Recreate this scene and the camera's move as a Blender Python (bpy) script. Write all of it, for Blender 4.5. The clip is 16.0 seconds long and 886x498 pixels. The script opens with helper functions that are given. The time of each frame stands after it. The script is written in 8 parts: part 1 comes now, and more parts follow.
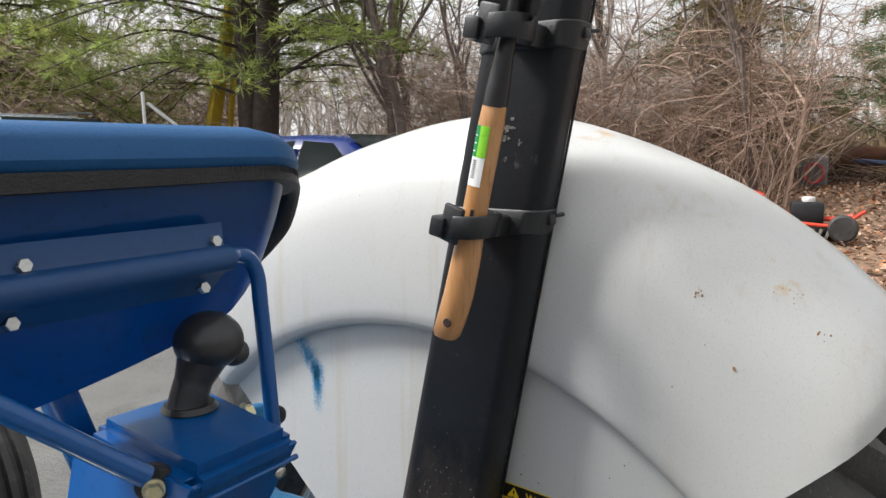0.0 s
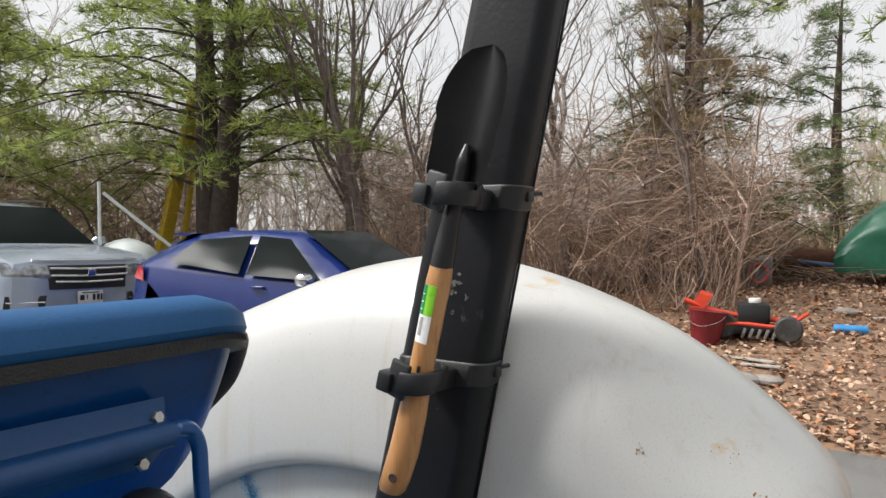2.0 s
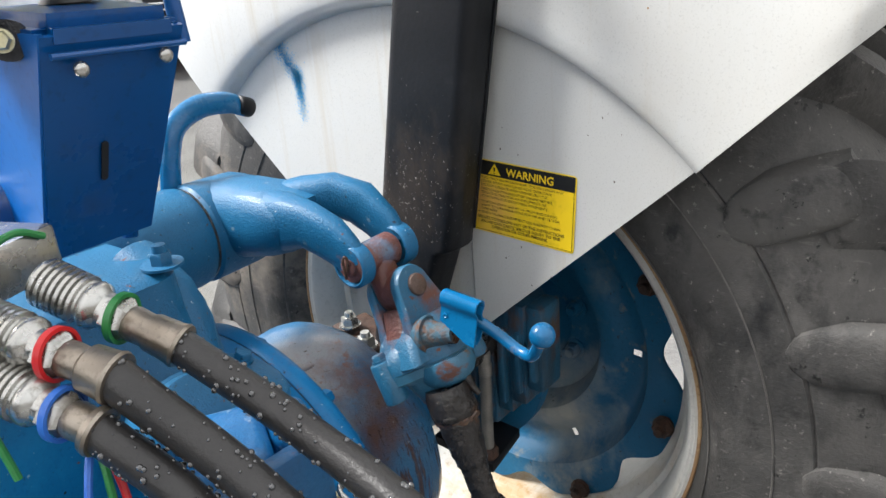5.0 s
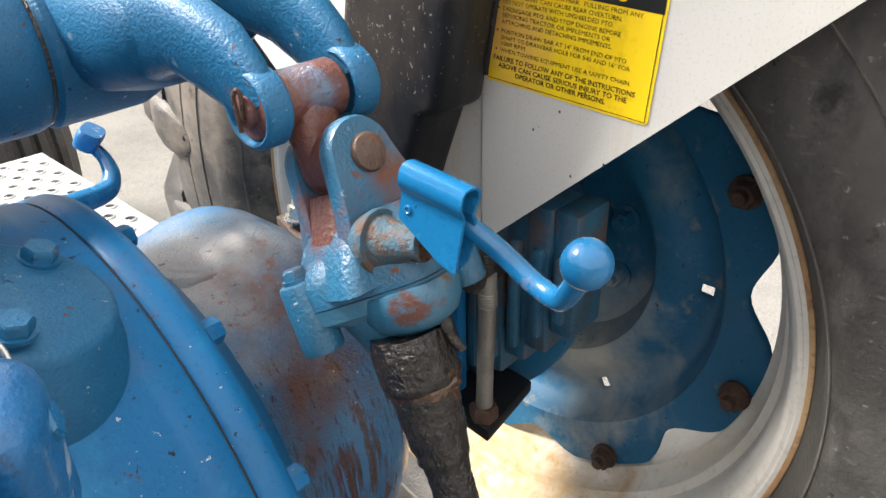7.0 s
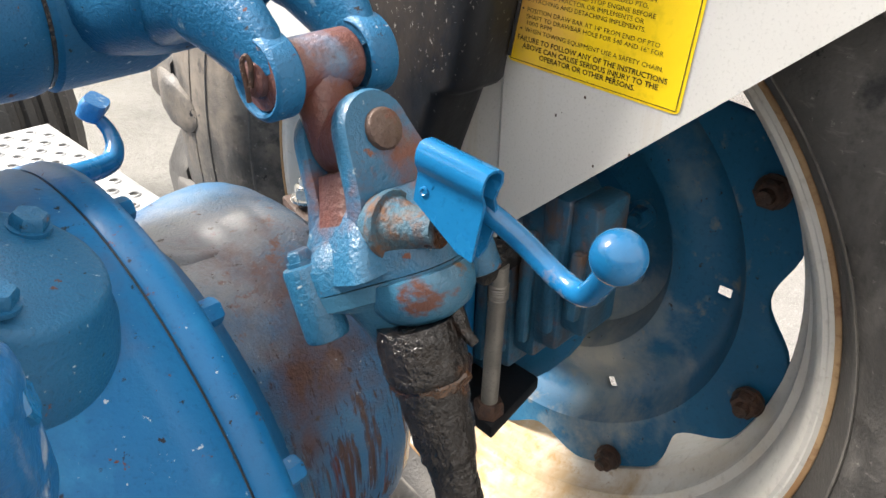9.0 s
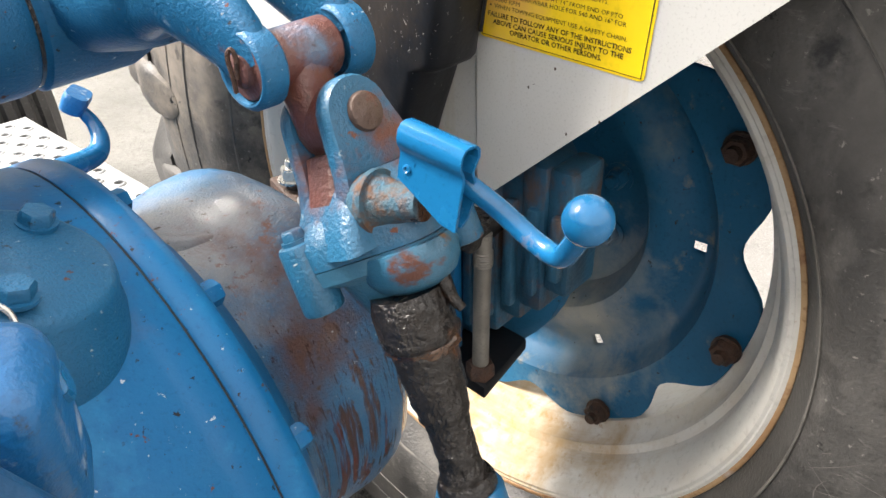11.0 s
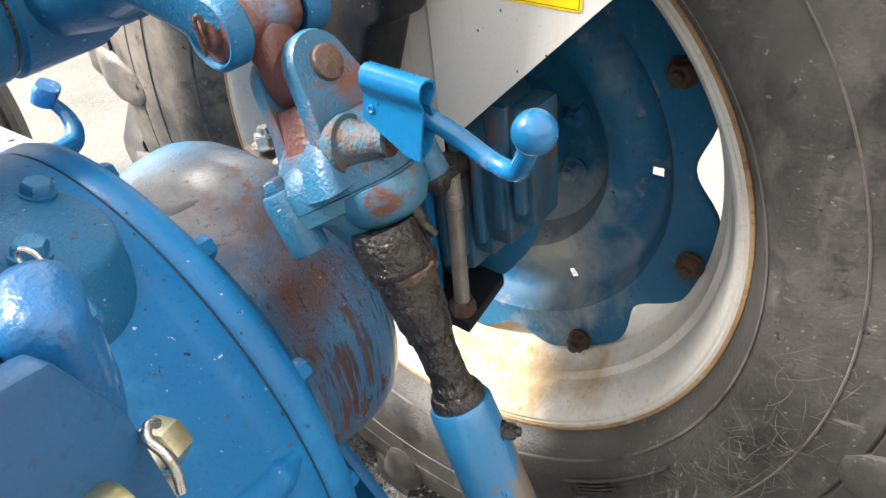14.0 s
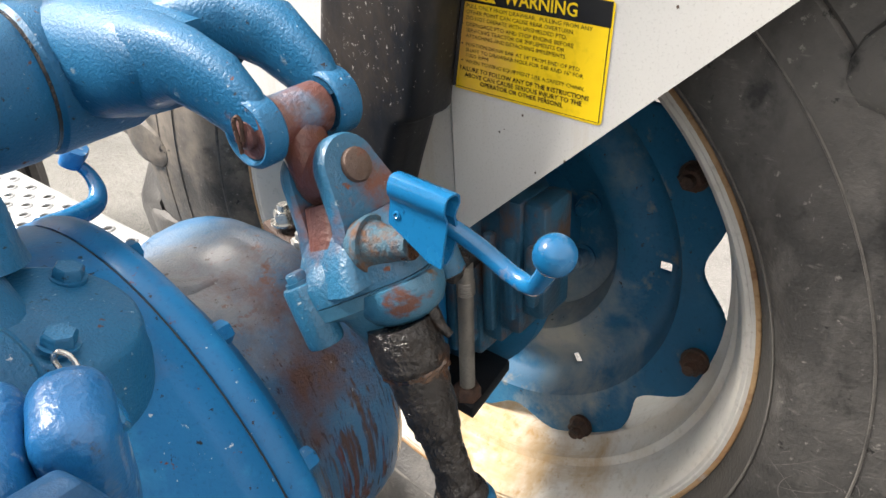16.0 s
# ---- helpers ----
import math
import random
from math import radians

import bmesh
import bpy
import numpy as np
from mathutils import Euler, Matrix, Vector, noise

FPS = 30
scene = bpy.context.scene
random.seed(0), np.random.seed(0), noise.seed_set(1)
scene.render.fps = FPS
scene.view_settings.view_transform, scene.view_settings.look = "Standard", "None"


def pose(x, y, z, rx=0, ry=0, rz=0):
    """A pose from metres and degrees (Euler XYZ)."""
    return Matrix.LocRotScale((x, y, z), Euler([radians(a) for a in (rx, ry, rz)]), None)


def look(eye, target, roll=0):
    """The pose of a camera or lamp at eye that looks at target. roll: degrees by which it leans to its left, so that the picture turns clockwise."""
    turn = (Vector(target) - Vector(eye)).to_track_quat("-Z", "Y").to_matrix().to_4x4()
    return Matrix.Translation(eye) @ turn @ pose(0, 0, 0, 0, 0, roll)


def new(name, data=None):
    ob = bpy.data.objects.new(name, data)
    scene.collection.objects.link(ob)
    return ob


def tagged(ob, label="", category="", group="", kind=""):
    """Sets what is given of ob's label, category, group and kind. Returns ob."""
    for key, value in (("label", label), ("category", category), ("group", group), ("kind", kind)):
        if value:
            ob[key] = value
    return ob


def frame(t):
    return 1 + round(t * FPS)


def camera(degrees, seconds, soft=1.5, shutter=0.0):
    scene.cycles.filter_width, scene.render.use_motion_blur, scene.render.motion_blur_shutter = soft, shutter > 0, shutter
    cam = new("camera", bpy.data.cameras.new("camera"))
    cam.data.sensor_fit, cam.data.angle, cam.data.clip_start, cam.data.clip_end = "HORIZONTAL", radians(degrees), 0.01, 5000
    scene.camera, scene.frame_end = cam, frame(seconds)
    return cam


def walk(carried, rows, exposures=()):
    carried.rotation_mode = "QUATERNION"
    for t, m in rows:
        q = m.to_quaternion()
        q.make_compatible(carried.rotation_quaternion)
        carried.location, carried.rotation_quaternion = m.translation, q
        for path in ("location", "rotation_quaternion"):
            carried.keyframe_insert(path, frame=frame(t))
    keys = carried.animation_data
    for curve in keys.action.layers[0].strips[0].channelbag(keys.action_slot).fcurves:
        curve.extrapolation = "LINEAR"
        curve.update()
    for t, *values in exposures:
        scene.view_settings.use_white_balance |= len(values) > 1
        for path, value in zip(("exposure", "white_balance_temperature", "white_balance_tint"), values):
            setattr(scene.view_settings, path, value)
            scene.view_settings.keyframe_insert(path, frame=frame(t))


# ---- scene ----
cam = camera(63.2, 16.0)
PATH = [
    (0, (-0.118, -0.559, 1.425), (1.515, 0.561, 1.145), 0.05),
    (0.5, (-0.119, -0.557, 1.431), (1.533, 0.547, 1.206), 0.22),
    (1, (-0.122, -0.561, 1.451), (1.554, 0.518, 1.293), 0.60),
    (1.5, (-0.122, -0.569, 1.472), (1.575, 0.485, 1.385), 0.93),
    (2, (-0.123, -0.574, 1.496), (1.589, 0.460, 1.465), 1.07),
    (2.5, (-0.130, -0.581, 1.504), (1.588, 0.444, 1.501), 1.08),
    (3, (-0.133, -0.582, 1.481), (1.576, 0.455, 1.422), 0.66),
    (3.5, (-0.120, -0.575, 1.407), (1.537, 0.516, 1.160), -0.62),
    (4, (-0.100, -0.603, 1.342), (1.485, 0.535, 0.904), -2.20),
    (4.5, (-0.087, -0.627, 1.288), (1.410, 0.551, 0.677), -3.65),
    (5, (-0.041, -0.638, 1.232), (1.371, 0.565, 0.484), -4.61),
    (5.2, (-0.009, -0.638, 1.205), (1.371, 0.574, 0.414), -4.87),
    (7.3, (0.214, -0.460, 1.068), (1.468, 0.744, 0.079), -1.12),
    (7.5, (0.215, -0.459, 1.065), (1.464, 0.752, 0.078), -1.01),
    (8, (0.217, -0.457, 1.059), (1.461, 0.752, 0.064), 0.21),
    (10.3, (0.214, -0.453, 1.063), (1.460, 0.734, 0.045), 1.21),
    (10.5, (0.213, -0.455, 1.065), (1.458, 0.722, 0.033), 0.59),
    (11, (0.200, -0.470, 1.074), (1.441, 0.671, -0.003), -1.70),
    (11.5, (0.189, -0.481, 1.066), (1.413, 0.622, -0.068), -4.70),
    (12, (0.182, -0.500, 1.052), (1.386, 0.567, -0.137), -7.86),
    (12.5, (0.177, -0.528, 1.041), (1.373, 0.508, -0.182), -10.12),
    (13, (0.175, -0.550, 1.043), (1.377, 0.470, -0.188), -10.56),
    (13.5, (0.170, -0.546, 1.053), (1.390, 0.487, -0.150), -9.25),
    (14, (0.165, -0.506, 1.075), (1.402, 0.567, -0.072), -6.82),
    (14.5, (0.168, -0.473, 1.102), (1.420, 0.653, 0.023), -4.48),
    (15, (0.170, -0.468, 1.116), (1.432, 0.697, 0.090), -2.80),
    (15.5, (0.170, -0.481, 1.116), (1.454, 0.676, 0.109), -2.46),
    (16, (0.165, -0.496, 1.108), (1.473, 0.625, 0.091), -3.28),
]
walk(cam, [(t, look(eye, target, roll)) for t, eye, target, roll in PATH],
     exposures=[(0.0, 0.48, 6150, 10), (1.5, 0.36, 6250, 10), (3.2, 0.27, 6250, 10), (4.0, 0.58, 6100, 10), (5.0, 1.22, 6200, 10), (7.3, 1.74, 6750, 12), (8.0, 1.77, 6750, 12),
                (10.5, 1.78, 6750, 12), (12.0, 2.08, 6700, 11), (13.5, 2.10, 6700, 11), (14.0, 2.10, 6700, 11), (14.5, 1.80, 6750, 12), (16.0, 1.62, 6750, 12)])

# ---------------------------------------------------------------- light
SUN_AZ, SUN_EL = 121.0, 48.0          # degrees from +x to +y, and above the horizon
world = bpy.data.worlds.new("sky")
scene.world = world
world.use_nodes = True
wn = world.node_tree.nodes
wl = world.node_tree.links
sky = wn.new("ShaderNodeTexSky")
sky.sky_type = "NISHITA"
sky.sun_disc = False
sky.sun_elevation = radians(SUN_EL)
sky.sun_rotation = radians(90 - SUN_AZ)
sky.air_density, sky.dust_density, sky.ozone_density = 0.7, 6.0, 0.6
hazy = wn.new("ShaderNodeMixRGB")
hazy.inputs[0].default_value = 0.65
hazy.inputs[2].default_value = (11.2, 10.8, 10.1, 1)
wl.new(sky.outputs[0], hazy.inputs[1])
wl.new(hazy.outputs[0], wn["Background"].inputs[0])
wn["Background"].inputs[1].default_value = 0.088
sun_data = bpy.data.lights.new("sun", "SUN")
sun_data.energy, sun_data.angle, sun_data.color = 3.8, radians(16), (1.0, 0.96, 0.90)
sun = new("sun", sun_data)
sun_dir = Vector((math.cos(radians(SUN_AZ)) * math.cos(radians(SUN_EL)), math.sin(radians(SUN_AZ)) * math.cos(radians(SUN_EL)), math.sin(radians(SUN_EL))))
sun.matrix_world = look(sun_dir * 20, (0, 0, 0))

# ---------------------------------------------------------------- materials


def material(name, colours, scale=6.0, rough=(0.4, 0.6), metal=0.0, bump=0.1, grain=180.0, stains=(), coat=0.0, stretch=(1, 1, 1), random_shade=0.0, spec=0.5, island=None):
    """Two base colours mixed by broad noise, stains (colour, scale, from, to, roughness, stretch) on top, fine grain as relief."""
    m = bpy.data.materials.new(name)
    m.use_nodes = True
    nt = m.node_tree
    n, l = nt.nodes, nt.links
    b = n["Principled BSDF"]
    tc = n.new("ShaderNodeTexCoord")
    mp = n.new("ShaderNodeMapping")
    mp.inputs["Scale"].default_value = stretch
    l.new(tc.outputs["Object"], mp.inputs[0])

    def noise_tex(s, detail=6.0, vec=None, rough_=0.6):
        t = n.new("ShaderNodeTexNoise")
        t.inputs["Scale"].default_value = s
        t.inputs["Detail"].default_value = detail
        t.inputs["Roughness"].default_value = rough_
        l.new(vec if vec else mp.outputs[0], t.inputs["Vector"])
        return t

    def ramp(src, a, c):
        r = n.new("ShaderNodeMapRange")
        r.inputs[1].default_value, r.inputs[2].default_value = a, c
        l.new(src, r.inputs[0])
        return r.outputs[0]

    def mix(fac, c1, c2):
        x = n.new("ShaderNodeMixRGB")
        if isinstance(fac, float):
            x.inputs[0].default_value = fac
        else:
            l.new(fac, x.inputs[0])
        for i, c in ((1, c1), (2, c2)):
            if isinstance(c, tuple):
                x.inputs[i].default_value = (*c, 1)
            else:
                l.new(c, x.inputs[i])
        return x.outputs[0]

    broad = noise_tex(scale)
    fine = noise_tex(grain, 3.0)
    col = mix(ramp(broad.outputs["Fac"], 0.36, 0.64), colours[0], colours[1])
    dark = tuple(c * 0.75 for c in colours[0])
    col = mix(ramp(fine.outputs["Fac"], 0.55, 0.8), col, dark)
    rgh = n.new("ShaderNodeMapRange")
    rgh.inputs[3].default_value, rgh.inputs[4].default_value = rough
    l.new(broad.outputs["Fac"], rgh.inputs[0])
    rough_out = rgh.outputs[0]
    for st in stains:
        c, s, a, z = st[:4]
        vec = None
        if len(st) > 5:
            mp2 = n.new("ShaderNodeMapping")
            mp2.inputs["Scale"].default_value = st[5]
            l.new(tc.outputs["Object"], mp2.inputs[0])
            vec = mp2.outputs[0]
        t = noise_tex(s, 8.0, vec, 0.65)
        src = t.outputs["Fac"]
        if len(st) > 6:
            # a stain of limited reach: (x, y, z, radius, gain)
            cx, cy, cz, reach, gain = st[6]
            dist = n.new("ShaderNodeVectorMath")
            dist.operation = "DISTANCE"
            l.new(tc.outputs["Object"], dist.inputs[0])
            dist.inputs[1].default_value = (cx, cy, cz)
            fall = n.new("ShaderNodeMapRange")
            fall.clamp = False
            fall.inputs[1].default_value, fall.inputs[2].default_value = 0.0, reach
            fall.inputs[3].default_value, fall.inputs[4].default_value = gain, -gain
            l.new(dist.outputs["Value"], fall.inputs[0])
            plus = n.new("ShaderNodeMath")
            plus.operation = "ADD"
            l.new(src, plus.inputs[0])
            l.new(fall.outputs[0], plus.inputs[1])
            src = plus.outputs[0]
        fac = ramp(src, a, z)
        col = mix(fac, col, c)
        if len(st) > 4 and st[4] is not None:
            x = n.new("ShaderNodeMixRGB")
            l.new(fac, x.inputs[0])
            l.new(rough_out, x.inputs[1])
            x.inputs[2].default_value = (st[4], st[4], st[4], 1)
            rough_out = x.outputs[0]
    if random_shade:
        oi = n.new("ShaderNodeObjectInfo")
        hs = n.new("ShaderNodeHueSaturation")
        rr = n.new("ShaderNodeMapRange")
        rr.inputs[3].default_value, rr.inputs[4].default_value = 1 - random_shade, 1 + random_shade
        l.new(oi.outputs["Random"], rr.inputs[0])
        l.new(rr.outputs[0], hs.inputs["Value"])
        l.new(col, hs.inputs["Color"])
        col = hs.outputs[0]
    if island:
        # every loose piece in the mesh takes a shade of its own
        gi = n.new("ShaderNodeNewGeometry")
        hv_ = n.new("ShaderNodeHueSaturation")
        ri = n.new("ShaderNodeMapRange")
        ri.inputs[3].default_value, ri.inputs[4].default_value = island
        l.new(gi.outputs["Random Per Island"], ri.inputs[0])
        l.new(ri.outputs[0], hv_.inputs["Value"])
        l.new(col, hv_.inputs["Color"])
        col = hv_.outputs[0]
    l.new(col, b.inputs["Base Color"])
    l.new(rough_out, b.inputs["Roughness"])
    b.inputs["Metallic"].default_value = metal
    b.inputs["Coat Weight"].default_value = coat
    b.inputs["Coat Roughness"].default_value = 0.12
    b.inputs["Specular IOR Level"].default_value = spec
    if bump:
        bp = n.new("ShaderNodeBump")
        bp.inputs["Strength"].default_value = bump
        bp.inputs["Distance"].default_value = 0.004
        add = n.new("ShaderNodeMath")
        add.operation = "ADD"
        l.new(fine.outputs["Fac"], add.inputs[0])
        l.new(broad.outputs["Fac"], add.inputs[1])
        l.new(add.outputs[0], bp.inputs["Height"])
        l.new(bp.outputs[0], b.inputs["Normal"])
    return m


RUST = (0.13, 0.045, 0.025)
GREY_DIRT = (0.10, 0.095, 0.085)
# fine pale specks in M_BLUE, M_ARM and M_RUSTBLUE are painted water-drop glints
M_BLUE = material("faded_blue_enamel", ((0.003, 0.118, 0.300), (0.005, 0.142, 0.345)), 5, (0.36, 0.54), bump=0.09, grain=300,
                  stains=(((0.03, 0.10, 0.19), 7, 0.60, 0.8, 0.6), ((0.07, 0.10, 0.17), 9, 0.45, 0.66, 0.5, (1, 1, 1), (0.30, -0.06, 0.87, 0.12, 0.16)), (RUST, 70, 0.66, 0.69, 0.8), ((0.012, 0.016, 0.025), 130, 0.645, 0.67, 0.6), ((0.42, 0.48, 0.54), 190, 0.668, 0.695, 0.4), ((0.010, 0.18, 0.40), 16, 0.56, 0.7, 0.45)), coat=0.05, spec=0.3)
M_ARM = material("dull_blue_casting_paint", ((0.006, 0.092, 0.205), (0.011, 0.116, 0.245)), 9, (0.36, 0.54), bump=0.32, grain=420,
                 stains=(((0.05, 0.085, 0.12), 14, 0.62, 0.8, 0.7), ((0.16, 0.055, 0.035), 30, 0.52, 0.66, 0.8, (1, 1, 1), (0.41, -0.118, 0.941, 0.036, 0.14)), (RUST, 80, 0.655, 0.69, 0.85), ((0.18, 0.26, 0.33), 40, 0.66, 0.74, 0.5), ((0.015, 0.02, 0.028), 140, 0.65, 0.68, 0.6), ((0.36, 0.42, 0.48), 190, 0.66, 0.69, 0.4)), coat=0.05, spec=0.35)
M_RUSTBLUE = material("rust_streaked_blue_casting", ((0.030, 0.130, 0.255), (0.016, 0.135, 0.31)), 7, (0.22, 0.38), bump=0.42, grain=420,
                      stains=(((0.25, 0.265, 0.295), 9, 0.45, 0.70, 0.3, (1, 1, 1), (0.44, 0.0, 0.79, 0.18, 0.24)), ((0.20, 0.10, 0.085), 75, 0.60, 0.70, 0.5, (1, 1, 1), (0.47, -0.04, 0.775, 0.12, 0.08)), ((0.18, 0.10, 0.095), 26, 0.52, 0.76, 0.35, (1, 1, 1), (0.465, -0.05, 0.77, 0.11, 0.14)),
                              ((0.082, 0.038, 0.031), 16, 0.50, 0.76, 0.3, (1, 1, 0.7), (0.448, -0.098, 0.728, 0.135, 0.36)), ((0.060, 0.030, 0.026), 75, 0.56, 0.66, 0.24, (1.9, 1.2, 0.05), (0.458, -0.130, 0.655, 0.13, 0.12)), ((0.045, 0.024, 0.022), 120, 0.60, 0.65, 0.22, (1.8, 1.2, 0.06), (0.478, -0.13, 0.62, 0.17, 0.05)),
                              ((0.095, 0.018, 0.012), 60, 0.56, 0.64, 0.16, (1.6, 1.0, 0.06), (0.446, -0.131, 0.600, 0.10, 0.16)), ((0.05, 0.03, 0.025), 110, 0.62, 0.68, 0.5), ((0.45, 0.47, 0.49), 190, 0.66, 0.70, 0.2)), coat=0.4)
M_BOX = material("levelling_box_paint", ((0.011, 0.090, 0.175), (0.018, 0.110, 0.205)), 12, (0.30, 0.48), bump=0.35, grain=380,
                 stains=(((0.135, 0.050, 0.034), 40, 0.44, 0.70, 0.6, (1, 1, 1), (0.480, -0.170, 0.900, 0.046, 0.24)), ((0.12, 0.045, 0.03), 40, 0.44, 0.70, 0.6, (1, 1, 1), (0.440, -0.155, 0.872, 0.050, 0.27)), (RUST, 80, 0.63, 0.67, 0.8), ((0.26, 0.31, 0.34), 110, 0.65, 0.70, 0.4), ((0.08, 0.105, 0.12), 28, 0.60, 0.75, 0.6)), coat=0.2)
M_BRIGHT = material("bright_blue_paint", ((0.004, 0.112, 0.275), (0.007, 0.134, 0.31)), 14, (0.20, 0.34), bump=0.07, grain=300,
                    stains=(((0.28, 0.17, 0.10), 40, 0.52, 0.64, 0.6, (1, 1, 1), (0.466, -0.290, 0.872, 0.022, 0.18)), (RUST, 60, 0.74, 0.79, 0.7), ((0.30, 0.42, 0.5), 150, 0.72, 0.76, 0.4)), coat=0.3, spec=0.4)
M_DEEP = material("glossy_dark_blue_sheet", ((0.002, 0.058, 0.215), (0.003, 0.072, 0.25)), 4, (0.22, 0.36), bump=0.03, grain=120,
                  stains=(((0.02, 0.06, 0.16), 12, 0.60, 0.8, 0.4), ((0.3, 0.34, 0.38), 170, 0.72, 0.76, 0.4)), coat=0.4, spec=0.35)
M_VINYL = material("blue_seat_vinyl", ((0.010, 0.072, 0.195), (0.014, 0.086, 0.225)), 7, (0.48, 0.62), bump=0.16, grain=420, stains=(((0.04, 0.085, 0.15), 18, 0.6, 0.8, 0.6),), spec=0.3)
M_TRIM = material("black_rubber_trim", ((0.012, 0.012, 0.013), (0.022, 0.022, 0.024)), 30, (0.45, 0.65), bump=0.5, grain=500)
M_WHITE = material("white_fender_enamel", ((0.52, 0.525, 0.51), (0.56, 0.56, 0.54)), 1.6, (0.28, 0.42), bump=0.02, grain=500,
                   stains=(((0.47, 0.44, 0.385), 2.2, 0.56, 0.90, 0.5, (1, 1, 0.3)), ((0.46, 0.42, 0.35), 30, 0.56, 0.80, 0.5, (1, 1, 0.06)), ((0.50, 0.36, 0.18), 34, 0.55, 0.70, 0.6, (1, 1, 1), (0.68, -0.445, 1.295, 0.032, 0.07)), ((0.50, 0.36, 0.2), 20, 0.54, 0.70, 0.6, (1, 1, 1), (0.74, -0.20, 1.44, 0.07, 0.08)), ((0.46, 0.33, 0.16), 15, 0.74, 0.80, 0.7), ((0.10, 0.09, 0.08), 95, 0.79, 0.81, 0.7)), coat=0.2)
# the finest pale specks, near the post's foot, paint the glint of wet drops
M_BLACK = material("matt_black_steel", ((0.0062, 0.0070, 0.0086), (0.0095, 0.0105, 0.013)), 8, (0.38, 0.56), bump=0.10, grain=150,
                   stains=(((0.045, 0.045, 0.045), 60, 0.69, 0.76, 0.7), ((0.024, 0.026, 0.030), 5, 0.58, 0.8, 0.5), ((0.07, 0.055, 0.045), 25, 0.73, 0.8, 0.8), ((0.09, 0.085, 0.08), 30, 0.56, 0.66, 0.7, (1, 1, 0.6), (0.579, -0.176, 1.43, 0.05, 0.1)),
                           ((0.040, 0.032, 0.026), 16, 0.44, 0.74, 0.6, (1, 1, 0.5), (0.585, -0.06, 0.97, 0.15, 0.14)), ((0.20, 0.19, 0.18), 260, 0.645, 0.69, 0.5, (1, 1, 0.7), (0.585, -0.06, 0.96, 0.16, 0.05))), spec=0.28)
M_CLIP = material("black_moulded_plastic", ((0.011, 0.0115, 0.0125), (0.017, 0.0178, 0.019)), 40, (0.4, 0.55), bump=0.1, grain=300)
M_BLADE = material("black_coated_blade", ((0.010, 0.010, 0.011), (0.014, 0.014, 0.015)), 12, (0.3, 0.42), bump=0.04, grain=200)
M_ASH = material("varnished_ash_wood", ((0.50, 0.26, 0.10), (0.40, 0.19, 0.065)), 14, (0.3, 0.42), bump=0.06, grain=160, stretch=(6, 6, 0.6), coat=0.4,
                 stains=(((0.30, 0.13, 0.045), 22, 0.55, 0.72, None, (9, 9, 0.5)),))
# paler at the front and upper rear of the tyre, darker below the rim
M_TYRE = material("dusty_tyre_rubber", ((0.030, 0.0295, 0.0285), (0.058, 0.056, 0.053)), 7, (0.5, 0.72), bump=0.3, grain=220,
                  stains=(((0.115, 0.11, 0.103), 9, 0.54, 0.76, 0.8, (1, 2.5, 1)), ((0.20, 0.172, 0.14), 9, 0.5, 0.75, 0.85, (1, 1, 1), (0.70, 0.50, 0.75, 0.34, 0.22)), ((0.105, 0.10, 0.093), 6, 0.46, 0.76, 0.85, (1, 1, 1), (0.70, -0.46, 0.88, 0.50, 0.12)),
                          ((0.17, 0.162, 0.15), 46, 0.62, 0.76, 0.8, (1, 0.5, 2.0)), ((0.26, 0.245, 0.23), 46, 0.60, 0.70, 0.8, (1, 2.6, 0.5), (0.70, -0.37, 0.30, 0.16, 0.09)), ((0.006, 0.006, 0.006), 40, 0.645, 0.67, 0.5), ((0.20, 0.19, 0.175), 120, 0.63, 0.69, 0.8),
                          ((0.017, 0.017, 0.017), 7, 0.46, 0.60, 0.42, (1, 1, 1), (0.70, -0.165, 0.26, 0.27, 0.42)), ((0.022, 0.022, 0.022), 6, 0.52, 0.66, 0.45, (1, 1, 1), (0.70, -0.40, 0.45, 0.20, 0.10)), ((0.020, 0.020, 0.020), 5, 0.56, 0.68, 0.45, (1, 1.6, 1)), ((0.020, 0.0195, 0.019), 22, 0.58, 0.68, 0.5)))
M_SCUFF = material("scuffed_tyre_rubber", ((0.075, 0.072, 0.066), (0.12, 0.113, 0.103)), 9, (0.6, 0.8), bump=0.3, grain=160, stains=(((0.03, 0.03, 0.03), 12, 0.50, 0.62, 0.6),))
M_MUD = material("muddy_tyre_rubber", ((0.10, 0.095, 0.085), (0.16, 0.15, 0.135)), 9, (0.6, 0.8), bump=0.3, grain=160,
                 stains=(((0.025, 0.025, 0.025), 34, 0.66, 0.70, 0.6),))
M_RIM = material("cream_white_rim_paint", ((0.56, 0.55, 0.515), (0.62, 0.615, 0.58)), 6, (0.38, 0.55), bump=0.1, grain=120,
                 stains=(((0.44, 0.36, 0.24), 4, 0.48, 0.85, 0.7, (4, 1, 1)), ((0.38, 0.265, 0.125), 9, 0.42, 0.78, 0.7, (4, 1, 1), (0.80, -0.02, 0.30, 0.24, 0.20)), ((0.32, 0.20, 0.085), 60, 0.56, 0.72, 0.7, (1, 1, 1), (0.80, -0.02, 0.30, 0.22, 0.07)), ((0.36, 0.24, 0.11), 12, 0.46, 0.72, 0.75, (0.5, 1, 1), (0.78, -0.06, 0.27, 0.28, 0.12)), ((0.30, 0.17, 0.07), 45, 0.71, 0.77, 0.8), ((0.12, 0.09, 0.07), 80, 0.75, 0.78, 0.8)))
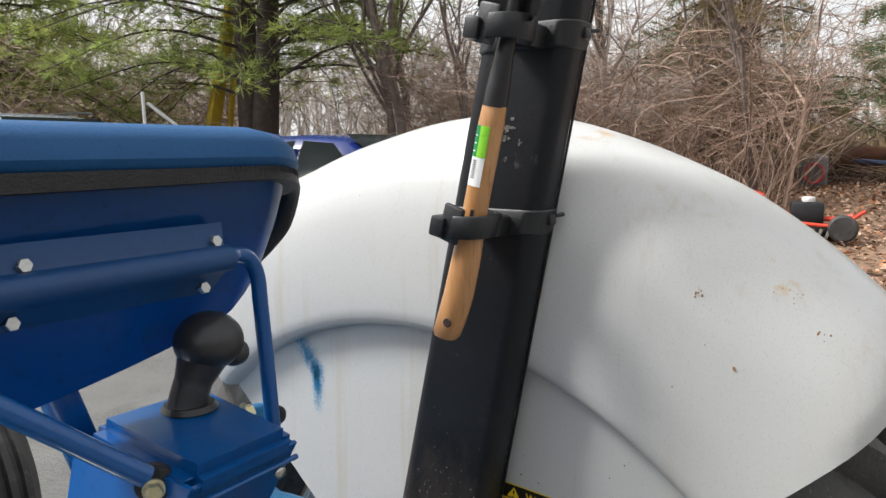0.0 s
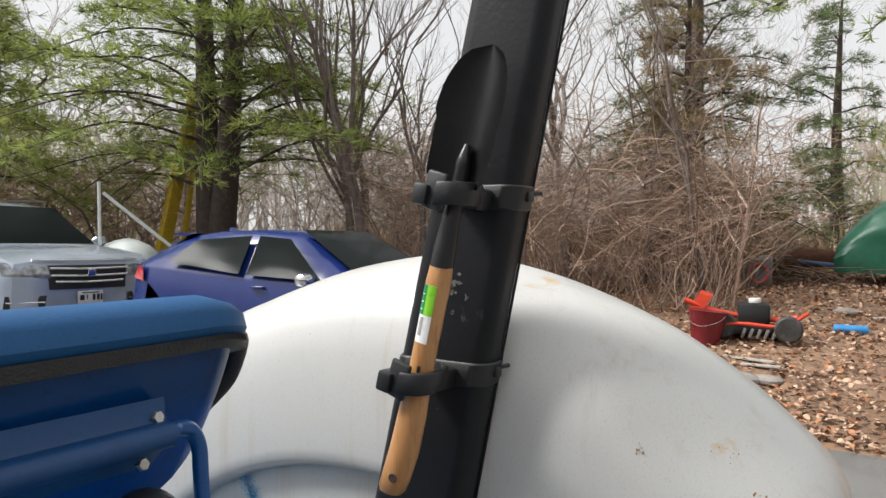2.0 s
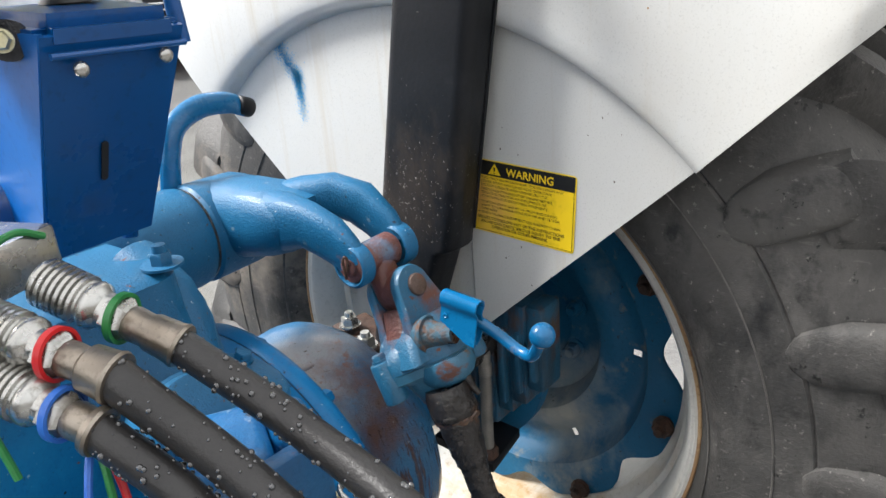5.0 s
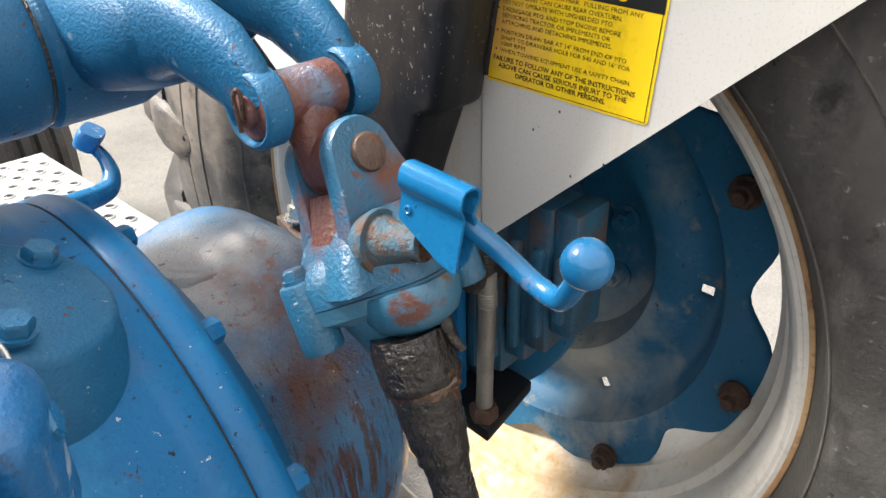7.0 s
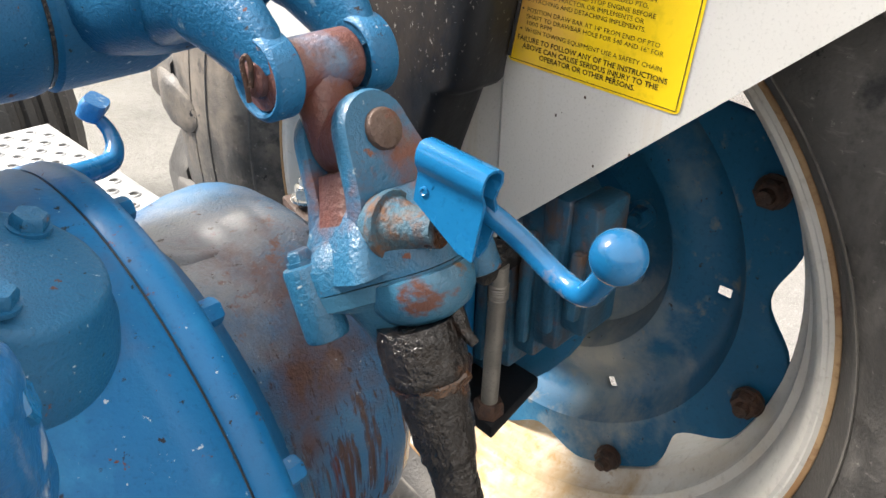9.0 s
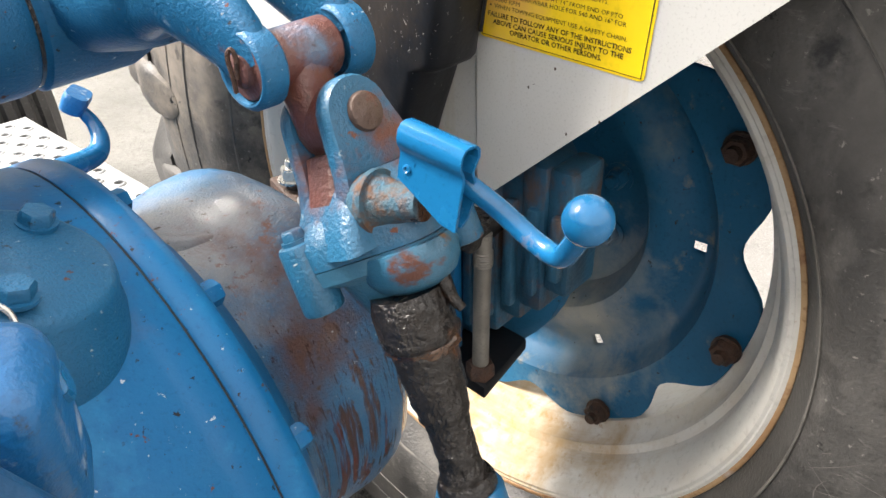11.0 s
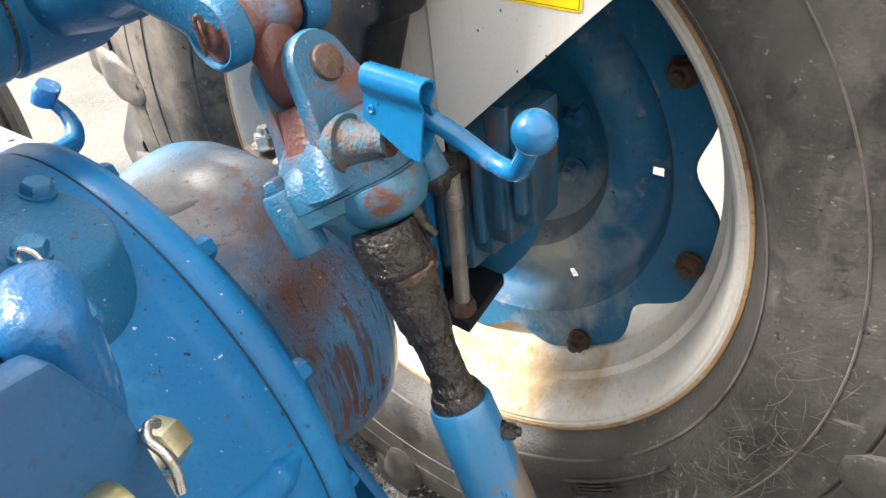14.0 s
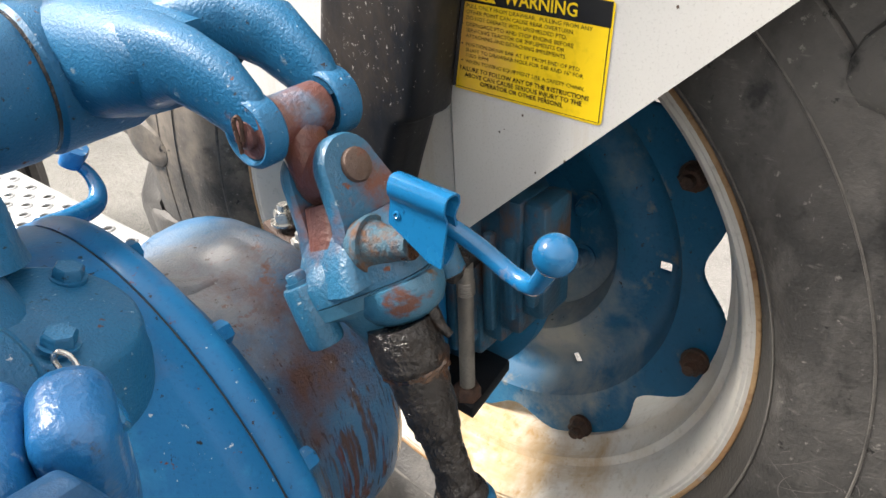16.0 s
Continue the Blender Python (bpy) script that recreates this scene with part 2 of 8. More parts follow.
M_RIMRUST = material("rusty_rim_lip", ((0.30, 0.17, 0.08), (0.42, 0.28, 0.15)), 14, (0.6, 0.8), bump=0.3, grain=160, stains=((RUST, 24, 0.55, 0.68, 0.85), ((0.6, 0.57, 0.5), 12, 0.6, 0.7, 0.6)))
# grey patch low on the disc: dirt, with brighter light painted into it too
M_DISC = material("wheel_disc_blue", ((0.007, 0.088, 0.185), (0.012, 0.112, 0.225)), 5, (0.44, 0.60), bump=0.12, grain=200,
                  stains=(((0.33, 0.335, 0.31), 7, 0.44, 0.78, 0.6, (1, 1, 1), (0.89, -0.10, 0.50, 0.22, 0.26)), ((0.10, 0.17, 0.22), 9, 0.56, 0.76, 0.6), ((0.22, 0.21, 0.18), 26, 0.60, 0.75, 0.7), ((0.26, 0.28, 0.27), 10, 0.52, 0.72, 0.7, (1, 1, 1), (0.86, -0.10, 0.37, 0.14, 0.12)), ((0.03, 0.028, 0.025), 90, 0.65, 0.69, 0.8)), spec=0.3)
M_RUSTY = material("rusted_iron", ((0.030, 0.016, 0.011), (0.070, 0.034, 0.021)), 40, (0.5, 0.8), bump=0.6, grain=300, stains=(((0.015, 0.011, 0.010), 60, 0.52, 0.66, 0.6), ((0.14, 0.06, 0.03), 70, 0.62, 0.72, 0.8)))
M_REDIRON = material("red_oxide_link", ((0.115, 0.034, 0.024), (0.098, 0.046, 0.040)), 22, (0.34, 0.52), bump=0.4, grain=260,
                     stains=(((0.085, 0.15, 0.235), 16, 0.48, 0.62, 0.42, (1, 1, 1), (0.465, -0.115, 0.958, 0.036, 0.12)), (RUST, 30, 0.56, 0.70, 0.8), ((0.04, 0.02, 0.016), 50, 0.62, 0.71, 0.7)), coat=0.2)
M_PINEND = material("worn_brown_pin", ((0.085, 0.052, 0.040), (0.12, 0.085, 0.070)), 60, (0.4, 0.6), 0.2, bump=0.4, grain=320, stains=(((0.14, 0.05, 0.03), 60, 0.52, 0.66, 0.7), ((0.10, 0.14, 0.17), 50, 0.62, 0.72, 0.5)))
M_GREASE = material("greasy_black_screw_tube", ((0.0065, 0.0052, 0.0048), (0.017, 0.0135, 0.0115)), 40, (0.16, 0.36), bump=1.0, grain=240,
                    stains=(((0.075, 0.030, 0.009), 26, 0.50, 0.62, 0.10, (1, 1, 1), (0.455, -0.225, 0.785, 0.034, 0.20)), ((0.045, 0.019, 0.009), 14, 0.60, 0.70, 0.15), ((0.075, 0.066, 0.058), 130, 0.64, 0.74, 0.3)), coat=0.25)
M_STEEL = material("zinc_plated_steel", ((0.40, 0.395, 0.37), (0.54, 0.535, 0.51)), 30, (0.18, 0.36), 0.9, bump=0.06, grain=300, stains=(((0.20, 0.16, 0.11), 30, 0.6, 0.75, 0.6),))
M_FERRULE = material("bronze_tinted_steel", ((0.24, 0.205, 0.165), (0.34, 0.30, 0.25)), 26, (0.24, 0.42), 0.85, bump=0.1, grain=300, stains=(((0.11, 0.08, 0.055), 30, 0.56, 0.72, 0.5),))
M_BRASS = material("yellow_zinc_hardware", ((0.50, 0.45, 0.24), (0.58, 0.57, 0.46)), 30, (0.24, 0.42), 0.85, bump=0.06, grain=300, stains=(((0.3, 0.32, 0.22), 22, 0.58, 0.75, 0.5),))
M_ROD = material("dull_grey_rod", ((0.17, 0.16, 0.145), (0.25, 0.235, 0.21)), 30, (0.4, 0.6), 0.5, bump=0.2, grain=300)
M_HOSE = material("wet_black_hose", ((0.022, 0.021, 0.021), (0.035, 0.033, 0.032)), 18, (0.3, 0.45), bump=0.15, grain=420)
M_DROP = material("water_drop", ((0.035, 0.036, 0.038), (0.05, 0.052, 0.055)), 10, (0.02, 0.04), bump=0, grain=50, coat=1.0, spec=0.9)
M_GALV = material("galvanised_perforated_plate", ((0.40, 0.41, 0.42), (0.50, 0.51, 0.52)), 12, (0.35, 0.5), 0.6, bump=0.1, grain=150)
M_KNOB = material("black_lever_knob", ((0.014, 0.014, 0.015), (0.024, 0.024, 0.025)), 20, (0.34, 0.48), bump=0.08, grain=260, coat=0.12)
M_REDP = material("red_plastic", ((0.62, 0.015, 0.02), (0.5, 0.02, 0.02)), 20, (0.3, 0.4), bump=0.02)
M_GREENP = material("green_plastic", ((0.02, 0.16, 0.04), (0.03, 0.2, 0.05)), 20, (0.3, 0.45), bump=0.02)
M_BLUEP = material("blue_cable_tie", ((0.03, 0.12, 0.5), (0.04, 0.16, 0.55)), 20, (0.3, 0.45), bump=0.02)
M_YELLOW = material("yellow_decal_vinyl", ((0.86, 0.62, 0.012), (0.80, 0.565, 0.015)), 9, (0.28, 0.4), bump=0.02, grain=100, stains=(((0.72, 0.42, 0.10), 8, 0.50, 0.72, 0.5, (1, 1, 1), (0.645, -0.115, 0.95, 0.07, 0.16)), ((0.55, 0.36, 0.08), 14, 0.70, 0.82, 0.6),))
M_INK_SHADE = material("black_print_and_hole_shade", ((0.012, 0.012, 0.012), (0.016, 0.016, 0.016)), 20, (0.3, 0.45), bump=0)
M_LIME = material("lime_label", ((0.20, 0.56, 0.02), (0.24, 0.6, 0.03)), 20, (0.35, 0.45), bump=0)
M_FOREST = material("dark_green_label", ((0.01, 0.17, 0.05), (0.012, 0.2, 0.06)), 20, (0.35, 0.45), bump=0)
M_PAPER = material("white_label", ((0.8, 0.8, 0.78), (0.75, 0.75, 0.73)), 20, (0.4, 0.5), bump=0)
M_SPRAY = material("blue_overspray", ((0.03, 0.30, 0.62), (0.10, 0.40, 0.68)), 20, (0.4, 0.5), bump=0)

# ---------------------------------------------------------------- shape helpers
X_AX = Vector((1, 0, 0))


def thing(name, at, label, category, group="", kind=""):
    ob = new(name)
    ob.location = at
    ob.empty_display_size = 0.1
    return tagged(ob, label, category, group, kind)


def part(name, bm, mat, parent=None, label="", smooth=True):
    """Links a bmesh, drawn in world metres, as one mesh under a thing or a part."""
    bmesh.ops.recalc_face_normals(bm, faces=bm.faces)
    me = bpy.data.meshes.new(name)
    bm.to_mesh(me)
    bm.free()
    mats = mat if isinstance(mat, (list, tuple)) else [mat]
    for m in mats:
        me.materials.append(m)
    if smooth:
        me.polygons.foreach_set("use_smooth", [True] * len(me.polygons))
        me.set_sharp_from_angle(angle=radians(38))
    ob = new(name, me)
    if parent is not None:
        ob.parent = parent
        base = Vector(parent.location) if parent.parent is None else Vector((0, 0, 0))
        ob.matrix_parent_inverse = Matrix.Translation(-base)
    if label:
        ob["label"] = label
    return ob


def frame_of(d, up=(0, 0, 1)):
    """A turn whose z axis is d."""
    d = Vector(d).normalized()
    u = Vector(up)
    if abs(d.dot(u.normalized())) > 0.97:
        u = Vector((0, 1, 0))
    x = u.cross(d).normalized()
    y = d.cross(x)
    return Matrix((x, y, d)).transposed()


def lathe(profile, at, d, segs=48, a0=0.0, a1=360.0, wave=None, bm=None, up=(0, 0, 1)):
    """Turns (along, radius) pairs round the axis d through at."""
    bm = bm or bmesh.new()
    rot, at = frame_of(d, up), Vector(at)
    full = abs(a1 - a0) >= 359.9
    count = segs if full else segs + 1
    rings = []
    for i in range(count):
        a = radians(a0 + (a1 - a0) * i / segs)
        ring = []
        for k, (s, r) in enumerate(profile):
            rr = wave(k, a, r) if wave else r
            ring.append(bm.verts.new(at + rot @ Vector((rr * math.cos(a), rr * math.sin(a), s))))
        rings.append(ring)
    for i in range(segs):
        p, q = rings[i], rings[(i + 1) % count]
        for k in range(len(profile) - 1):
            if profile[k][1] < 1e-6 and profile[k + 1][1] < 1e-6:
                continue
            try:
                bm.faces.new((p[k], q[k], q[k + 1], p[k + 1]))
            except ValueError:
                pass
    bmesh.ops.remove_doubles(bm, verts=bm.verts, dist=1e-6)
    return bm


def rod(a, b, r, r2=None, segs=20, round_=0.0, bm=None):
    """A closed round bar from a to b, with softened ends."""
    a, b = Vector(a), Vector(b)
    r2 = r if r2 is None else r2
    h = (b - a).length
    e = min(round_, r * 0.9, r2 * 0.9, h * 0.45)
    if e > 0:
        prof = [(0, 0), (0, r - e), (e * 0.3, r - e * 0.3), (e, r), (h - e, r2), (h - e * 0.3, r2 - e * 0.3), (h, r2 - e), (h, 0)]
    else:
        prof = [(0, 0), (0, r), (h, r2), (h, 0)]
    return lathe(prof, a, b - a, segs, bm=bm)


def smooth_line(points, n=8):
    """Catmull-Rom through the points."""
    pts = [Vector(p) for p in points]
    pts = [2 * pts[0] - pts[1]] + pts + [2 * pts[-1] - pts[-2]]
    out = []
    for i in range(1, len(pts) - 2):
        p0, p1, p2, p3 = pts[i - 1:i + 3]
        for k in range(n):
            t = k / n
            out.append(0.5 * ((2 * p1) + (p2 - p0) * t + (2 * p0 - 5 * p1 + 4 * p2 - p3) * t * t + (3 * p1 - p0 - 3 * p2 + p3) * t ** 3))
    out.append(pts[-2])
    return out


def sweep(points, radius, segs=14, n=8, cap=True, bm=None, flat=1.0, up=(0, 0, 1)):
    """A tube along a smooth line; radius is a number or one for each given point."""
    bm = bm or bmesh.new()
    line = smooth_line(points, n) if n > 1 else [Vector(p) for p in points]
    m = len(line)
    rings = []
    side = None
    for i, p in enumerate(line):
        d = (line[min(i + 1, m - 1)] - line[max(i - 1, 0)]).normalized()
        if side is None:
            side = frame_of(d, up).col[0].copy()
        side = (side - d * side.dot(d)).normalized()
        other = d.cross(side)
        if isinstance(radius, (list, tuple)):
            u = i / (m - 1) * (len(radius) - 1)
            k = min(int(u), len(radius) - 2)
            r = radius[k] + (radius[k + 1] - radius[k]) * (u - k)
        else:
            r = radius
        rings.append([bm.verts.new(p + side * math.cos(2 * math.pi * j / segs) * r * flat + other * math.sin(2 * math.pi * j / segs) * r) for j in range(segs)])
    for a, b in zip(rings, rings[1:]):
        for j in range(segs):
            bm.faces.new((a[j], a[(j + 1) % segs], b[(j + 1) % segs], b[j]))
    if cap:
        bm.faces.new(rings[0][::-1])
        bm.faces.new(rings[-1])
    return bm


def box(size, m, bevel=0.004, seg=2, bm=None):
    """A block of the given size at the pose m, edges rounded."""
    own = bmesh.new()
    bmesh.ops.create_cube(own, size=1.0, matrix=Matrix.Diagonal((*size, 1)))
    if bevel:
        bmesh.ops.bevel(own, geom=own.edges[:], offset=min(bevel, min(size) * 0.45), segments=seg, affect="EDGES", profile=0.5)
    own.transform(m)
    if bm is None:
        return own
    tmp = bpy.data.meshes.new("tmp")
    own.to_mesh(tmp)
    own.free()
    bm.from_mesh(tmp)
    bpy.data.meshes.remove(tmp)
    return bm


def plate(outline, thick, m, bevel=0.0, holes=(), bm=None):
    """A flat outline (x, y) of given thickness in the pose m, centred on its plane."""
    own = bmesh.new()
    low = [own.verts.new((x, y, -thick / 2)) for x, y in outline]
    f = own.faces.new(low)
    res = bmesh.ops.extrude_face_region(own, geom=[f])
    bmesh.ops.translate(own, verts=[v for v in res["geom"] if isinstance(v, bmesh.types.BMVert)], vec=(0, 0, thick))
    bmesh.ops.recalc_face_normals(own, faces=own.faces)
    if bevel:
        es = [e for e in own.edges if e.calc_face_angle(0) > radians(50)]
        bmesh.ops.bevel(own, geom=es, offset=bevel, segments=2, affect="EDGES", profile=0.5)
    own.transform(m)
    if bm is None:
        return own
    tmp = bpy.data.meshes.new("tmp")
    own.to_mesh(tmp)
    own.free()
    bm.from_mesh(tmp)
    bpy.data.meshes.remove(tmp)
    return bm


def arc(cx, cy, r, a0, a1, n=10):
    return [(cx + r * math.cos(radians(a0 + (a1 - a0) * i / n)), cy + r * math.sin(radians(a0 + (a1 - a0) * i / n))) for i in range(n + 1)]


def place(o, d, up=(0, 0, 1)):
    """A pose at o whose z axis is d."""
    return Matrix.Translation(o) @ frame_of(d, up).to_4x4()


def hexhead(at, d, across, high, washer=0.0, bm=None, shank=0.0):
    """A bolt head seen from outside: six flats, chamfered top, washer below."""
    bm = bm or bmesh.new()
    at, d = Vector(at), Vector(d).normalized()
    own = bmesh.new()
    r = across / math.sqrt(3)
    prof = [(0, 0), (0, r), (high * 0.8, r), (high, r * 0.84), (high, 0)]
    lathe(prof, at, d, 6, bm=own)
    if washer:
        lathe([(-0.0005, 0), (-0.0005, washer), (0.002, washer), (0.002, 0)], at, d, 24, bm=own)
    if shank:
        lathe([(high, 0), (high, shank), (high + shank, shank * 0.9), (high + shank, 0)], at, d, 14, bm=own)
    tmp = bpy.data.meshes.new("tmp")
    own.to_mesh(tmp)
    own.free()
    bm.from_mesh(tmp)
    bpy.data.meshes.remove(tmp)
    return bm


def ball(at, r, bm=None, sub=24, squash=(1, 1, 1)):
    own = bmesh.new()
    bmesh.ops.create_uvsphere(own, u_segments=sub, v_segments=max(6, sub // 2), radius=r, matrix=Matrix.Translation(at) @ Matrix.Diagonal((*squash, 1)))
    if bm is None:
        return own
    tmp = bpy.data.meshes.new("tmp")
    own.to_mesh(tmp)
    own.free()
    bm.from_mesh(tmp)
    bpy.data.meshes.remove(tmp)
    return bm


def loft(rings, bm=None, cap=True, closed=True):
    """Skins rings of equally many points."""
    bm = bm or bmesh.new()
    vs = [[bm.verts.new(p) for p in ring] for ring in rings]
    n = len(vs[0])
    for a, b in zip(vs, vs[1:]):
        for j in range(n if closed else n - 1):
            bm.faces.new((a[j], a[(j + 1) % n], b[(j + 1) % n], b[j]))
    if cap and closed:
        bm.faces.new(vs[0][::-1])
        bm.faces.new(vs[-1])
    return bm


def oval(c, d, w, h, n=20, up=(0, 0, 1), p=2.6):
    """A superellipse ring across d."""
    rot = frame_of(d, up)
    out = []
    for j in range(n):
        a = 2 * math.pi * j / n
        ca, sa = math.cos(a), math.sin(a)
        out.append(Vector(c) + rot @ Vector((math.copysign(abs(ca) ** (2 / p), ca) * w / 2, math.copysign(abs(sa) ** (2 / p), sa) * h / 2, 0)))
    return out


def ring_box(cx, cy, w, h, r, n=5):
    """A rounded rectangle as (u, v) points."""
    out = []
    for sx, sy, a in ((1, 1, 0), (-1, 1, 90), (-1, -1, 180), (1, -1, 270)):
        out += arc(cx + sx * (w / 2 - r), cy + sy * (h / 2 - r), r, a, a + 90, n)
    return out


def ground_z(x, y):
    rho = math.hypot(x, y)
    return -0.06 + 0.04 * max(0.0, rho - 1.8) * (1 if rho < 14 else 14 / rho) + 0.14 * min(max(0.0, x - 5.2), 4.1)

# ---------------------------------------------------------------- tractor
HUB = Vector((0, 0.005, 0.628))
tractor = thing("tractor", (0, 0.8, -0.06), "blue utility tractor with white fenders, wet and weathered, parked on asphalt", "tractor")


def on_wheel(x, r, polar):
    """A point by its distance out, its radius from the axle and its angle (0 straight back, 90 up)."""
    a = radians(polar)
    return Vector((x, HUB.y - r * math.cos(a), HUB.z + r * math.sin(a)))


# rear wheel
wheel = part("rear_wheel", lathe([(0.86, 0.0), (0.86, 0.07), (0.868, 0.085), (0.935, 0.09), (0.935, 0.0)], HUB, X_AX, 40), M_DISC, tractor, "blue rear wheel hub")


def tyre_profile(xs):
    half = [(0.765, 0.366), (0.752, 0.384), (0.735, 0.394), (0.716, 0.405), (0.703, 0.424), (0.699, 0.452), (0.696, 0.50), (0.697, 0.528),
            (0.7005, 0.531), (0.698, 0.534), (0.700, 0.565), (0.709, 0.60), (0.73, 0.632), (0.775, 0.652), (0.85, 0.662)]
    full = half + [(1.822 - x, r) for x, r in reversed(half)]
    return [(x + xs, r) for x, r in full]


tyre_bm = lathe(tyre_profile(0), HUB, X_AX, 120)


def lug_into(bm, start, side, n_lean=24):
    """One slanting tread bar that climbs from the middle of the tread over the shoulder."""
    stations = []
    for i, (x, lean, rb, rt, w) in enumerate(((0.945, -4, 0.655, 0.700, 0.046), (0.88, 5, 0.655, 0.704, 0.048), (0.81, 13, 0.65, 0.704, 0.052), (0.75, 19, 0.63, 0.698, 0.056),
                                              (0.715, 22.5, 0.60, 0.684, 0.060), (0.704, 23.8, 0.60, 0.668, 0.060))):
        xx = x if side < 0 else 1.822 - x
        ring = []
        for r, ws in ((rb, 0.62), (rt - 0.012, 0.52), (rt, 0.40), (rt, -0.40), (rt - 0.012, -0.52), (rb, -0.62)):
            a = radians(start + lean) + ws * w / max(r, 0.3)
            push = 0.0
            ring.append((xx + push, HUB.y - r * math.cos(a), HUB.z + r * math.sin(a)))
        stations.append(ring)
    loft(stations, bm)


def nose_into(bm, polar, side):
    """The rounded end of a tread bar that runs down the sidewall."""
    rows = []
    for r, w, proud, lean in ((0.655, 0.070, 0.020, -1.2), (0.62, 0.078, 0.020, -0.4), (0.59, 0.080, 0.018, 0.2), (0.56, 0.074, 0.015, 0.5), (0.54, 0.064, 0.012, 0.6), (0.527, 0.046, 0.008, 0.6), (0.518, 0.022, 0.003, 0.6)):
        wall = 0.6975 if r < 0.57 else 0.6975 + (r - 0.57) ** 2 * 3.2
        row = []
        for ws, up in ((0.5, -0.006), (0.44, 0.45), (0.34, 0.85), (0.18, 1.0), (-0.18, 1.0), (-0.34, 0.85), (-0.44, 0.45), (-0.5, -0.006)):
            a = radians(polar + lean) + ws * w / r
            x = wall - proud * 0.6 * up if up > 0 else wall + 0.006
            row.append((x if side < 0 else 1.822 - x, HUB.y - r * math.cos(a), HUB.z + r * math.sin(a)))
        rows.append(row)
    loft(rows, bm)


LUG0 = 11.1
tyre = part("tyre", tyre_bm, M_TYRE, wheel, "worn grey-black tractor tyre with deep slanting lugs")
for i in range(21):
    for start, side in ((i * 360 / 21 + LUG0, -1), (i * 360 / 21 + LUG0 + 8.6, 1)):
        bar = bmesh.new()
        lug_into(bar, start, side)
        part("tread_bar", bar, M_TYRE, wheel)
    nose = bmesh.new()
    nose_into(nose, i * 360 / 21 + LUG0 + 25.3, -1)
    part("tread_bar_end", nose, M_TYRE, wheel)
# moulded rings and panel on the sidewall
mould = lathe([(0.6965, 0.4855), (0.6952, 0.4862), (0.6952, 0.4872), (0.6965, 0.4880)], HUB, X_AX, 120)
lathe([(0.7165, 0.4045), (0.714, 0.4052), (0.713, 0.4066), (0.7145, 0.4075)], HUB, X_AX, 120, bm=mould)
part("moulded_ring", mould, M_SCUFF, tyre, "pale scuffed moulding line")
panel = bmesh.new()
for r0, r1, p0, p1 in ((0.424, 0.4258, -60, -36), (0.452, 0.4538, -60, -36), (0.424, 0.4538, -60, -59.6), (0.424, 0.4538, -36.4, -36)):
    lathe([(0.7025, r0), (0.6985, r0), (0.6965, r1), (0.7015, r1)], HUB, X_AX, 16, 180 - p0, 180 - p1, bm=panel)
for k in range(3):
    lathe([(0.7012, 0.4315 + k * 0.0055), (0.6982, 0.4318 + k * 0.0055), (0.6975, 0.434 + k * 0.0055), (0.7002, 0.4345 + k * 0.0055)], HUB, X_AX, 10, 180 + 58, 180 + 51 - (k % 2) * 2, bm=panel)
part("moulded_panel", panel, M_TYRE, tyre)

scuff = bmesh.new()
rq = random.Random(77)
for _ in range(260):
    r, p = rq.uniform(0.43, 0.513), rq.gauss(-29, 14)
    ln = rq.uniform(0.008, 0.06)
    head, bend, w = rq.uniform(0, 6.28), rq.gauss(0, 0.35), rq.uniform(0.00014, 0.0004)
    c = on_wheel(0, r, p)
    line = []
    for k in range(7):
        s = ln * (k / 6 - 0.5)
        a = head + bend * (k / 6 - 0.5)
        line.append((c.y + s * math.cos(a), c.z + s * math.sin(a)))
    side_ = []
    for k, (y, z) in enumerate(line):
        rr = math.hypot(y - HUB.y, z - HUB.z)
        x = 0.6953 if rr > 0.47 else 0.6953 + (0.47 - rr) * 0.07
        f = w * math.sin(math.pi * (k + 0.3) / 6.6)
        a = head + bend * (k / 6 - 0.5) + math.pi / 2
        side_.append((scuff.verts.new((x, y + f * math.cos(a), z + f * math.sin(a))), scuff.verts.new((x, y - f * math.cos(a), z - f * math.sin(a)))))
    if max(math.hypot(y - HUB.y, z - HUB.z) for y, z in line) < 0.516:
        for (a0, b0), (a1, b1) in zip(side_, side_[1:]):
            scuff.faces.new((a0, a1, b1, b0))
bmesh.ops.delete(scuff, geom=[v for v in scuff.verts if not v.link_faces], context="VERTS")
tagged(part("scuffing", scuff, material("pale_scuff", ((0.10, 0.095, 0.088), (0.16, 0.152, 0.14)), 30, (0.7, 0.85), bump=0), tyre, "fine pale scratches", smooth=False), kind="stuff")

rim_prof = [(0.772, 0.374), (0.764, 0.381), (0.757, 0.381), (0.752, 0.377), (0.752, 0.370), (0.757, 0.364), (0.772, 0.360), (0.782, 0.352), (0.802, 0.349),
            (0.812, 0.346), (0.818, 0.337), (0.832, 0.334), (0.842, 0.330), (0.85, 0.321), (0.87, 0.3185), (0.95, 0.3185), (0.972, 0.322), (0.985, 0.345), (1.03, 0.352),
            (1.052, 0.362), (1.066, 0.372), (1.066, 0.381), (1.056, 0.383), (1.048, 0.372), (1.03, 0.362), (0.98, 0.355), (0.965, 0.330), (0.85, 0.330), (0.80, 0.357), (0.772, 0.374)]
part("rim", lathe(rim_prof, HUB, X_AX, 128), M_RIM, wheel, "cream-white steel rim with brown rust stains")
part("rim_lip", lathe([(0.7605, 0.3825), (0.7555, 0.3835), (0.7512, 0.3805), (0.7506, 0.3755), (0.7522, 0.3735)], HUB, X_AX, 128), M_RIM, wheel, "cream rim edge")
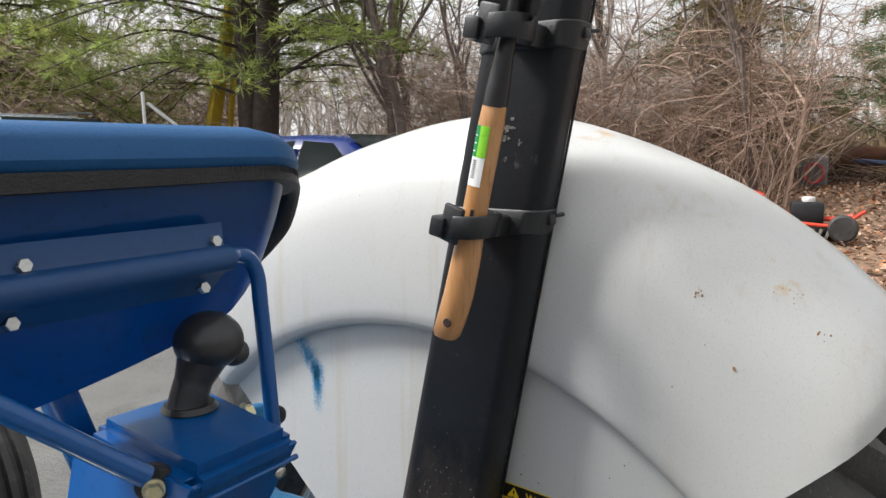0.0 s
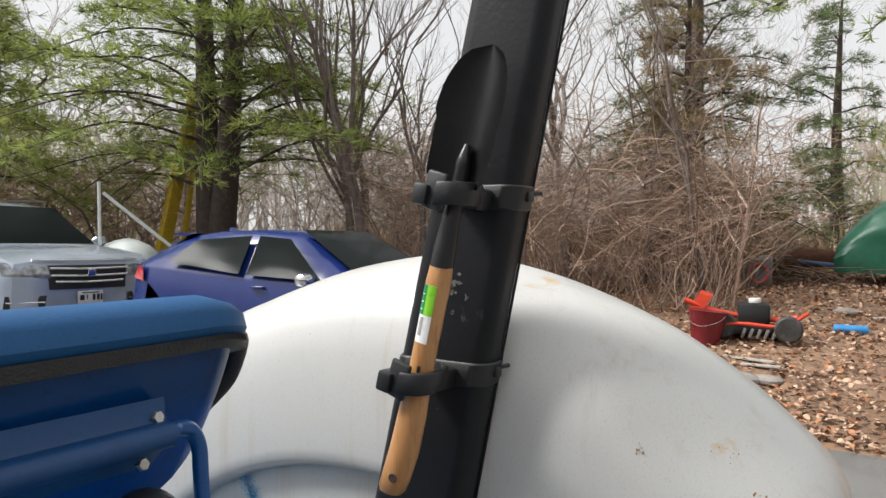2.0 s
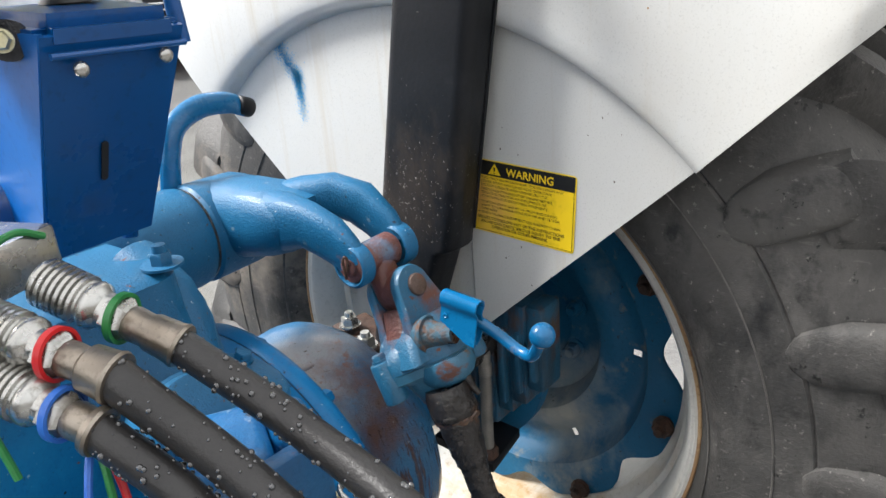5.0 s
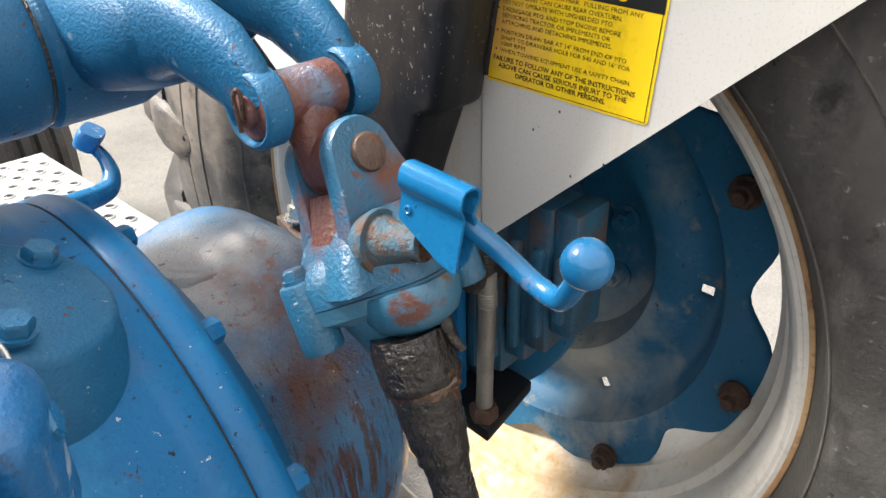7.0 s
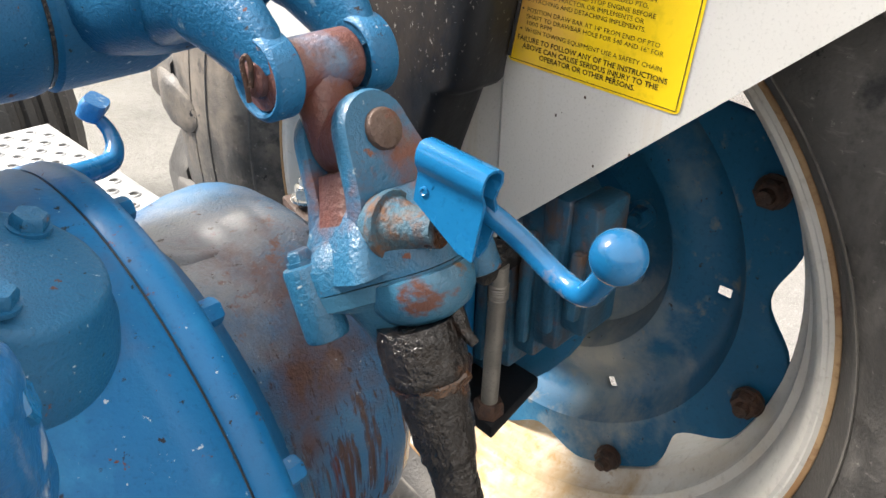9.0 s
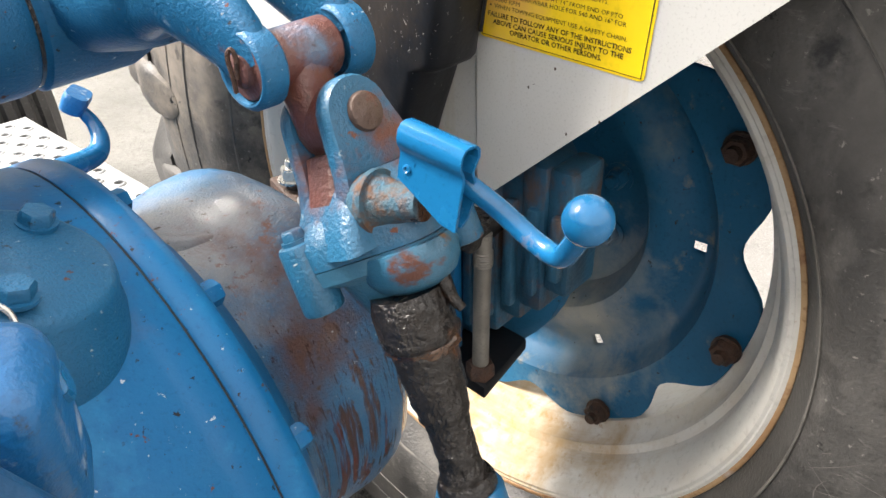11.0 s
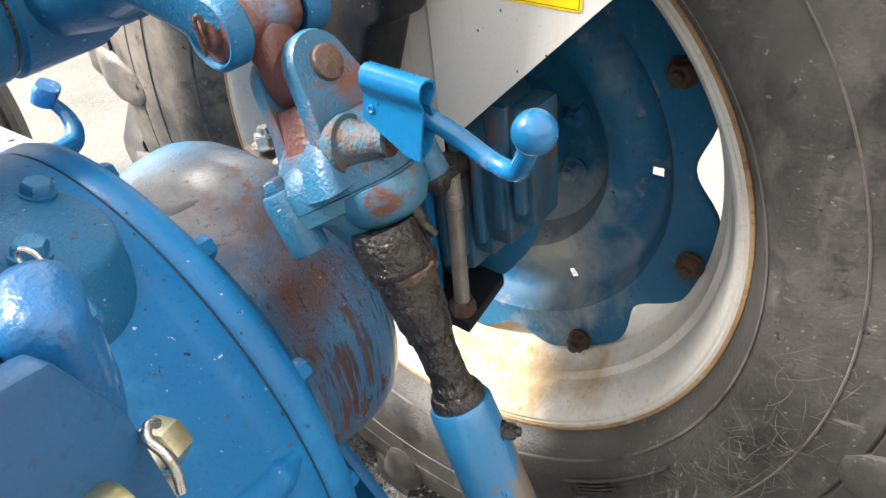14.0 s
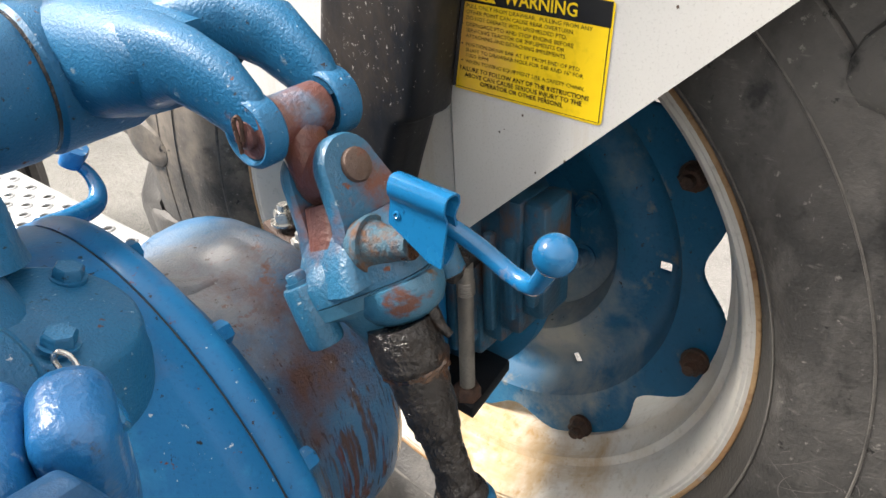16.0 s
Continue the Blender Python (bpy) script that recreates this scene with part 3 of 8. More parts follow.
part("rust_line", lathe([(0.7530, 0.3786), (0.7500, 0.3796), (0.7492, 0.3818), (0.7498, 0.3842), (0.7530, 0.3852)], HUB, X_AX, 128), M_RIMRUST, wheel, "thin rust line where rim meets tyre")

# wavy-edged disc: eight lobes reach the rim, wide gaps between
LOBE0, LOBES = -60.0, 8


def disc_edge(k, a, r):
    polar = 180 - math.degrees(a)
    off = abs(((polar - LOBE0 + 22.5) % 45) - 22.5)        # degrees from the middle of the nearest lobe
    if k in (0, len(disc_prof) - 1):
        u = min(1.0, max(0.0, (22.5 - off) / 13.0))
        return 0.287 + 0.033 * math.sin(u * math.pi / 2) ** 2
    return r


disc_prof = [(0.8550, 0.32), (0.8610, 0.262), (0.8710, 0.257), (0.8910, 0.249), (0.8995, 0.240), (0.9010, 0.234), (0.9015, 0.217), (0.8950, 0.206), (0.8890, 0.196), (0.8850, 0.180),
             (0.8890, 0.168), (0.9070, 0.158), (0.9330, 0.150), (0.9370, 0.142), (0.9370, 0.07), (0.9430, 0.07), (0.9430, 0.145), (0.9370, 0.158), (0.9150, 0.166), (0.8970, 0.174),
             (0.8930, 0.180), (0.8970, 0.198), (0.9085, 0.217), (0.9080, 0.234), (0.9060, 0.244), (0.8780, 0.260), (0.8680, 0.265), (0.8630, 0.32)]
disc_bm = lathe(disc_prof, HUB, X_AX, 192, wave=disc_edge)
# square holes punched through the disc: remove the faces that they take up
drop = []
for hp in (-0.5, -60.0, 60.0, 120.0, 180.0, 240.0):
    for f in disc_bm.faces:
        c = f.calc_center_median()
        r = math.hypot(c.y - HUB.y, c.z - HUB.z)
        p = math.degrees(math.atan2(c.z - HUB.z, -(c.y - HUB.y)))
        if 0.218 < r < 0.233 and abs((p - hp + 180) % 360 - 180) < 1.9 and 0.9005 < c.x < 0.909:
            drop.append(f)
bmesh.ops.delete(disc_bm, geom=list(set(drop)), context="FACES")
part("wheel_disc", disc_bm, M_DISC, wheel, "dished blue wheel disc with scalloped edge")
for i in range(LOBES):
    p = LOBE0 + i * 360 / LOBES
    at = on_wheel(0.849, 0.305, p)
    bm = hexhead(at, -X_AX, 0.026, 0.014, 0.017, shank=0.008)
    ball(at + Vector((0.002, 0, 0)), 0.017, bm, 12, (0.5, 1, 1))
    part("rim_bolt", bm, M_RUSTY, wheel, "rusted rim bolt")
    m = Matrix.Translation(on_wheel(0.872, 0.312, p + 7)) @ Matrix.Rotation(radians(p), 4, "X")
    part("rim_bracket", plate([(-0.02, -0.012), (0.03, -0.012), (0.03, 0.008), (0.0, 0.011)], 0.004, m @ Matrix.Rotation(radians(90), 4, "Y") @ pose(0, 0, 0, 0, 0, 90), 0.001), M_RIM, wheel)
for i in range(8):
    at = on_wheel(0.935, 0.106, 20 + i * 45)
    part("wheel_nut", hexhead(at, -X_AX, 0.024, 0.016, 0.019, shank=0.008), M_DISC, wheel)

# fender: rounded band over the tyre, recessed inner panels below it
fender = part("fender", bmesh.new(), M_WHITE, tractor, "white painted tractor fender with rust specks")
OUTER = [(0.655, 0.552), (0.648, 0.5545), (0.637, 0.557), (0.630, 0.561), (0.6265, 0.568), (0.625, 0.582), (0.6243, 0.625), (0.6258, 0.670), (0.6295, 0.715), (0.637, 0.750), (0.650, 0.779), (0.674, 0.804),
         (0.713, 0.824), (0.76, 0.835), (0.80, 0.8385), (0.86, 0.831), (0.93, 0.812), (1.0, 0.792), (1.03, 0.781), (1.04, 0.768)]
INNER = [(1.034, 0.768), (1.025, 0.777), (0.998, 0.787), (0.928, 0.807), (0.858, 0.826), (0.80, 0.8335), (0.762, 0.830), (0.717, 0.819), (0.679, 0.799), (0.655, 0.776), (0.642, 0.748), (0.6345, 0.714),
         (0.6308, 0.670), (0.6293, 0.625), (0.630, 0.584), (0.633, 0.571), (0.640, 0.5625), (0.650, 0.5590), (0.660, 0.556)]
band = OUTER + INNER


def fender_shape(k, a, r):
    polar = 180 - math.degrees(a)
    s = 1.0
    if polar > 84:
        s -= 0.032 * min(1.0, (polar - 84) / 24) * max(0.0, (r - 0.60) / 0.25)
    lift = max(0.0, (r - 0.60) / 0.24)
    s += 0.012 * lift * math.exp(-((polar - 86) / 13) ** 2)
    if polar < 64:
        s -= 0.016 * lift * min(1.0, (64 - polar) / 15)
    for edge, width in ((44.4, 6.0), (133.5, 7.0)):
        d = abs(polar - edge) / width
        if d < 1 and r > 0.68:
            s -= 0.06 * (1 - math.sqrt(1 - (1 - d) ** 2)) * (r - 0.68) / 0.17
    return r * s


fb = lathe(band, HUB, X_AX, 96, 180 - 133.5, 180 - 44.4, wave=fender_shape)
bmesh.ops.holes_fill(fb, edges=[e for e in fb.edges if e.is_boundary])
part("fender_band", fb, M_WHITE, fender, "domed white fender crown")


def yz_plate(points, x, thick, bevel=0.0):
    """A plate in the plane x = const from (y, z) points."""
    m = Matrix(((0, 0, 1, x), (1, 0, 0, 0), (0, 1, 0, 0), (0, 0, 0, 1)))
    return plate(points, thick, m, bevel)


def polar_arc(r, p0, p1, n):
    return [(HUB.y - r * math.cos(radians(p0 + (p1 - p0) * i / n)), HUB.z + r * math.sin(radians(p0 + (p1 - p0) * i / n))) for i in range(n + 1)]


rear_out = polar_arc(0.556, 44.6, 80.5, 24) + [(-0.104, 0.95), (-0.1035, 0.80), (-0.105, 0.775), (-0.112, 0.768), (-0.119, 0.77)]
part("rear_panel", yz_plate(rear_out, 0.6475, 0.003), M_WHITE, fender)
front_out = polar_arc(0.556, 80.0, 133.4, 30) + [(0.335, 0.985), (0.245, 0.905), (0.12, 0.80), (0.0, 0.735), (-0.085, 0.72), (-0.10, 0.74)]
part("front_panel", yz_plate(front_out, 0.6525, 0.003), M_WHITE, fender)
# blue spray mark
spray = bmesh.new()
rs = random.Random(4)
for k in range(2600):
    u = rs.random()
    y = 0.246 - 0.040 * min(1.0, u / 0.45) + rs.gauss(0, 0.0085)
    z = 1.150 - 0.060 * u / 0.45 + rs.gauss(0, 0.006)
    if u > 0.45:
        y, z = 0.206 - 0.006 * u + rs.gauss(0, 0.0050), 1.092 - 0.075 * (u - 0.45) / 0.55 * rs.random() + rs.gauss(0, 0.006)
    s = rs.uniform(0.0002, 0.0011)
    pts = [(y + s * rs.uniform(0.5, 1.2) * math.cos(a), z + s * rs.uniform(0.6, 1.5) * math.sin(a)) for a in (0, 1.05, 2.1, 3.14, 4.2, 5.2)]
    spray.faces.new([spray.verts.new((0.6502, *p)) for p in pts])
tagged(part("spray_mark", spray, M_SPRAY, fender, "smudge of blue spray paint", smooth=False), kind="stuff")
# rust freckles and chips on the crown
chips = bmesh.new()
for (py, pz, spread, count, size) in ((-0.447, 1.287, 0.010, 26, 0.0005), (-0.365, 1.275, 0.005, 8, 0.0010), (-0.478, 1.243, 0.003, 6, 0.0010), (-0.405, 1.204, 0.001, 2, 0.0012), (-0.33, 1.17, 0.05, 8, 0.0007), (0.12, 1.34, 0.04, 8, 0.0006)):
    for _ in range(count):
        y, z = py + rs.gauss(0, spread), pz + rs.gauss(0, spread * 0.7)
        r = math.hypot(y - HUB.y, z - HUB.z)
        if r > 0.80:
            continue
        x = 0.6005
        for (xa, ra), (xb, rb) in zip(band[5:13], band[6:14]):
            if ra <= r <= rb:
                x = xa + (xb - xa) * (r - ra) / (rb - ra)
        s = size * rs.uniform(0.4, 1.5)
        chips.faces.new([chips.verts.new((x - 0.0012, y + s * math.cos(a), z + s * 1.3 * math.sin(a))) for a in (0, 1.2, 2.4, 3.7, 5.0)])
tagged(part("rust_freckles", chips, material("tan_rust_specks", ((0.36, 0.21, 0.09), (0.28, 0.15, 0.07)), 40, (0.6, 0.8), bump=0), fender, "scattered rust freckles", smooth=False), kind="stuff")
dirt = bmesh.new()
for _ in range(34):
    y, z = rs.uniform(-0.4, -0.11), rs.uniform(0.8, 1.12)
    if math.hypot(y, z - 0.628) > 0.53 or (z - 0.628) < (-y) * 1.04:
        continue
    s = rs.uniform(0.0004, 0.0011)
    dirt.faces.new([dirt.verts.new((0.6455, y + s * math.cos(a), z + s * 1.4 * math.sin(a))) for a in (0, 1.2, 2.4, 3.7, 5.0)])
tagged(part("dirt_specks", dirt, M_RUSTY, fender, smooth=False), kind="stuff")

# warning decal
DEC_O = Vector((0.6452, -0.1075, 0.9086))
DU, DV = Vector((0, -0.9985, -0.055)) * 1.096, Vector((0, -0.060, 0.998)) * 0.907
DW, DH = 0.132, 0.1045


def decal_pt(u, v, lift=0.0):
    return DEC_O + DU * u + DV * v + Vector((-lift, 0, 0))


def decal_poly(points, lift, bm=None):
    bm = bm or bmesh.new()
    bm.faces.new([bm.verts.new(decal_pt(u, v, lift)) for u, v in points])
    return bm


decal = part("warning_decal", decal_poly(ring_box(DW / 2, DH / 2, DW, DH, 0.004, 4), 0.0), M_YELLOW, fender, "yellow and black warning decal, slightly faded", smooth=False)
inkbm = decal_poly([(0.0015, DH - 0.0218), (DW - 0.0015, DH - 0.0218), (DW - 0.0015, DH - 0.0015), (0.0015, DH - 0.0015)], 0.0003)
for (u0, v0, u1, v1) in ((0.002, 0.002, DW - 0.002, 0.0026), (0.002, 0.002, 0.0026, DH - 0.02), (DW - 0.0026, 0.002, DW - 0.002, DH - 0.02)):
    decal_poly([(u0, v0), (u1, v0), (u1, v1), (u0, v1)], 0.0003, inkbm)
for k, v in enumerate((0.0776, 0.0670, 0.0612, 0.0428, 0.0270)):
    decal_poly([(0.0085 + 0.0009 * math.cos(a), v + 0.0016 + 0.0009 * math.sin(a)) for a in (0, 1.05, 2.1, 3.14, 4.2, 5.24)], 0.0003, inkbm)
part("decal_print", inkbm, M_INK_SHADE, decal, smooth=False)
tri = decal_poly([(0.0215, DH - 0.0195), (0.0385, DH - 0.0195), (0.0300, DH - 0.0040)], 0.0006)
part("warning_triangle", tri, M_YELLOW, decal, smooth=False)
ex = decal_poly([(0.0292, DH - 0.0150), (0.0308, DH - 0.0150), (0.0314, DH - 0.0090), (0.0286, DH - 0.0090)], 0.0009)
decal_poly([(0.0291, DH - 0.0182), (0.0309, DH - 0.0182), (0.0309, DH - 0.0166), (0.0291, DH - 0.0166)], 0.0009, ex)
part("triangle_mark", ex, M_INK_SHADE, decal, smooth=False)


def lettering(body, u, v, size, mat, parent, width=None, lift=0.0006, bold=0.0):
    cu = bpy.data.curves.new("lettering", "FONT")
    cu.body, cu.size, cu.align_x = body, size, "LEFT"
    cu.offset = bold
    cu.resolution_u = 2
    tmp = bpy.data.objects.new("lettering", cu)
    scene.collection.objects.link(tmp)
    dg = bpy.context.evaluated_depsgraph_get()
    me = bpy.data.meshes.new_from_object(tmp.evaluated_get(dg))
    bpy.data.objects.remove(tmp)
    bm = bmesh.new()
    bm.from_mesh(me)
    bpy.data.meshes.remove(me)
    wide = max(vt.co.x for vt in bm.verts)
    k = width / wide if width else 1.0
    for vt in bm.verts:
        vt.co = decal_pt(u + vt.co.x * k, v + vt.co.y, lift)
    return part("lettering", bm, mat, parent, smooth=False)


lettering("WARNING", 0.0455, DH - 0.0178, 0.0155, M_YELLOW, decal, 0.0595, bold=0.0003)
LINES = (("PULL ONLY FROM DRAWBAR.  PULLING FROM ANY", 0.0776, 0.1058), ("OTHER POINT CAN CAUSE REAR OVERTURN.", 0.0723, 0.0921), ("DO NOT OPERATE WITH UNSHIELDED PTO.", 0.0670, 0.0868),
         ("DISENGAGE PTO AND STOP ENGINE BEFORE", 0.0612, 0.0926), ("SERVICING TRACTOR OR IMPLEMENTS OR", 0.0560, 0.0858), ("ATTACHING AND DETACHING IMPLEMENTS.", 0.0507, 0.0877),
         ("POSITION DRAW BAR AT 14\" FROM END OF PTO", 0.0428, 0.0990), ("SHAFT TO DRAWBAR HOLE FOR 540 AND 16\" FOR", 0.0375, 0.1024), ("1000 RPM", 0.0326, 0.0214),
         ("WHEN TOWING EQUIPMENT USE A SAFETY CHAIN.", 0.0270, 0.1043))
for body, v, w in LINES:
    lettering(body, 0.0120, v, 0.0050, M_INK_SHADE, decal, w)
for body, u, v, w in (("FAILURE TO FOLLOW ANY OF THE INSTRUCTIONS", 0.0065, 0.0193, 0.114), ("ABOVE CAN CAUSE SERIOUS INJURY TO THE", 0.0115, 0.0134, 0.104), ("OPERATOR OR OTHER PERSONS.", 0.0265, 0.0076, 0.074)):
    lettering(body, u, v, 0.0060, M_INK_SHADE, decal, w, bold=0.00009)

# roll-over post
POST_X0, POST_X1 = 0.579, 0.634


def post_y(z):
    return -0.0085 - 0.208 * (z - 0.97)


def post_rear(z):
    """The rear edge; the foot is cut back above the axle."""
    return float(np.interp(z, (0.68, 0.841, 0.8915, 0.8995, 2.3), (-0.030, -0.0856, -0.105, -0.1226, -0.3747)))


rings = []
for z in (0.68, 0.8, 0.841, 0.868, 0.8895, 0.8925, 0.898, 0.902, 0.95, 0.985, 1.15, 1.35, 1.55, 1.75, 1.95, 2.3):
    y0, y1 = post_y(z), post_rear(z)
    rings.append([(x, y, z) for x, y in ring_box((POST_X0 + POST_X1) / 2, (y0 + y1) / 2, POST_X1 - POST_X0, y0 - y1, 0.019, 6)])
rops = part("rollover_post", loft(rings), M_BLACK, tractor, "matt black steel roll-over post, leaning back")
edge = bmesh.new()
sweep([(POST_X1 - 0.012, post_rear(z) - 0.0005, z) for z in (0.92, 1.1, 1.5, 1.9, 2.28)], 0.0016, 6, 2, bm=edge)
tagged(part("post_edge_bead", edge, M_BLACK, rops), kind="stuff")
# chipped paint marks on the post
marks = bmesh.new()
for (dy, z, s) in ((-0.064, 1.447, 0.008), (-0.056, 1.435, 0.006), (-0.078, 1.43, 0.004), (-0.062, 1.412, 0.004), (-0.05, 1.18, 0.0015), (-0.03, 1.2, 0.001), (-0.07, 1.3, 0.0015), (-0.04, 1.1, 0.0012)):
    for _ in range(9):
        y, zz = post_y(z) + dy + rs.gauss(0, s * 0.5), z + rs.gauss(0, s * 0.4)
        q = s * rs.uniform(0.08, 0.3)
        marks.faces.new([marks.verts.new((POST_X0 - 0.0006, y + q * math.cos(a) * 1.3, zz + q * math.sin(a))) for a in (0, 1.2, 2.4, 3.7, 5.0)])
tagged(part("paint_chips", marks, M_MUD, rops, "grey scuffs where paint is chipped", smooth=False), kind="stuff")

# axle clamp under the post
part("clamp_plate", plate([(0.620, -0.135), (0.712, -0.121), (0.716, -0.020), (0.628, -0.020)], 0.016, Matrix.Translation((0, 0, 0.555)), 0.003), M_BLACK, tractor, "black steel axle clamp plate")
part("clamp_bridge", box((0.075, 0.11, 0.022), pose(0.645, -0.07, 0.742, 12, 0, 4), 0.006), M_GREASE, tractor, "greasy clamp bridge")
for (x, y) in ((0.634, -0.118), (0.626, -0.066)):
    bm = rod((x, y, 0.56), (x, y - 0.003, 0.735), 0.0085, segs=16)
    for k in range(6):
        lathe([(0, 0.0085), (0.0012, 0.0098), (0.0024, 0.0085)], (x, y - 0.003, 0.70 + k * 0.0028), (0, 0, 1), 14, bm=bm)
    part("clamp_stud", bm, M_ROD, tractor, "grey threaded clamp stud")
    part("clamp_nut", hexhead((x, y, 0.5635), (0, 0, 1), 0.026, 0.016), M_RUSTY, tractor)
part("clamp_block", box((0.014, 0.045, 0.19), pose(0.652, -0.052, 0.652), 0.004), M_BLUE, tractor, "blue axle clamp block")
# ribbed end of the axle housing
M_OILY = material("oily_blue_casting", ((0.010, 0.060, 0.115), (0.020, 0.088, 0.15)), 16, (0.3, 0.55), bump=0.3, grain=200,
                  stains=(((0.085, 0.045, 0.022), 22, 0.52, 0.66, 0.6, (1, 1, 0.5)), (RUST, 30, 0.60, 0.72, 0.7), ((0.02, 0.02, 0.02), 12, 0.54, 0.72, 0.4, (1, 1, 0.3))))
ribbed = part("ribbed_housing", box((0.03, 0.12, 0.2), pose(0.715, 0.03, 0.68), 0.01, 2), M_OILY, tractor, "ribbed oily axle end casting")
for k in range(6):
    y = -0.045 - k * 0.0255
    zb = (0.567, 0.572, 0.596, 0.622, 0.646, 0.672)[k]
    rib = box((0.05, 0.0265, 0.80 - zb), pose(0.690 + (k % 2) * 0.004, y - 0.005, (0.80 + zb) / 2), 0.005, 2)
    box((0.012, 0.012, 0.76 - zb - 0.02), pose(0.664, y - 0.008, (0.76 + zb + 0.02) / 2), 0.004, 2, rib)
    part("rib", rib, M_OILY, ribbed)
part("hub_flange", lathe([(0.72, 0.0), (0.72, 0.15), (0.726, 0.162), (0.745, 0.162), (0.75, 0.13), (0.83, 0.115), (0.86, 0.10)], HUB + Vector((0, 0, 0.035)), X_AX, 48), M_DISC, tractor, "dirty blue brake backing flange")

# axle housing and the bell of the centre housing
C = Vector((0, 0.02, 0.62))
AH = Vector((0, -0.0127, 0.6232))                        # the trumpet's axis runs slightly forward
hp_ax = [(0.355, 0.0), (0.355, 0.205), (0.366, 0.196), (0.374, 0.185), (0.386, 0.176), (0.402, 0.171), (0.425, 0.1695), (0.45, 0.171), (0.474, 0.1755), (0.493, 0.1748), (0.506, 0.170), (0.517, 0.160), (0.528, 0.143),
         (0.542, 0.113), (0.556, 0.092), (0.60, 0.086), (0.70, 0.085), (0.70, 0.0)]
ah = lathe(hp_ax, AH, (1, 0.107, 0), 120)
for v in ah.verts:
    away = Vector((0, v.co.y - AH.y - v.co.x * 0.107, v.co.z - AH.z))
    if away.length > 0.09:
        v.co += away.normalized() * (0.0022 * noise.noise(v.co * 14) + 0.0008 * noise.noise(v.co * 40))
# two cast veins that run out from the flange
loft([oval(AH + Vector((x, 0.107 * x - r * math.cos(radians(p)), r * math.sin(radians(p)))), (1, -0.35, -0.1), w, h, 14) for x, p, r, w, h in ((0.36, 79, 0.186, 0.030, 0.030), (0.385, 78, 0.1745, 0.026, 0.026), (0.41, 76, 0.1665, 0.022, 0.018), (0.44, 74, 0.163, 0.014, 0.010))], ah)
loft([oval(AH + Vector((x, 0.107 * x - r * math.cos(radians(p)), r * math.sin(radians(p)))), (1, -0.1, 0.3), w, h, 14) for x, p, r, w, h in ((0.36, 44, 0.184, 0.024, 0.024), (0.385, 45, 0.1725, 0.020, 0.020), (0.405, 46, 0.1655, 0.016, 0.014), (0.425, 48, 0.163, 0.010, 0.010))], ah)
part("axle_housing", ah, M_RUSTBLUE, tractor, "blue axle housing streaked with red-brown rust")
part("centre_housing", lathe([(-0.30, 0.0), (-0.30, 0.30), (-0.05, 0.318), (0.08, 0.306), (0.17, 0.285), (0.25, 0.262), (0.300, 0.246), (0.318, 0.2405), (0.323, 0.2395), (0.341, 0.2385), (0.3435, 0.2365), (0.3435, 0.0)], C, X_AX, 96), M_BLUE, tractor, "smooth blue transmission housing")
part("flange_gasket", lathe([(0.343, 0.2), (0.343, 0.2355), (0.3455, 0.2355), (0.3455, 0.2)], C, X_AX, 96), M_TRIM, tractor, "dark gasket seam")
part("axle_flange", lathe([(0.3452, 0.0), (0.3452, 0.2365), (0.348, 0.2385), (0.361, 0.2385), (0.3675, 0.2355), (0.371, 0.229), (0.374, 0.216), (0.379, 0.203), (0.387, 0.191), (0.396, 0.180), (0.40, 0.165), (0.40, 0.0)], C, X_AX, 128), M_BLUE, tractor, "blue bolted axle flange")
for p in (26.3, 57.2, 88, 119, -5, -36):
    at = C + Vector((0.3735, -0.209 * math.cos(radians(p)), 0.209 * math.sin(radians(p))))
    part("flange_bolt", hexhead(at, X_AX, 0.0165, 0.014), M_BLUE, tractor)
# lower case, ledge and rear cover
part("lower_case", box((0.62, 0.62, 0.30), pose(0.0, 0.14, 0.49), 0.035, 4), M_BLUE, tractor)
bm = sweep([(0.336, -0.200, 0.690), (0.318, -0.2045, 0.6895), (0.30, -0.208, 0.694), (0.262, -0.213, 0.711)], [0.009, 0.0145, 0.0135, 0.011], 12, 5)
part("case_ledge", bm, M_BLUE, tractor, "cast ledge on the housing")
part("case_bulge", loft([[Vector((x, y, z)) for x, y in ring_box(cx, cy, w, d, 0.03, 5)] for z, cx, cy, w, d in ((0.46, 0.20, -0.17, 0.28, 0.20), (0.56, 0.20, -0.18, 0.28, 0.19), (0.61, 0.205, -0.18, 0.27, 0.17), (0.64, 0.21, -0.18, 0.25, 0.14), (0.655, 0.215, -0.18, 0.22, 0.11))]), M_BRIGHT, tractor, "glossy blue lower casting")
rear_case = bmesh.new()
loft([[(x, y, z) for x, y in ring_box(0.16, -0.05, w, d, 0.05, 5)] for z, w, d in ((0.30, 0.36, 0.40), (0.42, 0.39, 0.43), (0.55, 0.40, 0.42), (0.615, 0.37, 0.36), (0.63, 0.33, 0.30))], rear_case)
part("pan", rear_case, M_BRIGHT, tractor, "bright blue lower case")
part("hanger_tab", yz_plate([(-0.03, 0.52), (-0.075, 0.50), (-0.128, 0.44), (-0.135, 0.425), (-0.130, 0.405), (-0.095, 0.366), (-0.08, 0.36), (-0.06, 0.368), (0.0, 0.40), (0.02, 0.46)], 0.46, 0.014, 0.004), M_BLUE, tractor, "blue hanger tab below the axle")
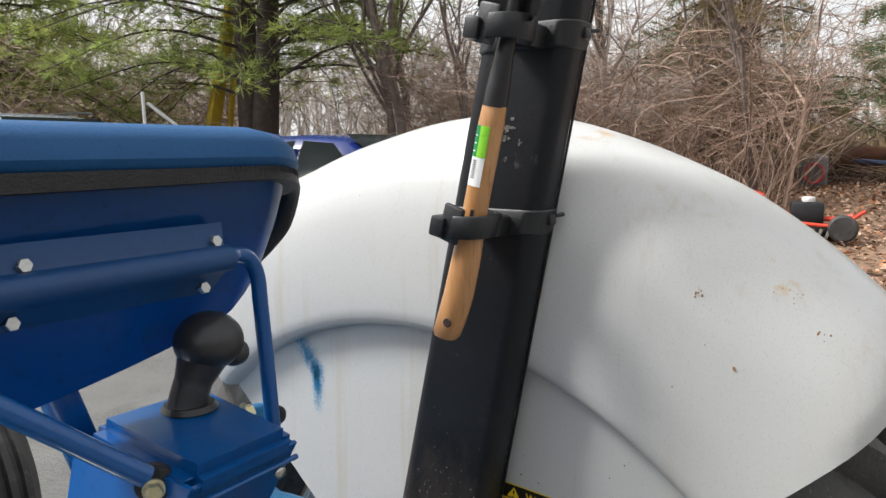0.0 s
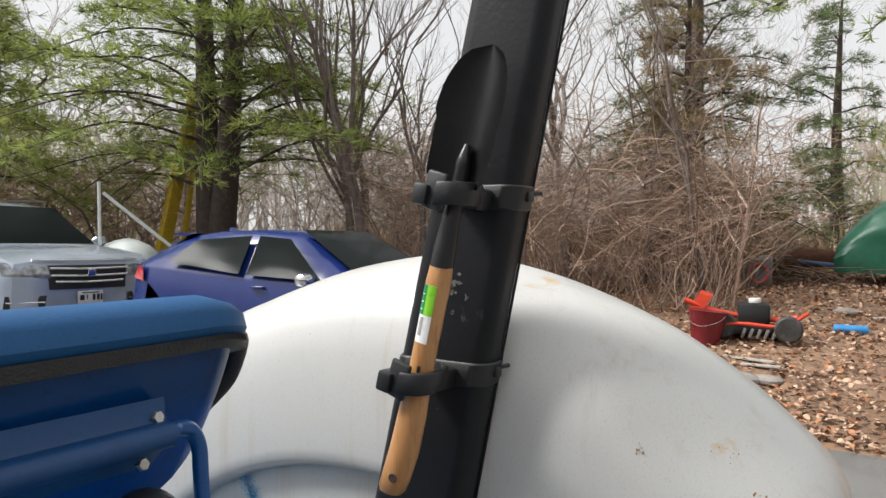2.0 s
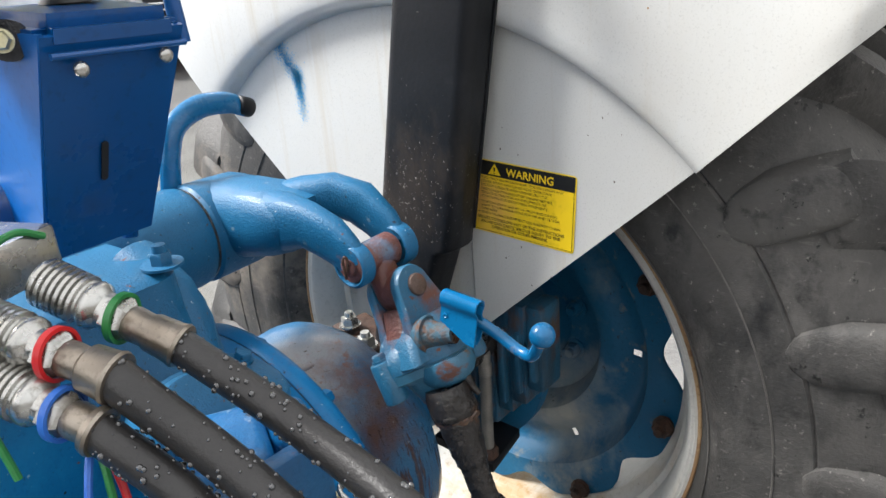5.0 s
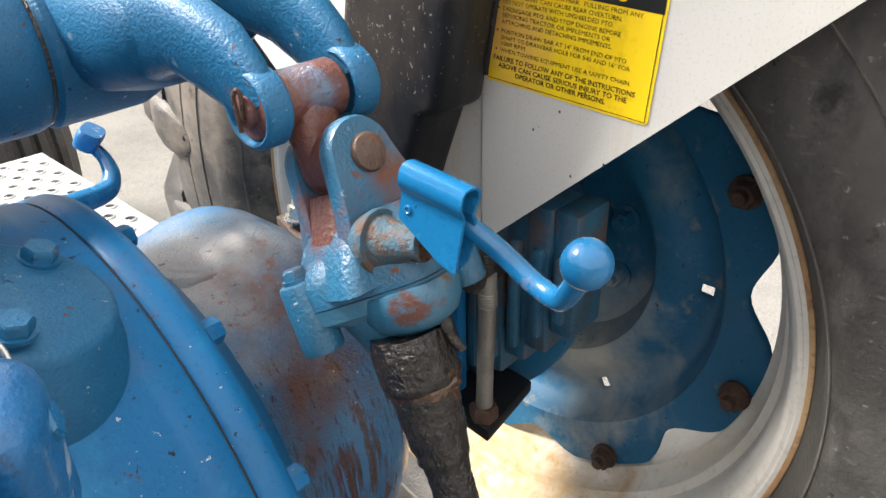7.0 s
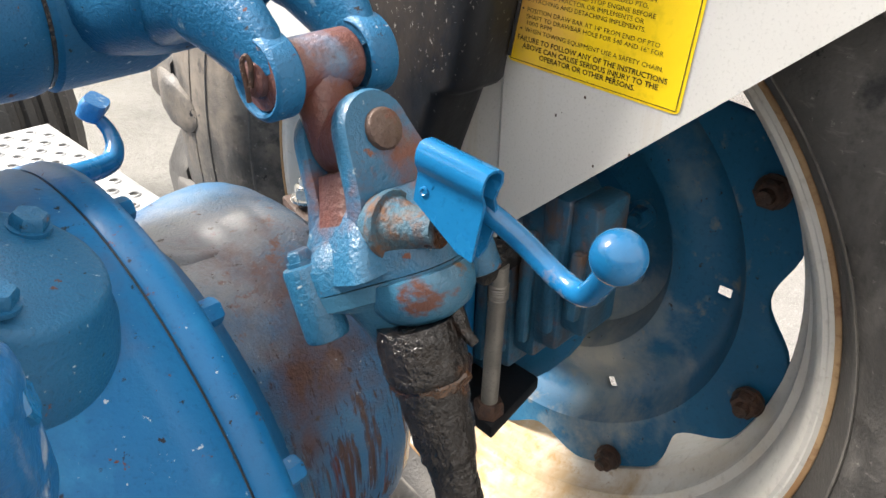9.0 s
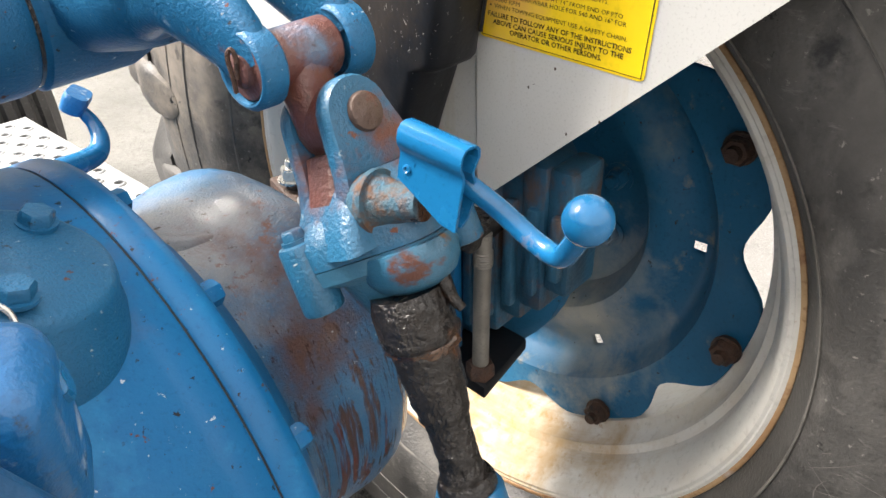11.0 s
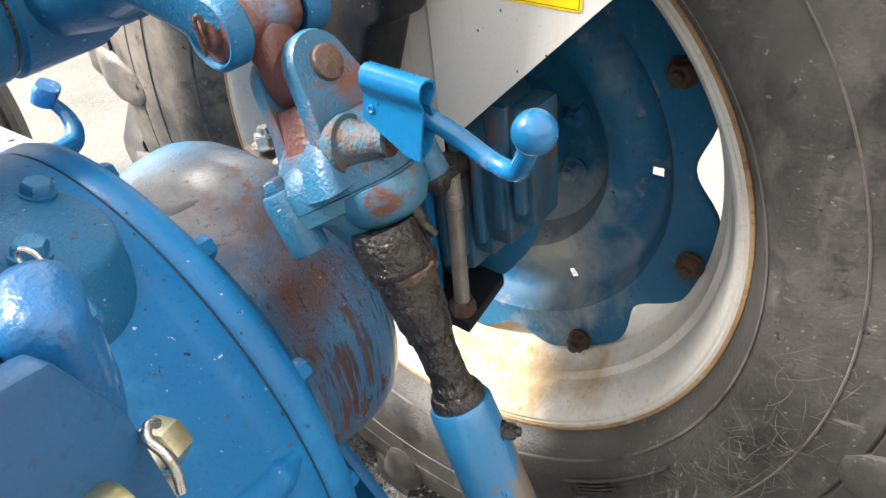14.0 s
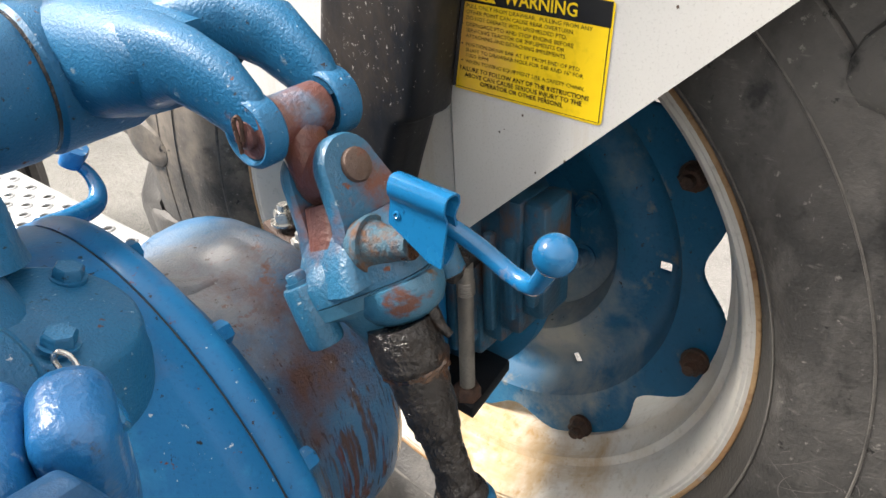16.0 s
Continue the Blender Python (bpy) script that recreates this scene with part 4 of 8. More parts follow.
part("lower_arm", sweep([(0.42, 0.10, 0.46), (0.44, -0.04, 0.42), (0.455, -0.2, 0.35), (0.47, -0.36, 0.28)], [0.026, 0.022, 0.02, 0.022], 12), M_GREASE, tractor, "dark worn lower lift arm")

# cross shaft and lift arm
SH = Vector((0, 0.105, 0.952))
part("cross_shaft", lathe([(-0.3, 0.0), (-0.3, 0.06), (0.364, 0.06), (0.373, 0.0585), (0.377, 0.055), (0.377, 0.0)], SH, X_AX, 56), M_ARM, tractor, "blue lift cross shaft tube")
part("shaft_seal", lathe([(0.3755, 0.03), (0.3755, 0.0568), (0.3785, 0.0568), (0.3785, 0.03)], SH, X_AX, 48), M_GREASE, tractor)
arm = bmesh.new()


lathe([(0.378, 0.0), (0.378, 0.0565), (0.382, 0.060), (0.45, 0.058), (0.466, 0.052), (0.472, 0.04), (0.472, 0.0)], SH, X_AX, 40, bm=arm)
loft([oval((0.425, 0.105, 0.962), (0, -1, 0.12), 0.086, 0.098), oval((0.43, 0.06, 0.967), (0.02, -1, 0.1), 0.090, 0.094), oval((0.438, 0.01, 0.970), (0.05, -1, 0.0), 0.088, 0.084),
      oval((0.446, -0.02, 0.972), (0.05, -1, -0.05), 0.098, 0.070), oval((0.45, -0.036, 0.977), (0.05, -1, -0.1), 0.09, 0.046)], arm)
loft([oval((0.430, 0.02, 0.971), (0, -1, 0), 0.058, 0.078), oval((0.424, -0.02, 0.974), (-0.1, -1, -0.05), 0.048, 0.068), oval((0.423, -0.055, 0.978), (0.05, -1, -0.25), 0.036, 0.052),
      oval((0.4275, -0.084, 0.966), (0.05, -1, -0.6), 0.030, 0.053), oval((0.4290, -0.102, 0.953), (0, -0.8, -0.9), 0.023, 0.050), oval((0.4290, -0.114, 0.940), (0, -0.5, -1), 0.016, 0.043)], arm)
loft([oval((0.445, 0.02, 0.980), (0.3, -1, 0.1), 0.05, 0.056), oval((0.460, -0.012, 0.990), (0.6, -1, 0.2), 0.045, 0.052), oval((0.480, -0.040, 0.993), (0.5, -0.9, 0), 0.040, 0.050),
      oval((0.492, -0.068, 0.983), (0.15, -1, -0.5), 0.034, 0.053), oval((0.496, -0.094, 0.962), (0, -0.8, -0.9), 0.026, 0.050), oval((0.4965, -0.110, 0.943), (0, -0.5, -1), 0.017, 0.043)], arm)
PIN = Vector((0, -0.114, 0.941))
for x0, x1 in ((0.4200, 0.4385), (0.4860, 0.5065)):
    lathe([(x0 + 0.0055, 0.0), (x0 + 0.0055, 0.0188), (x0 + 0.0006, 0.0200), (x0, 0.0212), (x0 + 0.0006, 0.0228), (x0 + 0.003, 0.0246), (x1 - 0.0025, 0.0246), (x1, 0.0220), (x1, 0.0)], PIN, X_AX, 40, bm=arm)
lift = part("lift_arm", arm, M_ARM, tractor, "forked cast lift arm in dull blue paint")
bm = lathe([(0.4178, 0.0), (0.4178, 0.0082), (0.4190, 0.0100), (0.4222, 0.0104), (0.4226, 0.0176), (0.4238, 0.0186), (0.4260, 0.0186)], PIN, X_AX, 32)
pin = part("lift_pin", bm, M_REDIRON, lift, "rusty red pin end")
part("cotter_pin", sweep([(0.4165, -0.1125, 0.929), (0.4155, -0.1135, 0.938), (0.4145, -0.1130, 0.950), (0.4155, -0.1160, 0.955), (0.4170, -0.1175, 0.950), (0.4165, -0.116, 0.938)], 0.0015, 8, 6), M_RUSTY, pin)
link = lathe([(0.4385, 0.0), (0.4385, 0.0165), (0.441, 0.0180), (0.483, 0.0185), (0.4855, 0.0165), (0.4855, 0.0)], PIN, X_AX, 32)
loft([oval((0.460, -0.114, 0.938), (0.1, -0.3, -1), 0.036, 0.034), oval((0.461, -0.122, 0.922), (0.05, -0.4, -1), 0.034, 0.030), oval((0.461, -0.132, 0.900), (0.1, -0.3, -1), 0.036, 0.028), oval((0.463, -0.137, 0.876), (0, -0.1, -1), 0.042, 0.026), oval((0.463, -0.137, 0.862), (0, 0, -1), 0.03, 0.02)], link)
part("lift_link", link, M_REDIRON, tractor, "rust-red swivel link between the fork")

# levelling box on the lift rod
A = Vector((0.02, 0.345, 0.938)).normalized()          # up along the screw
R = Vector((1, 0, 0)) - A * A.x
R.normalize()
B = A.cross(R) * -1                                    # towards the back
LV = Vector((0.452, -0.196, 0.842))


def lv(r, b, a):
    return LV + R * r + B * b + A * a


# the gearbox sits askew on the rod: G along its parting line, F towards the back and the left
G = Vector((0.60, -0.71, 0.35)).normalized()
UPB = Vector((0.0, 0.44, 0.90))
UPB = (UPB - G * UPB.dot(G)).normalized()
F = G.cross(UPB)
BX = Vector((0.430, -0.196, 0.842)) - F * 0.040


def gb(r, f, a):
    return BX + G * r + F * f + UPB * a


def gb_ring(a, pts):
    return [gb(r, f, a) for r, f in pts]


lvl = bmesh.new()
body = lambda w, d, rr, cx=0.0, cy=0.0: ring_box(cx, cy, w, d, rr, 5)
loft([gb_ring(0.0003, body(0.098, 0.080, 0.026, 0.0)), gb_ring(0.015, body(0.098, 0.080, 0.026, 0.0)), gb_ring(0.024, body(0.090, 0.072, 0.026, 0.002, -0.002)), gb_ring(0.034, body(0.070, 0.060, 0.022, 0.008, -0.004)), gb_ring(0.046, body(0.056, 0.050, 0.02, 0.012, -0.006))], lvl)
EX, EB = Vector((1, 0, 0)), Vector((0, -0.905, 0.425))
EA = Vector((0, 0.425, 0.905))
EP = Vector((0.467, -0.1655, 0.915))
for e0, e1, low in ((0.001, 0.015, -0.062), (0.044, 0.056, -0.058)):
    out = [(-0.040, low), (-0.031, -0.030)] + arc(-0.003, 0.0, 0.0240, 172, 8, 12) + [(0.034, -0.030), (0.044, low)]
    rows = []
    for ee in (e0, e0 + 0.003, e1 - 0.003, e1):
        k = 0.93 if ee in (e0, e1) else 1.0
        rows.append([EP + EX * (r * k) - EB * ee + EA * (a * (k if a > 0 else 1)) for r, a in out])
    loft(rows, lvl)
loft([[EP + EX * r - EB * e + EA * a for r, e in ring_box(cx, 0.0285, w, d, 0.010, 4)] for a, cx, w, d in ((-0.074, -0.008, 0.086, 0.066), (-0.062, -0.006, 0.083, 0.064), (-0.050, -0.002, 0.076, 0.060), (-0.040, 0.001, 0.069, 0.056), (-0.036, 0.001, 0.062, 0.050))], lvl)
levelling = part("levelling_box", lvl, M_BOX, tractor, "blue levelling gearbox casting with rusty patches")
lower = bmesh.new()
loft([gb_ring(-0.0003, body(0.098, 0.080, 0.026)), gb_ring(-0.010, body(0.096, 0.078, 0.026)), gb_ring(-0.016, body(0.074, 0.066, 0.024, 0.006)), gb_ring(-0.034, body(0.058, 0.056, 0.022, 0.004)), gb_ring(-0.044, body(0.046, 0.046, 0.02, 0.0))], lower)
loft([[gb(0.020 + 0.032 * sc * math.cos(t), 0.020 + 0.026 * sc * math.sin(t), a) for t in [2 * math.pi * j / 28 for j in range(28)]] for a, sc in ((-0.002, 0.98), (-0.010, 1.03), (-0.018, 0.98), (-0.026, 0.82), (-0.031, 0.55))], lower)
RP = gb(0.028, 0.044, -0.014)
RP2 = gb(0.050, 0.030, -0.008)
part("lower_half", lower, material("rust_patched_box_paint", ((0.024, 0.115, 0.195), (0.040, 0.138, 0.22)), 12, (0.28, 0.45), bump=0.25, grain=420,
     stains=(((0.095, 0.032, 0.020), 50, 0.47, 0.60, 0.5, (1, 1, 1.6), (RP.x, RP.y, RP.z, 0.026, 0.20)), ((0.12, 0.06, 0.02), 60, 0.54, 0.62, 0.4, (1, 1, 1), (RP2.x, RP2.y, RP2.z, 0.02, 0.10)), (RUST, 50, 0.68, 0.73, 0.8)), coat=0.3), levelling, "lower gearbox half with bare rusty patch")
for (r, f) in ((-0.042, 0.026), (0.046, -0.034)):
    part("flange_boss", rod(gb(r, f, -0.027), gb(r, f, 0.020), 0.0135, 0.0128, 24, 0.003), M_BOX, levelling)
    part("flange_bolt", hexhead(gb(r, f, 0.0205), UPB, 0.0135, 0.008, 0.009), M_BOX, levelling)
part("link_eye", rod(EP - EB * 0.0438, EP - EB * 0.0152, 0.0235, segs=32, round_=0.003), M_REDIRON, levelling, "rust-red link eye between the ears")
part("ear_saddle", loft([[EP + EX * r - EB * e + EA * a for r, e in ring_box(cx, 0.0295, w, 0.0285, 0.004, 3)] for a, cx, w in ((-0.060, -0.003, 0.080), (-0.030, -0.001, 0.058), (-0.016, -0.002, 0.046))]), M_REDIRON, levelling, "rust-dark saddle between the ears")
part("clevis_pin", rod(EP - EB * 0.058, EP + EB * 0.0035, 0.0122, segs=32, round_=0.003), M_PINEND, levelling, "worn steel clevis pin")
casting_marks = bmesh.new()
for k in range(4):
    box((0.0014, 0.0012, 0.007), place(gb(-0.016 + k * 0.0045, 0.036, 0.0225), UPB) @ pose(0, 0, 0, 90 if k % 2 else 60), 0.0004, 1, casting_marks)
tagged(part("casting_marks", casting_marks, M_BOX, levelling), kind="stuff")
# crank bevel cover, folded catch and crank with ball
CD = Vector((0.13, -0.93, 0.22)).normalized()
CB = Vector((0.4495, -0.190, 0.870))
part("crank_collar", lathe([(-0.016, 0.0), (-0.016, 0.015), (-0.004, 0.0185), (-0.001, 0.0200), (0.0012, 0.0202), (0.0026, 0.0195), (0.0032, 0.0165), (0.006, 0.0150), (0.012, 0.0128), (0.022, 0.0108), (0.034, 0.0100), (0.034, 0.0)], CB, CD, 40),
     material("worn_collar_paint", ((0.060, 0.088, 0.100), (0.022, 0.092, 0.150)), 40, (0.6, 0.8), bump=0.5, grain=360, spec=0.3, stains=(((0.10, 0.055, 0.035), 60, 0.46, 0.60, 0.75), ((0.05, 0.02, 0.008), 40, 0.44, 0.58, 0.15, (1, 1, 1), (0.455, -0.222, 0.872, 0.02, 0.16)))), levelling, "worn grey crank collar with grease")
H0 = Vector((0.448, -0.2165, 0.9285))                    # top inner corner of the catch
hu = Vector((0.08, -0.98, -0.13)).normalized()           # along the catch
hv = Vector((0.075, 0.0, 1.0))
hv = (hv - hu * hv.dot(hu)).normalized()
hn = hu.cross(hv)
if hn.x > 0:
    hn = -hn
prof = [(-0.0475, 0.0), (-0.036, 0.0002), (-0.024, 0.0), (-0.0185, 0.0002), (-0.0155, 0.0014), (-0.013, 0.0035), (-0.009, 0.0046), (-0.004, 0.0042), (-0.001, 0.0022), (0.0, -0.001), (-0.0008, -0.0055), (-0.0035, -0.0082), (-0.009, -0.0092), (-0.0135, -0.0075), (-0.017, -0.0068), (-0.021, -0.0085), (-0.027, -0.0105), (-0.036, -0.0105), (-0.0435, -0.0085), (-0.0475, -0.0045)]
inner = []
for i, (v, nn) in enumerate(prof):
    p0, p1 = prof[max(i - 1, 0)], prof[min(i + 1, len(prof) - 1)]
    tx_, ty_ = p1[0] - p0[0], p1[1] - p0[1]
    ll = math.hypot(tx_, ty_)
    inner.append((v + ty_ / ll * 0.0015, nn - tx_ / ll * 0.0015))
closed = [(v, nn * 1.0 if nn > 0 else nn * 1.45) for v, nn in prof + inner[::-1]]


def catch_row(s):
    """The sheet profile at s along the catch; its lower edge is cut away towards the collar."""
    low = -0.034 - 0.0165 * min(1.0, s / 0.034)
    k = (low + 0.018) / (-0.0475 + 0.018)
    return [H0 + hu * s + hv * (v if v > -0.018 else -0.018 + (v + 0.018) * k) + hn * nn for v, nn in closed]


part("crank_catch", loft([catch_row(s) for s in (0.0, 0.0008, 0.008, 0.016, 0.024, 0.032, 0.0412, 0.042)]), M_BRIGHT, levelling, "folded blue sheet-metal crank catch")
part("rivet", lathe([(-0.001, 0.0), (-0.001, 0.0030), (0.0008, 0.0028), (0.0012, 0.0018), (0.0006, 0.0012), (0.0006, 0.0)], H0 + hu * 0.006 + hv * -0.0265, hn, 18), M_BRIGHT, levelling)
BALL = Vector((0.449, -0.330, 0.909))
crank = part("crank_rod", sweep([(0.452, -0.222, 0.906), (0.462, -0.243, 0.8965), (0.466, -0.266, 0.8855), (0.467, -0.291, 0.873), (0.463, -0.308, 0.8735), (0.457, -0.318, 0.886), (0.452, -0.326, 0.901)], 0.0060, 18, 8), M_BRIGHT, levelling, "bent blue crank rod with chipped paint")
part("crank_ball", ball(BALL, 0.0122, sub=36), M_BRIGHT, crank, "glossy blue ball knob")
# screw tube and lower sleeve
TD = -A


def on_rod(s, off=0.0):
    return lv(0.0, 0.0, -0.04) + TD * s


def lumpy(bm, amp, scale, axis_at, axis):
    """Pushes the skin in and out from the axis, as caked grease does."""
    axis = Vector(axis).normalized()
    for v in bm.verts:
        off = v.co - Vector(axis_at)
        off -= axis * off.dot(axis)
        if off.length > 0.004:
            v.co += off.normalized() * amp * (noise.noise(v.co * scale) + 0.5 * noise.noise(v.co * scale * 2.3))
    return bm


def dense(profile, step):
    """The profile with points no further apart than step."""
    out = [profile[0]]
    for (a, ra), (b, rb_) in zip(profile, profile[1:]):
        n = max(1, int(math.hypot(b - a, rb_ - ra) / step))
        out += [(a + (b - a) * k / n, ra + (rb_ - ra) * k / n) for k in range(1, n + 1)]
    return out


tube = lathe(dense([(-0.01, 0.0), (-0.01, 0.0235), (0.0, 0.0252), (0.012, 0.0258), (0.022, 0.0256), (0.0255, 0.0238), (0.0275, 0.0212), (0.031, 0.0225), (0.055, 0.0202), (0.080, 0.0176), (0.0835, 0.0152), (0.115, 0.0138), (0.122, 0.0150), (0.132, 0.0165), (0.165, 0.0165), (0.165, 0.0)], 0.0022), on_rod(0), TD, 64)
part("screw_tube", lumpy(tube, 0.0011, 110, on_rod(0), TD), M_GREASE, tractor, "greasy black levelling screw tube")
ring = lathe(dense([(0.0225, 0.021), (0.0235, 0.0246), (0.0255, 0.0256), (0.0300, 0.0245), (0.0350, 0.021)], 0.001), on_rod(0), (TD + Vector((0.10, 0.05, 0))).normalized(), 56)
part("grease_ring", lumpy(ring, 0.0026, 120, on_rod(0), TD), material("wet_brown_grease", ((0.022, 0.009, 0.004), (0.065, 0.027, 0.009)), 60, (0.08, 0.22), bump=0.5, grain=200, coat=0.6), tractor, "wet brown grease squeezed from the joint")
sleeve = part("lift_rod_sleeve", lathe([(0.14, 0.0185), (0.14, 0.0225), (0.144, 0.0245), (0.20, 0.0255), (0.26, 0.0265), (0.46, 0.0275), (0.47, 0.025), (0.47, 0.0)], on_rod(0), TD, 40), material("worn_sleeve_paint", ((0.010, 0.12, 0.27), (0.018, 0.145, 0.30)), 12, (0.24, 0.42), bump=0.08, grain=260,
     stains=(((0.13, 0.105, 0.085), 34, 0.52, 0.57, 0.5, (1, 1, 0.35), (0.462, -0.305, 0.585, 0.075, 0.12)), ((0.035, 0.03, 0.027), 34, 0.46, 0.58, 0.4, (1, 1, 1), (0.45, -0.27, 0.655, 0.028, 0.2)), (RUST, 60, 0.72, 0.77, 0.7), ((0.2, 0.34, 0.46), 60, 0.70, 0.78, 0.5)), coat=0.4), tractor, "blue lift rod sleeve with worn patches")
cast = bmesh.new()
SL = frame_of(TD)
for k in range(7):
    for da in ((-2.6, 0.4), (2.2, -0.4)):
        ang = radians(118 + da[0])
        q = on_rod(0.215 + k * 0.0085 + da[1] * 0.003) + SL @ Vector((math.cos(ang), math.sin(ang), 0)) * 0.0262
        box((0.0012, 0.0016, 0.0058 if (k + int(da[0])) % 2 else 0.0035), place(q, TD), 0.0004, 1, cast)
tagged(part("casting_marks", cast, M_BRIGHT, sleeve), kind="stuff")
part("collar", lathe([(0.130, 0.0), (0.130, 0.0185), (0.134, 0.0205), (0.1415, 0.0212), (0.1415, 0.018)], on_rod(0), TD, 32), M_GREASE, tractor)
part("grease_stud", hexhead(on_rod(0.166) + Vector((0.010, -0.0225, 0)), (0.4, -1, 0.1), 0.012, 0.010, 0.008, shank=0.004), M_GREASE, sleeve)
part("oil_plug", sweep([gb(0.034, 0.022, -0.022), gb(0.036, 0.024, -0.034), gb(0.037, 0.024, -0.044), gb(0.041, 0.026, -0.052)], [0.006, 0.005, 0.004, 0.003], 10), M_GREASE, levelling)

# lift cover: pad, fin, bolts
cover = part("lift_cover", loft([[(x, y, z) for x, y in ring_box(cx, cy, w, d, 0.03, 5)] for z, cx, cy, w, d in ((0.84, 0.05, 0.04, 0.46, 0.36), (0.90, 0.05, 0.05, 0.44, 0.30), (0.955, 0.06, 0.04, 0.42, 0.22), (0.985, 0.07, 0.02, 0.40, 0.17), (0.992, 0.07, 0.02, 0.38, 0.15))]), M_ARM, tractor, "blue hydraulic lift cover")
pad = lathe([(-0.05, 0.0), (-0.05, 0.066), (-0.024, 0.058), (-0.014, 0.0525), (-0.006, 0.0500), (-0.002, 0.0480), (0.0, 0.044), (0.0012, 0.0)], (0.281, -0.10, 0.877), (0.32, -0.28, 0.9), 48)
part("cover_pad", pad, M_ARM, cover)
for at in ((0.303, -0.072, 0.878), (0.267, -0.133, 0.877)):
    part("cover_bolt", hexhead(at, (0.25, -0.22, 0.95), 0.0165, 0.009, 0.011), M_ARM, cover)
part("cover_fin", loft([oval((0.2627, -0.0514, 0.8660), (0.135, 0.148, 0.980), 0.066, 0.092), oval((0.2664, -0.0473, 0.8930), (0.092, 0.265, 0.960), 0.056, 0.084), oval((0.2678, -0.0368, 0.9190), (0.007, 0.484, 0.875), 0.050, 0.080), oval((0.2668, -0.0208, 0.9410), (-0.104, 0.727, 0.679), 0.050, 0.080), oval((0.2624, 0.0007, 0.9540), (-0.126, 0.900, 0.418), 0.054, 0.084), oval((0.2611, 0.0201, 0.9600), (-0.067, 0.953, 0.294), 0.060, 0.088)]), M_ARM, cover, "blue cast web rising from the pad")
part("cover_bolt", hexhead((0.2565, -0.050, 0.9935), (0, 0, 1), 0.018, 0.013, 0.019, shank=0.007), M_ARM, cover)

M_WORN = material("wet_chipped_blue", ((0.005, 0.105, 0.285), (0.008, 0.125, 0.32)), 12, (0.28, 0.46), bump=0.3, grain=200, stains=(((0.36, 0.42, 0.48), 36, 0.58, 0.66, 0.35), ((0.02, 0.035, 0.06), 60, 0.62, 0.68, 0.5), ((0.25, 0.12, 0.06), 60, 0.68, 0.73, 0.6)), coat=0.15)
# top-link rocker: plates, bosses, yellow-zinc hardware
rock = part("rocker_plate", plate([(-0.06, -0.20), (0.045, -0.20), (0.05, -0.05), (0.046, 0.03), (0.03, 0.07), (-0.06, 0.09)], 0.016, pose(0.185, -0.283, 0.85, 90, 0, 12), 0.003), material("chipped_dark_blue_plate", ((0.008, 0.065, 0.165), (0.012, 0.085, 0.20)), 8, (0.35, 0.5), bump=0.15, grain=200, stains=((RUST, 30, 0.64, 0.72, 0.8), ((0.3, 0.2, 0.1), 45, 0.72, 0.77, 0.8))), tractor, "blue rocker plate with chipped edges")
part("rocker_hood", lathe([(-0.05, 0.0), (-0.05, 0.050), (-0.012, 0.049), (-0.010, 0.046), (-0.006, 0.0455), (-0.001, 0.043), (0.0, 0.040), (0.0, 0.0)], (0.199, -0.178, 0.906), (0.10, -0.80, 0.58), 48), M_ARM, rock, "stepped round blue casting")
part("rocker_boss", box((0.062, 0.072, 0.075), pose(0.190, -0.214, 0.883, 8, 0, -30), 0.016, 4), M_WORN, rock, "blocky worn blue casting")
part("rocker_boss", box((0.034, 0.048, 0.092), pose(0.2335, -0.2285, 0.878, 14, 4, -26), 0.0155, 5), M_WORN, rock, "rounded tongue with worn paint")
part("wire_loop", sweep([(0.243, -0.208, 0.911), (0.243, -0.204, 0.917), (0.2455, -0.206, 0.920), (0.248, -0.210, 0.917), (0.248, -0.214, 0.910)], 0.0013, 8, 6), M_STEEL, rock)
part("rocker_pin", hexhead((0.2455, -0.2330, 0.897), (1, -0.35, 0.2), 0.016, 0.007, 0.0105), M_BRIGHT, rock)
part("pivot_pin", rod((0.205, -0.262, 0.828), (0.256, -0.247, 0.822), 0.0085, segs=20, round_=0.002), M_BRASS, rock, "yellow zinc pivot pin")
part("pin_head", hexhead((0.243, -0.251, 0.8235), (1, 0.3, -0.1), 0.022, 0.013), M_BRASS, rock)
part("linch_pin", rod((0.223, -0.255, 0.809), (0.241, -0.253, 0.801), 0.0085, segs=18, round_=0.003), M_BRASS, rock)
part("linch_ring", sweep([(0.24, -0.278, 0.862), (0.236, -0.28, 0.866), (0.232, -0.285, 0.865), (0.233, -0.291, 0.86), (0.233, -0.295, 0.852), (0.231, -0.297, 0.842)], 0.0022, 10, 8), M_STEEL, rock)
part("rocker_pin", rod((0.12, -0.305, 0.866), (0.213, -0.292, 0.850), 0.0140, segs=24, round_=0.004), M_BRASS, rock, "fat yellow zinc pin")
part("rocker_pin", rod((0.12, -0.315, 0.806), (0.198, -0.303, 0.800), 0.0165, segs=24, round_=0.004), M_BRASS, rock)

# seat
seat = part("seat", bmesh.new(), M_DEEP, tractor, "blue vinyl pan seat with black edge trim")


